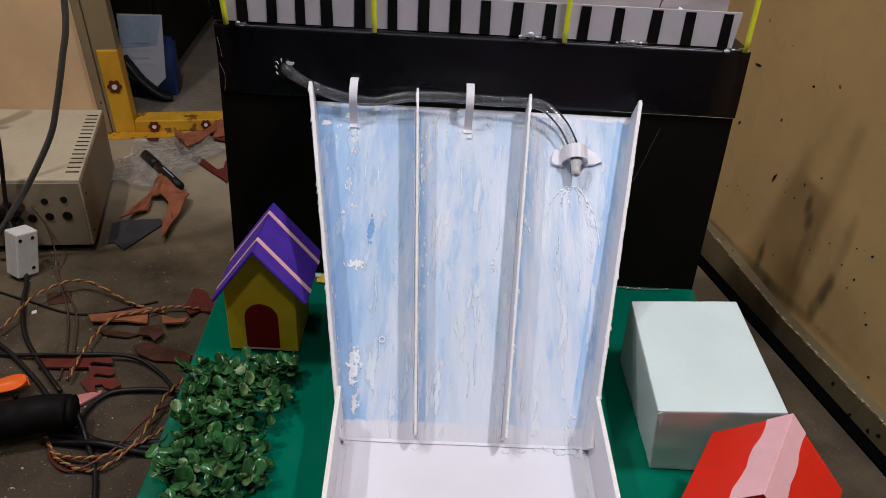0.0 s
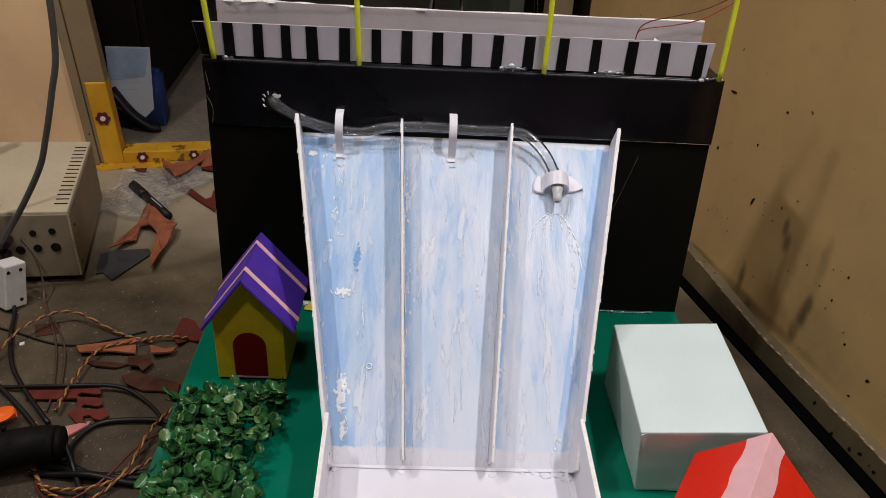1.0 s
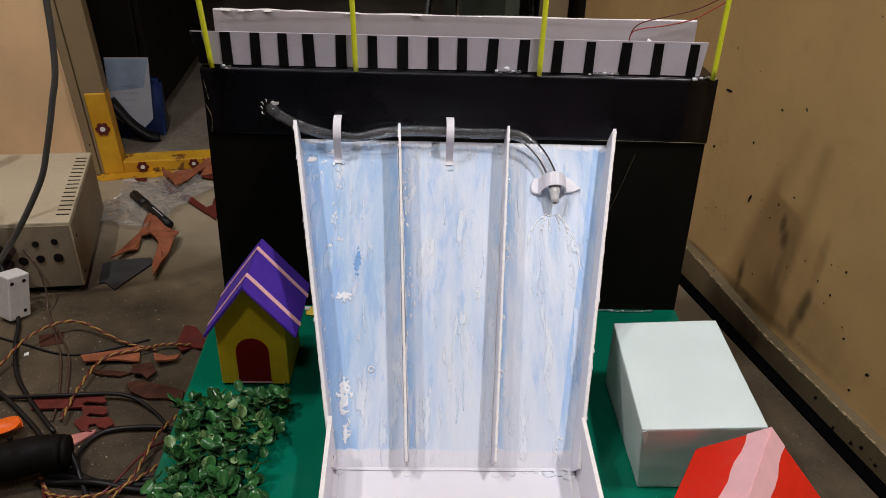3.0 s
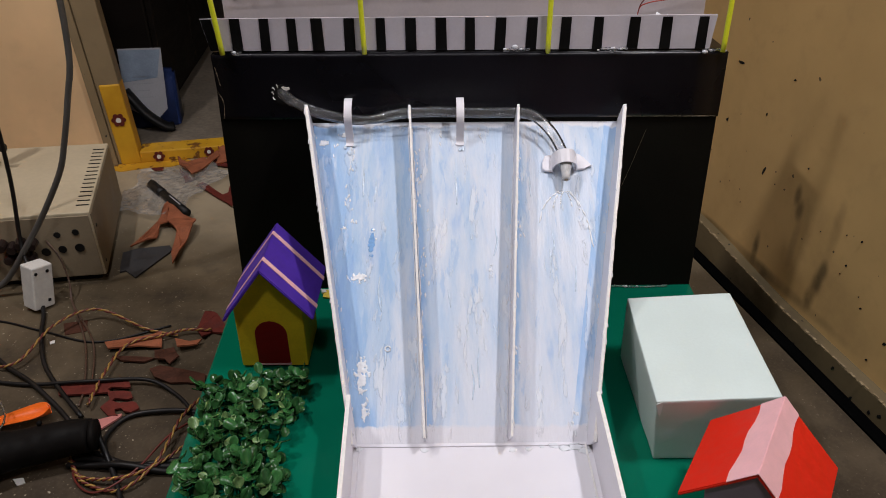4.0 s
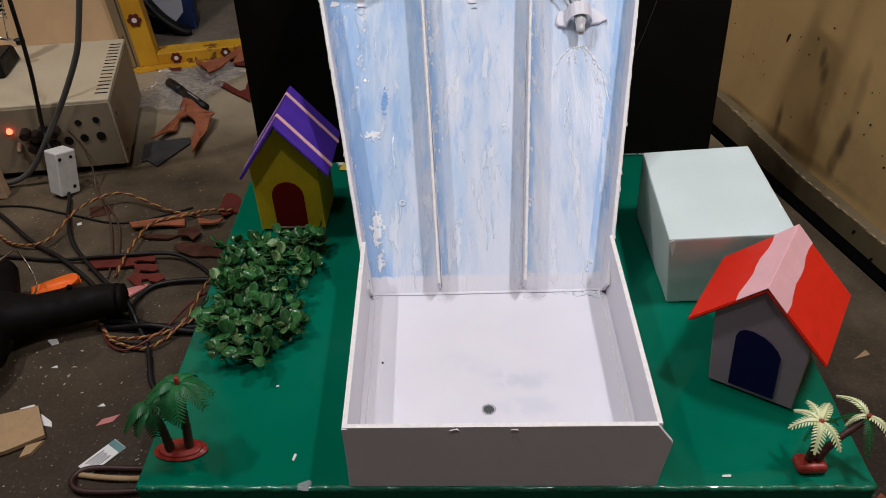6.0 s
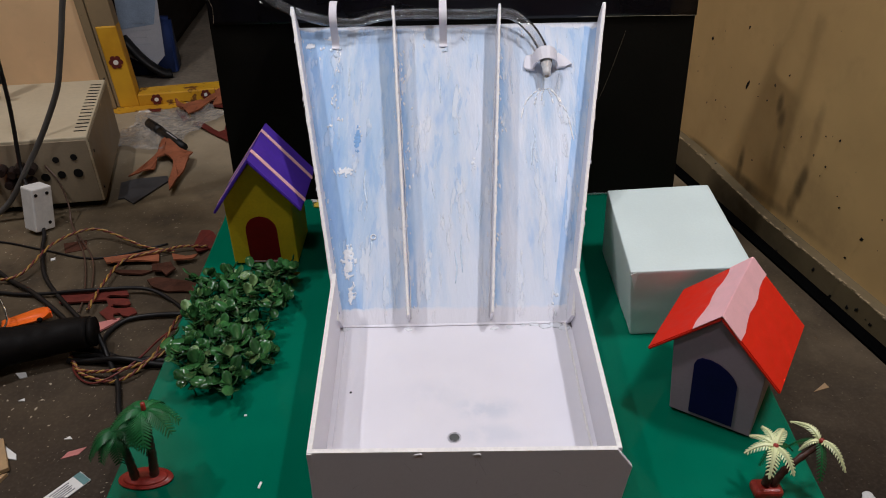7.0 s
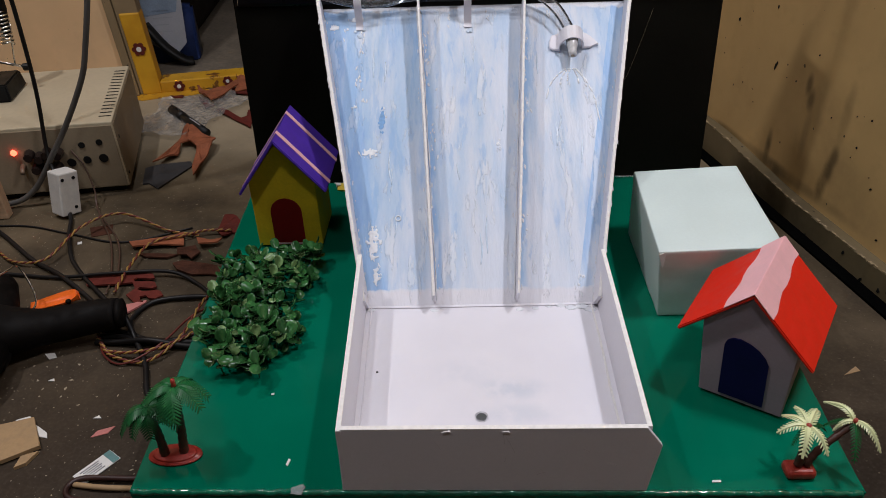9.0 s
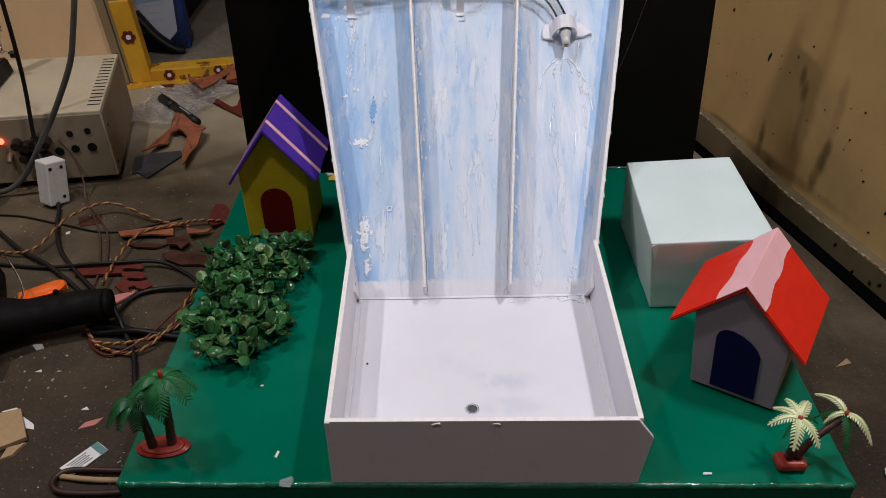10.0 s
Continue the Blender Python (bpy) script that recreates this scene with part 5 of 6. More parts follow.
for m, k in poses[:300]:
    o = new("leaf", LEAVES[k])
    o.parent = hedge
    o.matrix_local = m
rest = bmesh.new()
for m, k in poses[300:]:
    b = bmesh.new()
    b.from_mesh(LEAVES[0])
    bmesh.ops.transform(b, matrix=m, verts=b.verts)
    rest = join(rest, b)
part("under_leaves", rest, M_LEAF, hedge, "lower layer of dark green leaves", smooth=True, kind="stuff")

# ---- toy palms ----


def frond_mesh(name, length, width, droop, lift, material, teeth=11, fill=1.05, rib=0.0009, sweep=0.75, blunt=1.0):
    """A curved frond with a midrib and toothed leaflets on both sides."""
    bm = bmesh.new()
    mid = [Vector((0, length * u, lift * u - droop * u * u)) for u in np.linspace(0, 1, teeth + 2)]
    for i, p in enumerate(mid[1:-1], 1):
        u = i / (teeth + 1)
        half = width * (0.55 + 0.9 * u) * (1.25 - u) * 1.1
        d = (mid[i + 1] - mid[i - 1]).normalized()
        for s in (-1, 1):
            root = d * length * 0.42 * fill / teeth
            out = Vector((s * half, 0, -0.3 * half)) + d * half * sweep
            end = d * length * 0.3 * blunt * fill / teeth
            lo = [p - root, p + root, p + out * 0.65 + root * 0.9, p + out + end, p + out - end * 0.4, p + out * 0.6 - root * 0.9]
            vs = [bm.verts.new(q) for q in lo] + [bm.verts.new(q + Vector((0, 0, 0.0005))) for q in lo]
            bm.faces.new(vs[5::-1])
            bm.faces.new(vs[6:])
            for e in range(6):
                bm.faces.new((vs[e], vs[(e + 1) % 6], vs[6 + (e + 1) % 6], vs[6 + e]))
    bm = join(bm, pipe([tuple(q) for q in mid[:: max(1, teeth // 4)]] + [tuple(mid[-1])], lambda u: rib * (1.15 - 0.8 * u), 5, 3))
    bmesh.ops.recalc_face_normals(bm, faces=bm.faces)
    me = bpy.data.meshes.new(name)
    bm.to_mesh(me)
    bm.free()
    me.materials.append(material)
    return me


def crown(parent, at, frond, count, seed, spread=(5, 40), start=0.0):
    random.seed(seed)
    for k in range(count):
        a = start + 360 * k / count + random.uniform(-12, 12)
        o = new("frond", frond)
        o.parent = parent
        o.matrix_local = Matrix.Translation(at) @ Matrix.Rotation(radians(a), 4, "Z") @ Matrix.Rotation(radians(random.uniform(*spread)), 4, "X") @ Matrix.Scale(random.uniform(0.85, 1.1), 4)


palm = thing("toy_palm", "pair of dark green plastic toy palms on an oval red base", "toy palm", (-0.282, 0.034, 0))
bm = join(disc(0.0245, 0.003, (0, 0, 0.0015), 32, taper=0.97, bevel=0.0008), disc(0.021, 0.0032, (0, 0, 0.0036), 32, taper=0.8, bevel=0.001))
bmesh.ops.scale(bm, vec=(1.0, 0.52, 1.0), verts=bm.verts)
part("tray", bm, M_TRAY, palm, "brick red oval plastic base", smooth=True)
part("trunk", pipe([(0.008, 0.001, 0.004), (0.011, 0.002, 0.03), (0.013, 0.003, 0.055), (0.016, 0.002, 0.08)], lambda u: 0.0042 - 0.0012 * u + 0.0004 * math.sin(60 * u), 10, 8), M_TRUNK, palm, smooth=True)
part("trunk", pipe([(-0.008, -0.002, 0.004), (-0.008, -0.002, 0.03), (-0.0095, -0.003, 0.062)], lambda u: 0.0042 - 0.0012 * u + 0.0004 * math.sin(60 * u), 10, 8), M_TRUNK, palm, smooth=True)
part("trunk_tip", pipe([(0.016, 0.002, 0.078), (0.0165, 0.002, 0.09)], lambda u: 0.0024 - 0.0006 * u, 8, 3), M_TRAY, palm, "red trunk tip", smooth=True)
F1 = frond_mesh("frond", 0.026, 0.0098, 0.034, 0.017, M_FROND, 15, 1.3, 0.0009, 0.5, 0.5)
crown(palm, (0.016, 0.002, 0.081), F1, 9, 3, (-16, 16))
crown(palm, (-0.0095, -0.003, 0.063), F1, 8, 4, (-24, 4), 20)
palm2 = thing("toy_palm", "pair of pale yellow-green plastic toy palms on a red base", "toy palm", (0.2585, 0.004, 0))
bm = box((0.025, 0.017, 0.01), (0, 0, 0.005), 0.004, 0, 3)
part("tray", bm, M_TRAY, palm2, "red plastic base block", smooth=False)
part("trunk", pipe([(-0.002, 0, 0.011), (0.0, 0.002, 0.03), (-0.001, 0.005, 0.05)], lambda u: 0.0038 - 0.001 * u + 0.0004 * math.sin(60 * u), 10, 8), M_TRUNK, palm2, smooth=True)
part("trunk", pipe([(0.004, 0, 0.011), (0.014, 0.003, 0.027), (0.0385, 0.009, 0.049)], lambda u: 0.0036 - 0.001 * u + 0.0004 * math.sin(60 * u), 10, 8), M_TRUNK, palm2, smooth=True)
F2 = frond_mesh("frond", 0.0205, 0.0052, 0.02, 0.012, M_FRONDY, 9, 0.75, 0.0019, 0.5, 1.0)
F3 = frond_mesh("frond", 0.026, 0.0052, 0.035, 0.022, M_FRONDY, 11, 0.75, 0.002, 0.5, 1.0)
F4 = frond_mesh("frond", 0.034, 0.0062, 0.03, 0.006, M_FROND, 12, 0.7, 0.0012, 0.6, 0.8)
for at, fronds in (
    ((-0.001, 0.005, 0.0505), ((F2, -38, 20, 1.15), (F2, 5, 24, 1.0), (F2, 45, 16, 0.95), (F2, 88, 4, 1.1), (F2, 155, -10, 1.2), (F2, -155, -4, 1.15), (F4, -62, 0, 0.8), (F4, 120, -8, 0.5))),
    ((0.0385, 0.0095, 0.0505), ((F3, 27, 22, 0.98), (F3, 92, -4, 0.62), (F3, -148, 2, 0.98), (F4, 168, -8, 0.8), (F4, 60, -6, 0.75), (F4, -80, -14, 0.6))),
):
    for frond, turn, tilt, size in fronds:
        o = new("frond", frond)
        o.parent = palm2
        o.matrix_local = Matrix.Translation(at) @ Matrix.Rotation(radians(turn), 4, "Z") @ Matrix.Rotation(radians(tilt), 4, "X") @ Matrix.Scale(size, 4)
for at in ((-0.001, 0.004, 0.0525), (0.039, 0.0085, 0.0525)):
    b = bmesh.new()
    bmesh.ops.create_icosphere(b, subdivisions=2, radius=0.0026)
    bmesh.ops.translate(b, vec=at, verts=b.verts)
    part("fruit", b, M_TRAY, palm2, "small red fruit", smooth=True)

# ---- power supply box and what stands on and before it ----
psu = thing("power_supply", "beige steel power supply box with sockets and lit pilot lamp", "power supply", (-0.612, 0.748, FLOOR), 7.2)
W, D, T = 0.4, 0.305, 0.135
part("base", box((W - 0.02, D - 0.02, 0.012), (-W / 2, D / 2, 0.006)), M_DARK, psu, "dark recessed base")
part("body", box((W, D, T - 0.012), (-W / 2, D / 2, 0.012 + (T - 0.012) / 2), 0.002), M_PSU, psu)
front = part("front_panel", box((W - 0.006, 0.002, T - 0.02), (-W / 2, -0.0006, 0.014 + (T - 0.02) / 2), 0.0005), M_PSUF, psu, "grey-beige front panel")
# Side's shade put into the panel colour, along with its grime.
part("side_panel", box((0.0016, D - 0.006, T - 0.018), (0.0004, D / 2, 0.014 + (T - 0.02) / 2), 0.0004), plain("grimy shaded beige steel", (0.25, 0.195, 0.125), 0.55, var=0.2, scale=14), psu, "grimy brownish side panel, darkened as the shaded side")
for k in range(15):
    part("vent_slot", box((0.021, 0.0035, 0.0012), (-0.014, 0.028 + 0.0175 * k, T + 0.0002), 0.0004), M_DARK, psu)
for x, z, r in ((-0.06, 0.097, 0.0055), (-0.03, 0.1, 0.0055), (-0.058, 0.069, 0.0068), (-0.03, 0.07, 0.0078), (-0.085, 0.066, 0.0075), (-0.135, 0.062, 0.0075)):
    part("socket", disc(r, 0.002, (x, -0.0022, z), 20, "Y", bevel=0.0004), M_DARK, front, "black round socket")
M_TOGGLE = plain("dull brown metal", (0.2, 0.13, 0.085), 0.35, var=0.3)
M_PLUG = plain("dark brown plug", (0.016, 0.009, 0.008), 0.35)
for x, z in ((-0.148, 0.088), (-0.118, 0.09), (-0.1, 0.088), (-0.132, 0.083), (-0.142, 0.064), (-0.108, 0.062)):
    part("plug", disc(0.009, 0.022, (x, -0.013, z), 14, "Y", 0.8, 0.001), M_PLUG, psu, "dark brown plug")
part("pilot_lamp", disc(0.0055, 0.006, (-0.174, -0.004, 0.092), 16, "Y", 0.8, 0.001), M_LED, psu, "glowing red pilot lamp")
part("toggle", pipe([(-0.166, -0.001, 0.066), (-0.166, -0.012, 0.064), (-0.166, -0.02, 0.06)], lambda u: 0.005 - 0.0015 * u, 10, 3), M_TOGGLE, psu, "dull brown switch toggle", smooth=True)
for z in (0.03, 0.1):
    part("screw", disc(0.003, 0.002, (0.0012, 0.02, z), 10, "X"), M_DARK, psu)

# the old sheet-steel case stands a little out of square
for ob in psu.children:
    for o in [ob] + list(ob.children):
        for v in o.data.vertices:
            v.co.x -= 0.14 * v.co.y
stand = thing("soldering_stand", "black soldering iron stand with steel coil on the power supply", "soldering stand", (-0.846, 0.9, 0.0305), ROOM)
bm = hexa([(-0.11, -0.05, 0.0), (0.0, -0.05, 0.0), (0.0, 0.05, 0.0), (-0.11, 0.05, 0.0)], [(-0.108, -0.04, 0.03), (-0.004, -0.04, 0.03), (-0.004, 0.048, 0.03), (-0.108, 0.048, 0.03)])
bmesh.ops.bevel(bm, geom=list(bm.edges), offset=0.003, segments=2, affect="EDGES")
part("tray", bm, M_DARK, stand)
part("sponge_well", box((0.06, 0.05, 0.002), (-0.06, 0.0, 0.0305), 0.0008), M_RUBBER, stand, "worn dark well in the tray")
helix = [(0.0105 * math.cos(a) + 0.002 + 0.0001 * a, 0.02 + 0.0105 * math.sin(a), 0.086 + 0.0011 * a) for a in np.arange(0, 56, 0.6)]
part("coil", pipe(helix, 0.0018, 6, 2), M_STEEL, stand, "steel wire coil", smooth=True)
part("holder_rod", pipe([(-0.1, 0.04, 0.069), (-0.044, 0.029, 0.0575), (0.014, 0.018, 0.0445)], 0.0027, 8, 2), M_STEEL, stand, "bright steel rod", smooth=True)
part("upright", pipe([(-0.09, 0.038, 0.028), (-0.09, 0.038, 0.067)], 0.0025, 8, 3), M_STEEL, stand, smooth=True)
part("coil_stay", pipe([(0.002, 0.02, 0.05), (0.01, 0.018, 0.09), (0.0186, 0.017, 0.124)], 0.0016, 8, 3), M_STEEL, stand, "thin steel stay", smooth=True)
part("knob", disc(0.007, 0.012, (0.022, 0.0165, 0.043), 12, "X"), M_DARK, stand, "black knob")
part("iron_grip", pipe([(0.006, 0.02, 0.1), (0.008, 0.02, 0.15), (0.011, 0.018, 0.21)], lambda u: 0.0055 + 0.0065 * min(1.0, 2 * u), 12, 4), M_DARK, stand, "black iron grip", smooth=True)

block = thing("wood_block", "small pale wood block with a red piece, before the power supply", "wood block", (-0.795, 0.665, FLOOR), 8)
part("wood", box((0.05, 0.02, 0.085), (-0.02, 0, 0.043), 0.002), M_WOOD, block)
part("red_piece", slab([(-0.03, 0.03), (0.0, 0.055), (-0.002, 0.065), (-0.03, 0.062)], 0.006, Matrix.Translation((0, -0.0104, 0)) @ UPRIGHT), M_WIRERED, block, "red plastic piece")

term = thing("connector_block", "white plastic connector block on the black cable", "connector", (-0.688, 0.672, FLOOR), 61)
tb = part("body", box((0.036, 0.03, 0.076), (0, 0, 0.0), 0.0025), M_CERAM, term)
tb.matrix_local = pose(0, 0, 0.042, 2, 11, 0)
for x, z in ((0.008, 0.027), (0.008, -0.025), (-0.012, 0.027)):
    part("screw_hole", disc(0.0028, 0.002, (x, -0.0152, z), 12, "Y"), M_DARK, tb)


def cable(name, label, at, pts, r, material, steps=8):
    c = thing(name, label, "cable", at)
    part("sheath", pipe([tuple(Vector(p) - Vector(at)) for p in pts], r, 8, steps), material, c, smooth=True)
    return c


Z = FLOOR
cable("grey_cable", "thick grey cable hanging before the power supply down to the floor", (-0.83, 0.68, Z), [(-0.546, 0.7, 0.62), (-0.543, 0.7, 0.44), (-0.552, 0.7, 0.31), (-0.57, 0.7, 0.245), (-0.594, 0.7, 0.174), (-0.614, 0.7, 0.125), (-0.657, 0.7, 0.056), (-0.698, 0.7, 0.0), (-0.761, 0.7, -0.077), (-0.82, 0.69, Z + 0.008), (-0.95, 0.66, Z + 0.007)], 0.0047, M_GREYC)
cable("black_cable", "black cable hanging down to the white connector block", (-0.69, 0.68, Z), [(-0.69, 0.72, 0.62), (-0.694, 0.72, 0.3), (-0.704, 0.72, 0.118), (-0.719, 0.715, 0.0), (-0.705, 0.69, -0.03), (-0.69, 0.675, -0.035)], 0.0034, M_RUBBER)
cable("black_cable", "black cable running from the connector block over the floor", (-0.663, 0.6, Z), [(-0.688, 0.668, Z + 0.01), (-0.672, 0.635, Z + 0.006), (-0.655, 0.59, Z + 0.006), (-0.62, 0.52, Z + 0.006), (-0.579, 0.468, Z + 0.006), (-0.515, 0.4, Z + 0.008)], 0.0033, M_RUBBER)
cable("black_cable", "black cable lying across the floor", (-0.61, 0.47, Z), [(-0.88, 0.68, Z + 0.006), (-0.779, 0.606, Z + 0.006), (-0.68, 0.518, Z + 0.006), (-0.614, 0.47, Z + 0.008), (-0.545, 0.41, Z + 0.006), (-0.5, 0.36, Z + 0.006)], 0.0034, M_RUBBER)
cable("black_cable", "thin black cable lying across the floor to the model", (-0.53, 0.468, Z), [(-0.82, 0.49, Z + 0.004), (-0.716, 0.485, Z + 0.004), (-0.622, 0.47, Z + 0.005), (-0.536, 0.467, Z + 0.012), (-0.453, 0.472, Z + 0.01), (-0.405, 0.448, Z + 0.004), (-0.37, 0.41, Z + 0.004), (-0.345, 0.37, Z + 0.004)], 0.0028, M_RUBBER)
cable("black_cable", "looped black cable beside the green base", (-0.455, 0.4, Z), [(-0.44, 0.318, Z + 0.005), (-0.458, 0.335, Z + 0.005), (-0.47, 0.366, Z + 0.005), (-0.455, 0.402, Z + 0.005), (-0.41, 0.412, Z + 0.006), (-0.365, 0.408, Z + 0.006), (-0.34, 0.38, Z + 0.006)], 0.0035, M_RUBBER)
cable("black_cable", "black lead curving from the glue gun along the green base", (-0.44, 0.31, Z), [(-0.49, 0.366, Z + 0.03), (-0.47, 0.35, Z + 0.025), (-0.443, 0.312, Z + 0.008), (-0.418, 0.27, Z + 0.005), (-0.398, 0.22, Z + 0.005), (-0.37, 0.18, Z + 0.005), (-0.345, 0.13, Z + 0.005), (-0.345, 0.1, Z + 0.005)], 0.0034, M_RUBBER)
for k in range(3):
    cable("black_cable", "bundled black cables beside the green base", (-0.42, 0.32, Z), [(-0.5, 0.342 - 0.012 * k, Z + 0.005), (-0.47, 0.336 - 0.01 * k, Z + 0.006), (-0.425, 0.318 - 0.004 * k, Z + 0.005 + 0.004 * k), (-0.374, 0.321 - 0.008 * k, Z + 0.006), (-0.335, 0.33 - 0.012 * k, Z + 0.006)], 0.0038, M_RUBBER)
cable("brown_cable", "dark brown cable loop by the corner of the green base", (-0.42, 0.08, Z), [(-0.335, 0.094, Z + 0.005), (-0.372, 0.094, Z + 0.005), (-0.422, 0.095, Z + 0.005), (-0.434, 0.082, Z + 0.005), (-0.42, 0.068, Z + 0.005), (-0.37, 0.066, Z + 0.005), (-0.335, 0.07, Z + 0.005)], 0.0031, plain("maroon brown cable sheath", (0.03, 0.009, 0.007), 0.5, var=0.3))
cable("stripped_cord", "pale flat cord lying beside the brown cable loop", (-0.385, 0.086, Z), [(-0.43, 0.089, Z + 0.003), (-0.4, 0.084, Z + 0.004), (-0.37, 0.083, Z + 0.003), (-0.335, 0.084, Z + 0.003)], 0.003, M_KRAFT)
for k in range(2):
    cable("brown_wire", "thin brown wire hanging from the power supply to the floor", (-0.6, 0.65, Z), [(-0.69, 0.735, -0.02 + 0.004 * k), (-0.665, 0.715, -0.035), (-0.652, 0.7, -0.075), (-0.64, 0.67, Z + 0.006), (-0.58 + 0.012 * k, 0.57, Z + 0.003), (-0.54 + 0.01 * k, 0.47, Z + 0.004), (-0.53 + 0.012 * k, 0.425, Z + 0.004)], 0.0014, M_WIREBR)
cable("brown_wire", "thin dark wire lying on the floor", (-0.6, 0.6, Z), [(-0.9, 0.62, Z + 0.002), (-0.76, 0.63, Z + 0.002), (-0.66, 0.6, Z + 0.002), (-0.56, 0.57, Z + 0.002), (-0.46, 0.61, Z + 0.002)], 0.0017, M_RUBBER)


def twisted(label, pts, turns):
    c = thing("twisted_wire", label, "twisted wire", pts[1])
    loc = [tuple(Vector(p) - Vector(pts[1])) for p in pts]
    for k, (mt, nm, lb) in enumerate(((M_WIREY, "yellow_strand", "yellow strand"), (M_WIRER, "dark_strand", "dark red strand"))):
        part(nm, pipe(loc, 0.0014, 6, 14, (0.0014, turns, math.pi * k)), mt, c, lb, smooth=True)


twisted("twisted yellow and dark red wire arching over the floor", [(-0.8, 0.6, Z + 0.004), (-0.747, 0.545, Z + 0.004), (-0.703, 0.512, Z + 0.006), (-0.653, 0.512, Z + 0.012), (-0.632, 0.59, Z + 0.02), (-0.582, 0.632, Z + 0.02), (-0.494, 0.597, Z + 0.006), (-0.44, 0.58, Z + 0.006)], 26)
twisted("twisted yellow and dark red wire over the brown scraps", [(-0.39, 0.59, Z + 0.008), (-0.43, 0.588, Z + 0.01), (-0.459, 0.575, Z + 0.01), (-0.506, 0.55, Z + 0.012), (-0.516, 0.483, Z + 0.012), (-0.513, 0.42, Z + 0.012)], 15)
twisted("twisted yellow and dark red wire looping beside the green base", [(-0.51, 0.345, Z + 0.008), (-0.49, 0.313, Z + 0.006), (-0.467, 0.289, Z + 0.005), (-0.419, 0.277, Z + 0.006), (-0.387, 0.318, Z + 0.012), (-0.378, 0.39, Z + 0.014), (-0.36, 0.44, Z + 0.01)], 17)
twisted("twisted yellow and dark red wire in the cable bundle", [(-0.5, 0.325, Z + 0.005), (-0.478, 0.3, Z + 0.005), (-0.44, 0.29, Z + 0.01), (-0.4, 0.3, Z + 0.012), (-0.365, 0.335, Z + 0.012), (-0.35, 0.38, Z + 0.008)], 14)
cable("brown_wire", "thin dark wire looping in the cable bundle", (-0.43, 0.3, Z), [(-0.36, 0.4, Z + 0.004), (-0.385, 0.36, Z + 0.012), (-0.41, 0.3, Z + 0.012), (-0.45, 0.275, Z + 0.004), (-0.485, 0.3, Z + 0.004), (-0.5, 0.35, Z + 0.004)], 0.0014, M_WIRER)

# ---- glue gun and litter on the floor ----
gun = thing("glue_gun", "black glue gun lying on the cement floor", "glue gun", (-0.56, 0.345, FLOOR))
gl = [tuple(Vector(p) - Vector((-0.56, 0.345, 0))) for p in ((-0.47, 0.338, 0.036), (-0.5, 0.335, 0.034), (-0.545, 0.322, 0.032), (-0.58, 0.308, 0.036), (-0.61, 0.298, 0.04))]
part("handle", pipe(gl, lambda u: 0.0215 + 0.003 * math.sin(3 * u) + 0.05 * max(0.0, u - 0.55) ** 1.3, 16, 6, flat=0.92), M_GUN, gun, smooth=True)
part("end_cap", pipe([tuple(Vector(gl[0]) + Vector((0.006, 0.0012, 0.0))), gl[0]], 0.0205, 16, 2, flat=0.9), M_GUN, gun, "dull end cap", smooth=True)
part("barrel", pipe([(-0.098, 0.05, 0.04), (-0.085, 0.015, 0.04), (-0.062, -0.045, 0.039), (-0.04, -0.11, 0.038), (-0.032, -0.16, 0.036)], lambda u: 0.034 - 0.02 * abs(u - 0.4) - 0.05 * max(0.0, u - 0.75), 16, 6), M_GUN, gun, smooth=True)
part("trigger", pipe([(-0.045, -0.062, 0.03), (-0.03, -0.075, 0.025), (-0.028, -0.095, 0.024)], 0.009, 10, 4), M_GUN, gun, smooth=True)
part("wire_stand", pipe([(-0.075, 0.01, 0.078), (-0.064, 0.035, 0.078), (-0.06, 0.055, 0.07), (-0.04, 0.035, 0.03), (-0.05, 0.01, 0.014)], 0.0013, 6, 4), M_STEEL, gun, "thin steel wire stand", smooth=True)
for p in ((0.03, -0.006, 0.056), (-0.07, 0.0, 0.073), (-0.05, -0.06, 0.07)):
    b = bmesh.new()
    bmesh.ops.create_icosphere(b, subdivisions=2, radius=0.0035)
    bmesh.ops.translate(b, vec=p, verts=b.verts)
    part("screw_boss", b, M_GUN, gun, smooth=True)

orange = thing("orange_scoop", "bright orange curved plastic piece on the floor by the glue gun", "plastic piece", (-0.592, 0.4, FLOOR))
bm = bmesh.new()
rows = []
for i in range(13):
    u = i / 12
    w = 0.021 * math.sqrt(max(0.02, 1 - max(0.0, (u - 0.62) / 0.38) ** 2)) * (0.55 + 0.45 * u)
    rows.append([bm.verts.new((-0.04 + 0.078 * u, y * w, 0.004 + 0.009 * y * y * (0.4 + u) + 0.004 * u + o)) for y, o in ((-1, 0), (-0.5, 0), (0, 0), (0.5, 0), (1, 0), (1, 0.0016), (0.5, 0.0014), (0, 0.0014), (-0.5, 0.0014), (-1, 0.0016))])
for a, b in zip(rows, rows[1:]):
    for k in range(10):
        bm.faces.new((a[k], a[(k + 1) % 10], b[(k + 1) % 10], b[k]))
bm.faces.new(rows[0])
bm.faces.new(rows[-1])
o = part("shell", bm, M_ORANGE, orange, smooth=True)
o.matrix_local = pose(0.004, -0.002, 0.003, 0, 0, 14) @ Matrix.Scale(0.86, 4)


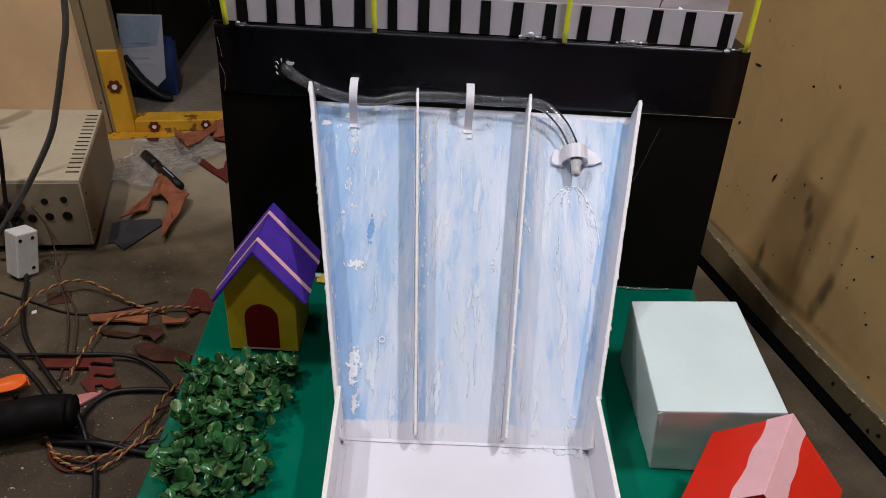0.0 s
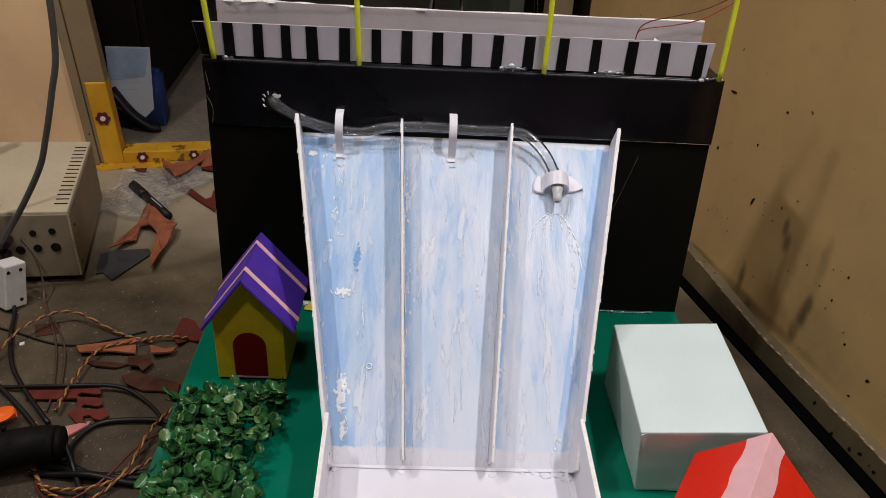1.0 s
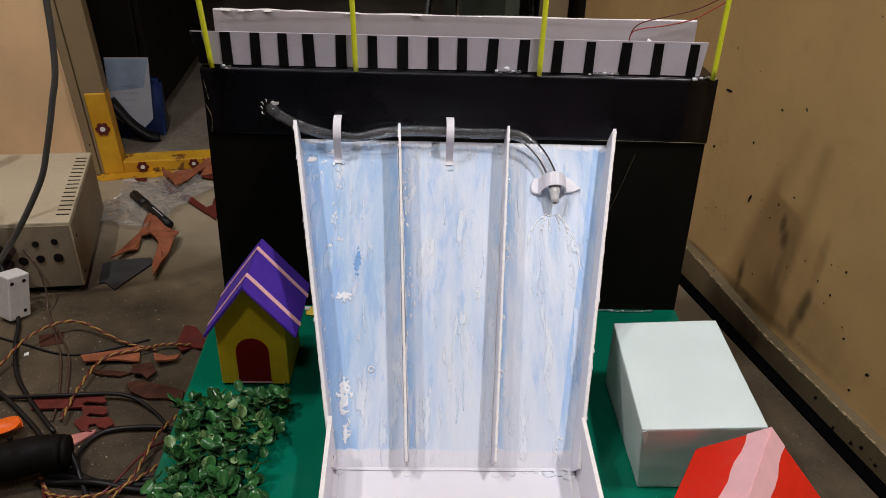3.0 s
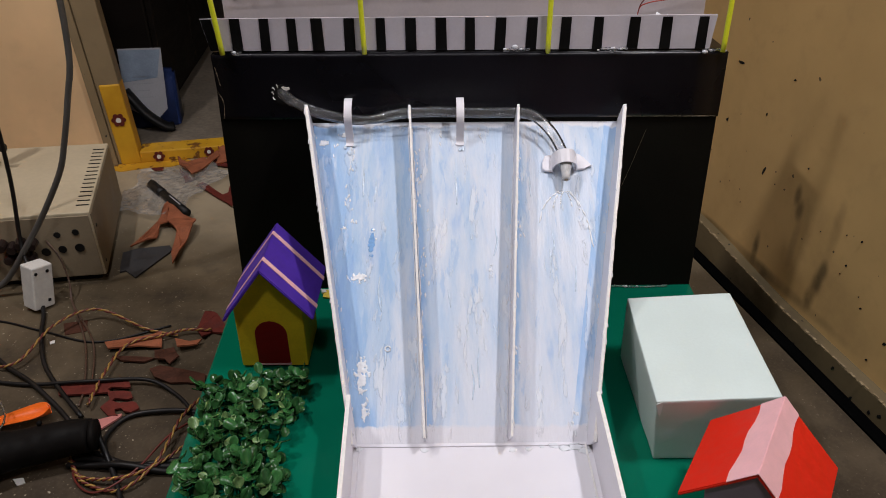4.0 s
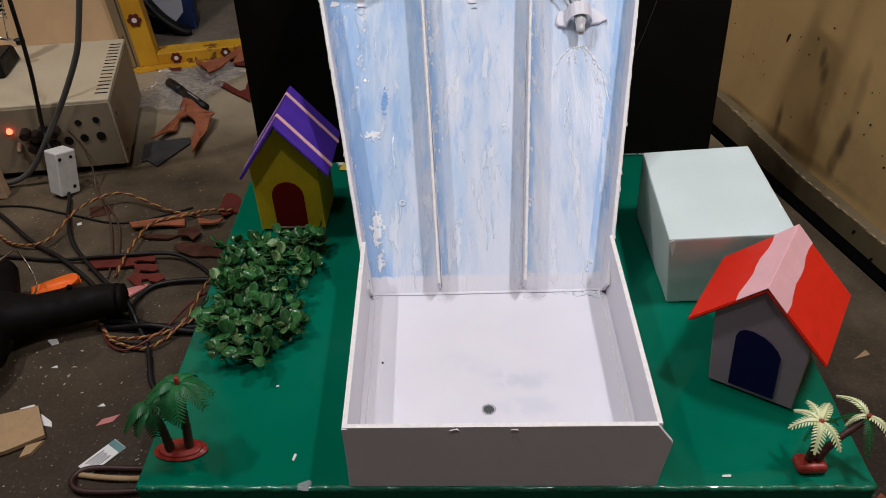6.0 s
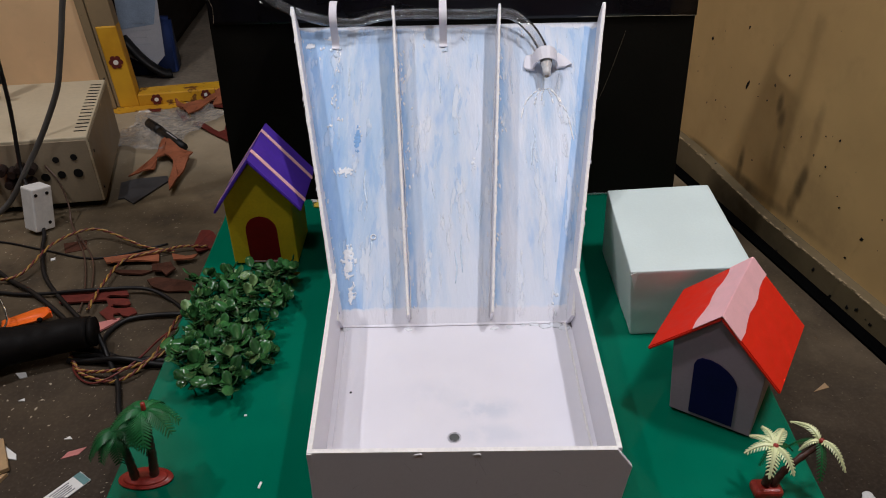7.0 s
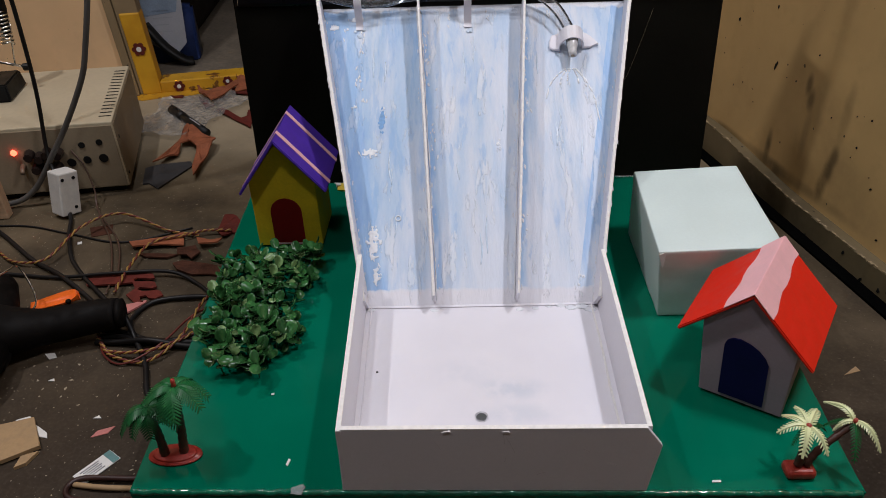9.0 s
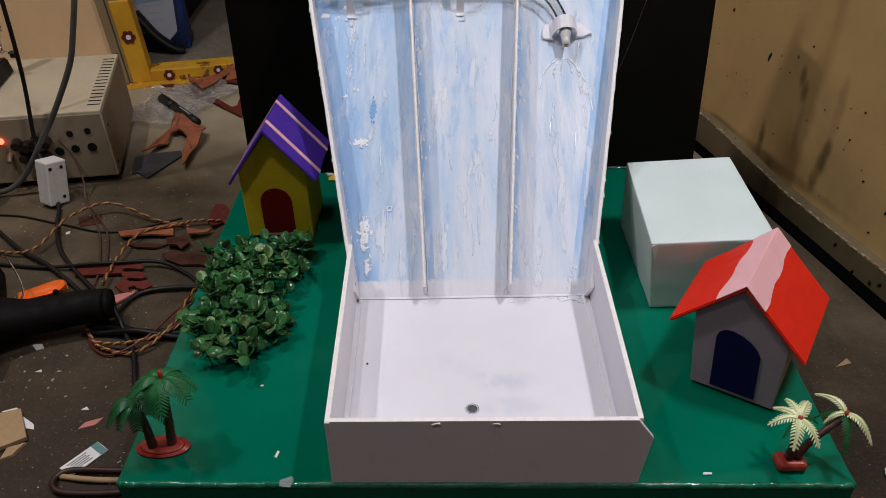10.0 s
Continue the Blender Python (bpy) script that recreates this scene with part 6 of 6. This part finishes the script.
def scrap(label, pts, material, z=0.0, tilt=(0, 0), thick=0.0028, curl=0.0, name="foam_scrap", category="scrap"):
    """A cut piece lying on the floor; pts in metres of the room."""
    cx, cy = sum(p[0] for p in pts) / len(pts), sum(p[1] for p in pts) / len(pts)
    s = thing(name, label, category, (cx, cy, FLOOR + z))
    bm = slab([(x - cx, y - cy) for x, y in pts], thick)
    if curl:
        bmesh.ops.triangulate(bm, faces=list(bm.faces))
        bmesh.ops.subdivide_edges(bm, edges=bm.edges, cuts=3)
        for v in bm.verts:
            v.co.z += curl * (noise.noise(Vector((v.co.x, v.co.y, 0)) * 22 + Vector((cx * 9, cy * 9, 0))) + 0.3) + curl * 14 * (v.co.x**2 + v.co.y**2)
        low = min(v.co.z for v in bm.verts)
        for v in bm.verts:
            v.co.z -= low
    o = part("piece", bm, material, s)
    o.matrix_local = pose(0, 0, 0, *tilt)
    return s


scrap("dusty brown foam sheet offcut lying on the floor", [(-0.546, 0.562), (-0.505, 0.577), (-0.467, 0.589), (-0.455, 0.549), (-0.49, 0.55), (-0.534, 0.545)], M_SCRAP, 0.002, curl=0.006)
scrap("bright brown foam sheet offcut under the wires", [(-0.439, 0.566), (-0.416, 0.56), (-0.399, 0.567), (-0.402, 0.552), (-0.428, 0.541)], M_SCRAP, 0.006, curl=0.008)
scrap("dark brown foam sheet offcut with ragged edges", [(-0.463, 0.541), (-0.45, 0.543), (-0.437, 0.551), (-0.43, 0.538), (-0.422, 0.527), (-0.43, 0.507), (-0.44, 0.517), (-0.454, 0.517)], M_SCRAPD, 0.003, curl=0.006)
scrap("narrow dark foam sheet strip on the floor", [(-0.525, 0.534), (-0.475, 0.53), (-0.458, 0.528), (-0.472, 0.518), (-0.505, 0.521)], M_SCRAPD, 0.001, curl=0.003)
scrap("dark maroon foam sheet offcut by the green base", [(-0.457, 0.499), (-0.445, 0.508), (-0.41, 0.5), (-0.373, 0.489), (-0.369, 0.466), (-0.395, 0.471), (-0.419, 0.471), (-0.445, 0.482)], M_SCRAPD, 0.001, curl=0.004)
scrap("dark red foam sheet offcut with slots cut out", [(-0.577, 0.469), (-0.52, 0.471), (-0.477, 0.472), (-0.47, 0.459), (-0.478, 0.4575), (-0.497, 0.4595), (-0.501, 0.4545), (-0.495, 0.4505), (-0.476, 0.4515), (-0.467, 0.45), (-0.461, 0.44), (-0.466, 0.4365), (-0.485, 0.438), (-0.487, 0.433), (-0.478, 0.4295), (-0.458, 0.432), (-0.4515, 0.428), (-0.444, 0.417), (-0.453, 0.409), (-0.464, 0.413), (-0.47, 0.4195), (-0.478, 0.4175), (-0.475, 0.4095), (-0.468, 0.404), (-0.482, 0.405), (-0.499, 0.421), (-0.491, 0.435), (-0.499, 0.449), (-0.566, 0.446)], M_SCRAPR, 0.002, curl=0.003)
scrap("pink foam sheet strip on the floor", [(-0.486, 0.377), (-0.496, 0.397), (-0.465, 0.409), (-0.465, 0.403)], M_SCRAPP, 0.002)
scrap("dark red curled foam offcut behind the base", [(-0.416, 0.597), (-0.412, 0.637), (-0.388, 0.624), (-0.369, 0.603), (-0.365, 0.581), (-0.389, 0.59), (-0.4, 0.572)], M_SCRAPR, 0.001, curl=0.012)
scrap("dark grey card offcut on the floor", [(-0.599, 0.77), (-0.617, 0.835), (-0.598, 0.849), (-0.538, 0.861), (-0.528, 0.843), (-0.565, 0.751), (-0.59, 0.774)], M_SCRAPB, 0.001)
scrap("brown foam offcut with a cut-out, standing curled on the floor", [(-0.602, 0.839), (-0.585, 0.941), (-0.588, 1.017), (-0.565, 0.99), (-0.55, 0.96), (-0.562, 0.931), (-0.575, 0.927), (-0.569, 0.882), (-0.587, 0.858)], M_SCRAP, 0.004, curl=0.014)
scrap("brown foam offcut arm curled on the floor", [(-0.57, 0.985), (-0.537, 0.952), (-0.507, 0.937), (-0.503, 0.897), (-0.507, 0.847), (-0.506, 0.777), (-0.523, 0.824), (-0.531, 0.891), (-0.562, 0.931)], M_SCRAP, 0.008, curl=0.014)
scrap("red-brown foam offcut against the black dam", [(-0.558, 1.117), (-0.549, 1.133), (-0.49, 1.072), (-0.48, 1.082), (-0.484, 1.112), (-0.475, 1.117), (-0.46, 1.057), (-0.457, 1.016), (-0.483, 1.043)], M_SCRAPR, 0.002, curl=0.006)
scrap("zigzag strip of brown foam sheet against the yellow sill", [(-0.638, 1.256), (-0.619, 1.205), (-0.572, 1.142), (-0.566, 1.158), (-0.537, 1.25), (-0.551, 1.285), (-0.567, 1.203), (-0.584, 1.186), (-0.618, 1.222)], M_SCRAP, 0.012, curl=0.01)
scrap("brown foam sheet offcut leaning on the yellow sill", [(-0.633, 1.248), (-0.612, 1.235), (-0.572, 1.255), (-0.56, 1.21), (-0.578, 1.19), (-0.612, 1.22)], M_SCRAP, 0.003, (12, 0), curl=0.006)
scrap("small curled grey-brown foam strip on the floor", [(-0.622, 1.207), (-0.6, 1.182), (-0.595, 1.187), (-0.584, 1.158), (-0.57, 1.155), (-0.585, 1.129), (-0.593, 1.15), (-0.613, 1.186)], M_SCRAPR, 0.001, curl=0.006)
scrap("brown foam sheet offcut folded over the yellow sill", [(-0.552, 1.3), (-0.537, 1.3), (-0.505, 1.234), (-0.54, 1.222), (-0.54, 1.256)], M_SCRAP, 0.014, (14, 0), curl=0.012)
scrap("dark red-brown foam strip lying by the yellow sill", [(-0.557, 1.25), (-0.52, 1.262), (-0.495, 1.208), (-0.543, 1.222)], M_SCRAPR, 0.004, curl=0.006)
scrap("pink foam sheet offcut beside the yellow sill", [(-0.52, 1.262), (-0.48, 1.27), (-0.47, 1.235), (-0.505, 1.225)], M_SCRAPP, 0.006, curl=0.01)
scrap("dark sliver of foam sheet on the plastic film", [(-0.677, 1.189), (-0.651, 1.194), (-0.649, 1.179), (-0.667, 1.179)], M_SCRAPR, 0.012)
scrap("flat dusty brown foam piece on the floor", [(-0.635, 0.62), (-0.6, 0.63), (-0.59, 0.6), (-0.62, 0.59)], M_SCRAPD, 0.0, thick=0.001)
scrap("small pink paper triangle on the floor", [(-0.441, 0.156), (-0.424, 0.162), (-0.419, 0.173), (-0.437, 0.166)], M_SCRAPP, 0.0, thick=0.001)
scrap("torn piece of brown corrugated card on the floor", [(-0.58, 0.16), (-0.55, 0.172), (-0.516, 0.183), (-0.489, 0.14), (-0.522, 0.119), (-0.57, 0.1)], M_KRAFT, 0.002, thick=0.005, name="cardboard_piece", category="cardboard")
scrap("narrow torn strip of corrugated card", [(-0.505, 0.128), (-0.489, 0.135), (-0.495, 0.118), (-0.505, 0.112)], M_KRAFT, 0.0, thick=0.004, name="cardboard_piece", category="cardboard")
for pts in ([(-0.54, 0.184), (-0.526, 0.19), (-0.518, 0.184), (-0.53, 0.178)], [(-0.512, 0.176), (-0.494, 0.164), (-0.49, 0.156), (-0.5, 0.158)], [(-0.56, 0.3), (-0.548, 0.302), (-0.542, 0.294), (-0.55, 0.29)], [(-0.636, 0.574), (-0.63, 0.577), (-0.627, 0.57), (-0.633, 0.567)], [(-0.533, 0.25), (-0.527, 0.254), (-0.524, 0.249)], [(-0.45, 0.185), (-0.445, 0.19), (-0.44, 0.185)]):
    scrap("small white paper scrap on the floor", pts, M_PAPER, 0.0, thick=0.0012, curl=0.002, name="paper_scrap", category="paper scrap")
scrap("small pale paper scrap beside the base", [(0.43, 0.235), (0.452, 0.242), (0.45, 0.25)], M_KRAFT, 0.0, thick=0.0008, name="paper_scrap", category="paper scrap")
scrap("small red-brown foam crumb beside the base", [(0.365, 0.045), (0.378, 0.043), (0.374, 0.052)], M_SCRAP, 0.0, thick=0.0008)

card = thing("printed_card", "small white printed card with a teal end on the floor", "card", (-0.416, 0.113, FLOOR), -36)
part("sheet", box((0.02, 0.044, 0.001), (0, 0, 0.0012)), M_PAPER, card)
part("teal_end", box((0.0195, 0.008, 0.0005), (0, 0.0175, 0.0018)), M_TEAL, card, "teal printed band")
for k in range(5):
    part("print_bar", box((0.0014, 0.022 - 0.004 * (k % 2), 0.0004), (-0.006 + 0.003 * k, -0.005, 0.0018)), M_INK, card, "grey line of print")

pen = thing("marker_pen", "black marker pen with pale print lying on the floor", "marker pen", (-0.585, 1.045, FLOOR + 0.015))
pa, pb = Vector((-0.063, 0.057, 0)), Vector((0.05, -0.076, 0))
part("barrel", pipe([pa.lerp(pb, 0.34), pb], 0.0092, 14, 3), M_DARK, pen, smooth=True)
part("cap", pipe([pa, pa.lerp(pb, 0.34)], 0.0104, 14, 3), M_RUBBER, pen, "black cap", smooth=True)
part("clip", pipe([pa.lerp(pb, 0.02) + Vector((0, 0, 0.0116)), pa.lerp(pb, 0.26) + Vector((0, 0, 0.0116))], 0.002, 6, 2), M_RUBBER, pen, smooth=True)
part("print_bar", pipe([pa.lerp(pb, 0.55) + Vector((0, 0, 0.0078)), pa.lerp(pb, 0.85) + Vector((0, 0, 0.0078))], 0.002, 6, 2), plain("pale grey print", (0.35, 0.35, 0.36), 0.5), pen, "pale grey print")

film = thing("plastic_film", "crumpled clear plastic film lying on the floor", "plastic film", (-0.61, 1.1, FLOOR))
bm = bmesh.new()
bmesh.ops.create_grid(bm, x_segments=44, y_segments=40, size=0.5)
for v in bm.verts:
    x, y = v.co.x * 0.21, v.co.y * 0.25
    edge = 0.85 + 0.45 * noise.noise(Vector((x * 14, y * 14, 3)))
    n = 0.7 * (1 - 2 * abs(noise.noise(Vector((x, y, 0)) * 26))) - 0.7 * abs(noise.noise(Vector((x, y, 5)) * 70))
    v.co = Vector((x * edge + 0.25 * y, y * edge, 0.009 + 0.009 * n))
ext = bmesh.ops.extrude_face_region(bm, geom=list(bm.faces))
bmesh.ops.translate(bm, vec=(0, 0, 0.0003), verts=[v for v in ext["geom"] if isinstance(v, bmesh.types.BMVert)])
part("sheet", bm, M_FILM, film)
random.seed(71)
creases = bmesh.new()
for k in range(46):
    b = bmesh.new()
    bmesh.ops.create_icosphere(b, subdivisions=2, radius=0.001)
    y = random.uniform(-0.105, 0.105)
    where = Vector((random.uniform(-0.085, 0.085) + 0.25 * y, y, random.uniform(0.008, 0.015)))
    bmesh.ops.transform(b, matrix=Matrix.Translation(where) @ Matrix.Rotation(random.uniform(-0.7, 0.7), 4, "Z") @ Matrix.Diagonal((random.uniform(3.0, 8.0), random.uniform(0.7, 1.5), random.uniform(0.5, 1.0), 1)), verts=b.verts)
    creases = join(creases, b)
part("creases", creases, M_GLINT, film, "shiny creases of the film", smooth=True, kind="stuff")

# ---- things in the doorway and in the dim room ----
bag = thing("blue_bag", "dark blue bag leaning behind the door frame", "bag", (-0.745, 1.49, FLOOR), 14)
bm = hexa([(-0.09, -0.02, 0), (0.045, -0.02, 0), (0.05, 0.06, 0), (-0.09, 0.06, 0)], [(-0.1, 0.035, 0.15), (0.045, 0.035, 0.13), (0.045, 0.08, 0.13), (-0.1, 0.08, 0.15)])
bmesh.ops.bevel(bm, geom=list(bm.edges), offset=0.006, segments=2, affect="EDGES")
part("body", bm, M_BLUE, bag, smooth=True)
part("strap", pipe([(-0.07, -0.03, 0.11), (-0.03, -0.05, 0.055), (0.01, -0.055, 0.02), (0.03, -0.05, 0.014)], 0.015, 10, 4, flat=0.6), M_DARK, bag, "black strap", smooth=True)
sheet = thing("printed_sheet", "bluish printed sheet leaning on the blue bag", "paper", (-0.76, 1.46, FLOOR + 0.055), 10)
sh = slab([(-0.055, 0.008), (0.012, -0.03), (0.043, 0.0), (0.048, 0.15), (-0.055, 0.152)], 0.0015, pose(0, 0.0, 0, 76, 0, 0))
part("paper", sh, plain("greyish bag paper", (0.4, 0.41, 0.45), 0.6, var=0.08, scale=20), sheet)
part("blue_print", slab([(-0.054, 0.07), (0.03, 0.078), (0.046, 0.146), (-0.054, 0.148)], 0.0005, pose(0, 0, 0, 76, 0, 0) @ Matrix.Translation((0, 0, 0.0017))), M_PAPERB, sheet, "bluish printed area")
for k in range(4):
    part("print_bar", slab([(-0.03, 0), (0.02 - 0.012 * (k % 2), 0), (0.02 - 0.012 * (k % 2), 0.0025), (-0.03, 0.0025)], 0.0005, pose(0, 0, 0, 76, 0, 0) @ Matrix.Translation((0, 0.03 + 0.017 * k, 0.0017))), plain("faint grey print", (0.36, 0.38, 0.42), 0.6), sheet, "grey line of print")
stool = thing("metal_stool", "dark steel-legged stool in the dim room behind", "stool", (0.16, 2.3, FLOOR), 20)
for sx in (-1, 1):
    for sy in (-1, 1):
        part("leg", pipe([(0.15 * sx, 0.15 * sy, 0), (0.12 * sx, 0.12 * sy, 0.45)], 0.011, 10, 2), M_STEEL, stool, smooth=True)
part("seat", box((0.3, 0.3, 0.03), (0, 0, 0.465), 0.008), M_DARK, stool)
pile = thing("paper_pile", "grey papers lying on the floor of the dim room", "paper", (-0.2, 2.2, FLOOR), 30)
for k in range(4):
    part("sheet", box((0.21, 0.29, 0.002), (0.01 * k, -0.015 * k, 0.002 + 0.0025 * k), 0, 14 * k), M_PAPERB if k % 2 else M_PAPER, pile)

# Added dark box: stands in for the shadow in the dim room.
cupboard = thing("dark_cupboard", "dark box added as the dim room's shadow", "cupboard", (-0.79, 1.93, FLOOR), 4.8)
M_SHADEBOX = plain("near-black brown for the room's shade", (0.008, 0.0055, 0.004), 0.7, var=0.2, scale=4, stretch=(1, 1, 3), spec=0.15)
part("body", box((0.55, 0.76, 1.3), (-0.275, 0, 0.66), 0.004), M_SHADEBOX, cupboard)
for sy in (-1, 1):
    dr = part("cupboard_door", box((0.016, 0.372, 1.24), (0.009, sy * 0.189, 0.66), 0.003), M_SHADEBOX, cupboard)
    part("knob", disc(0.012, 0.02, (0.026, sy * 0.03, 0.66), 14, "X", 0.8, 0.002), M_STEEL, dr, "small steel knob")
chip_r = thing("paper_scrap", "small crumpled white paper scrap beside the base", "paper scrap", (0.416, 0.075, FLOOR))
bm = bmesh.new()
bmesh.ops.create_icosphere(bm, subdivisions=3, radius=0.007)
for v in bm.verts:
    r = 1 + 0.5 * noise.noise(v.co * 200)
    v.co = Vector((v.co.x * r, v.co.y * 1.2 * r, max(-0.003, v.co.z * 0.5 * r) + 0.003))
part("wad", bm, M_PAPER, chip_r)
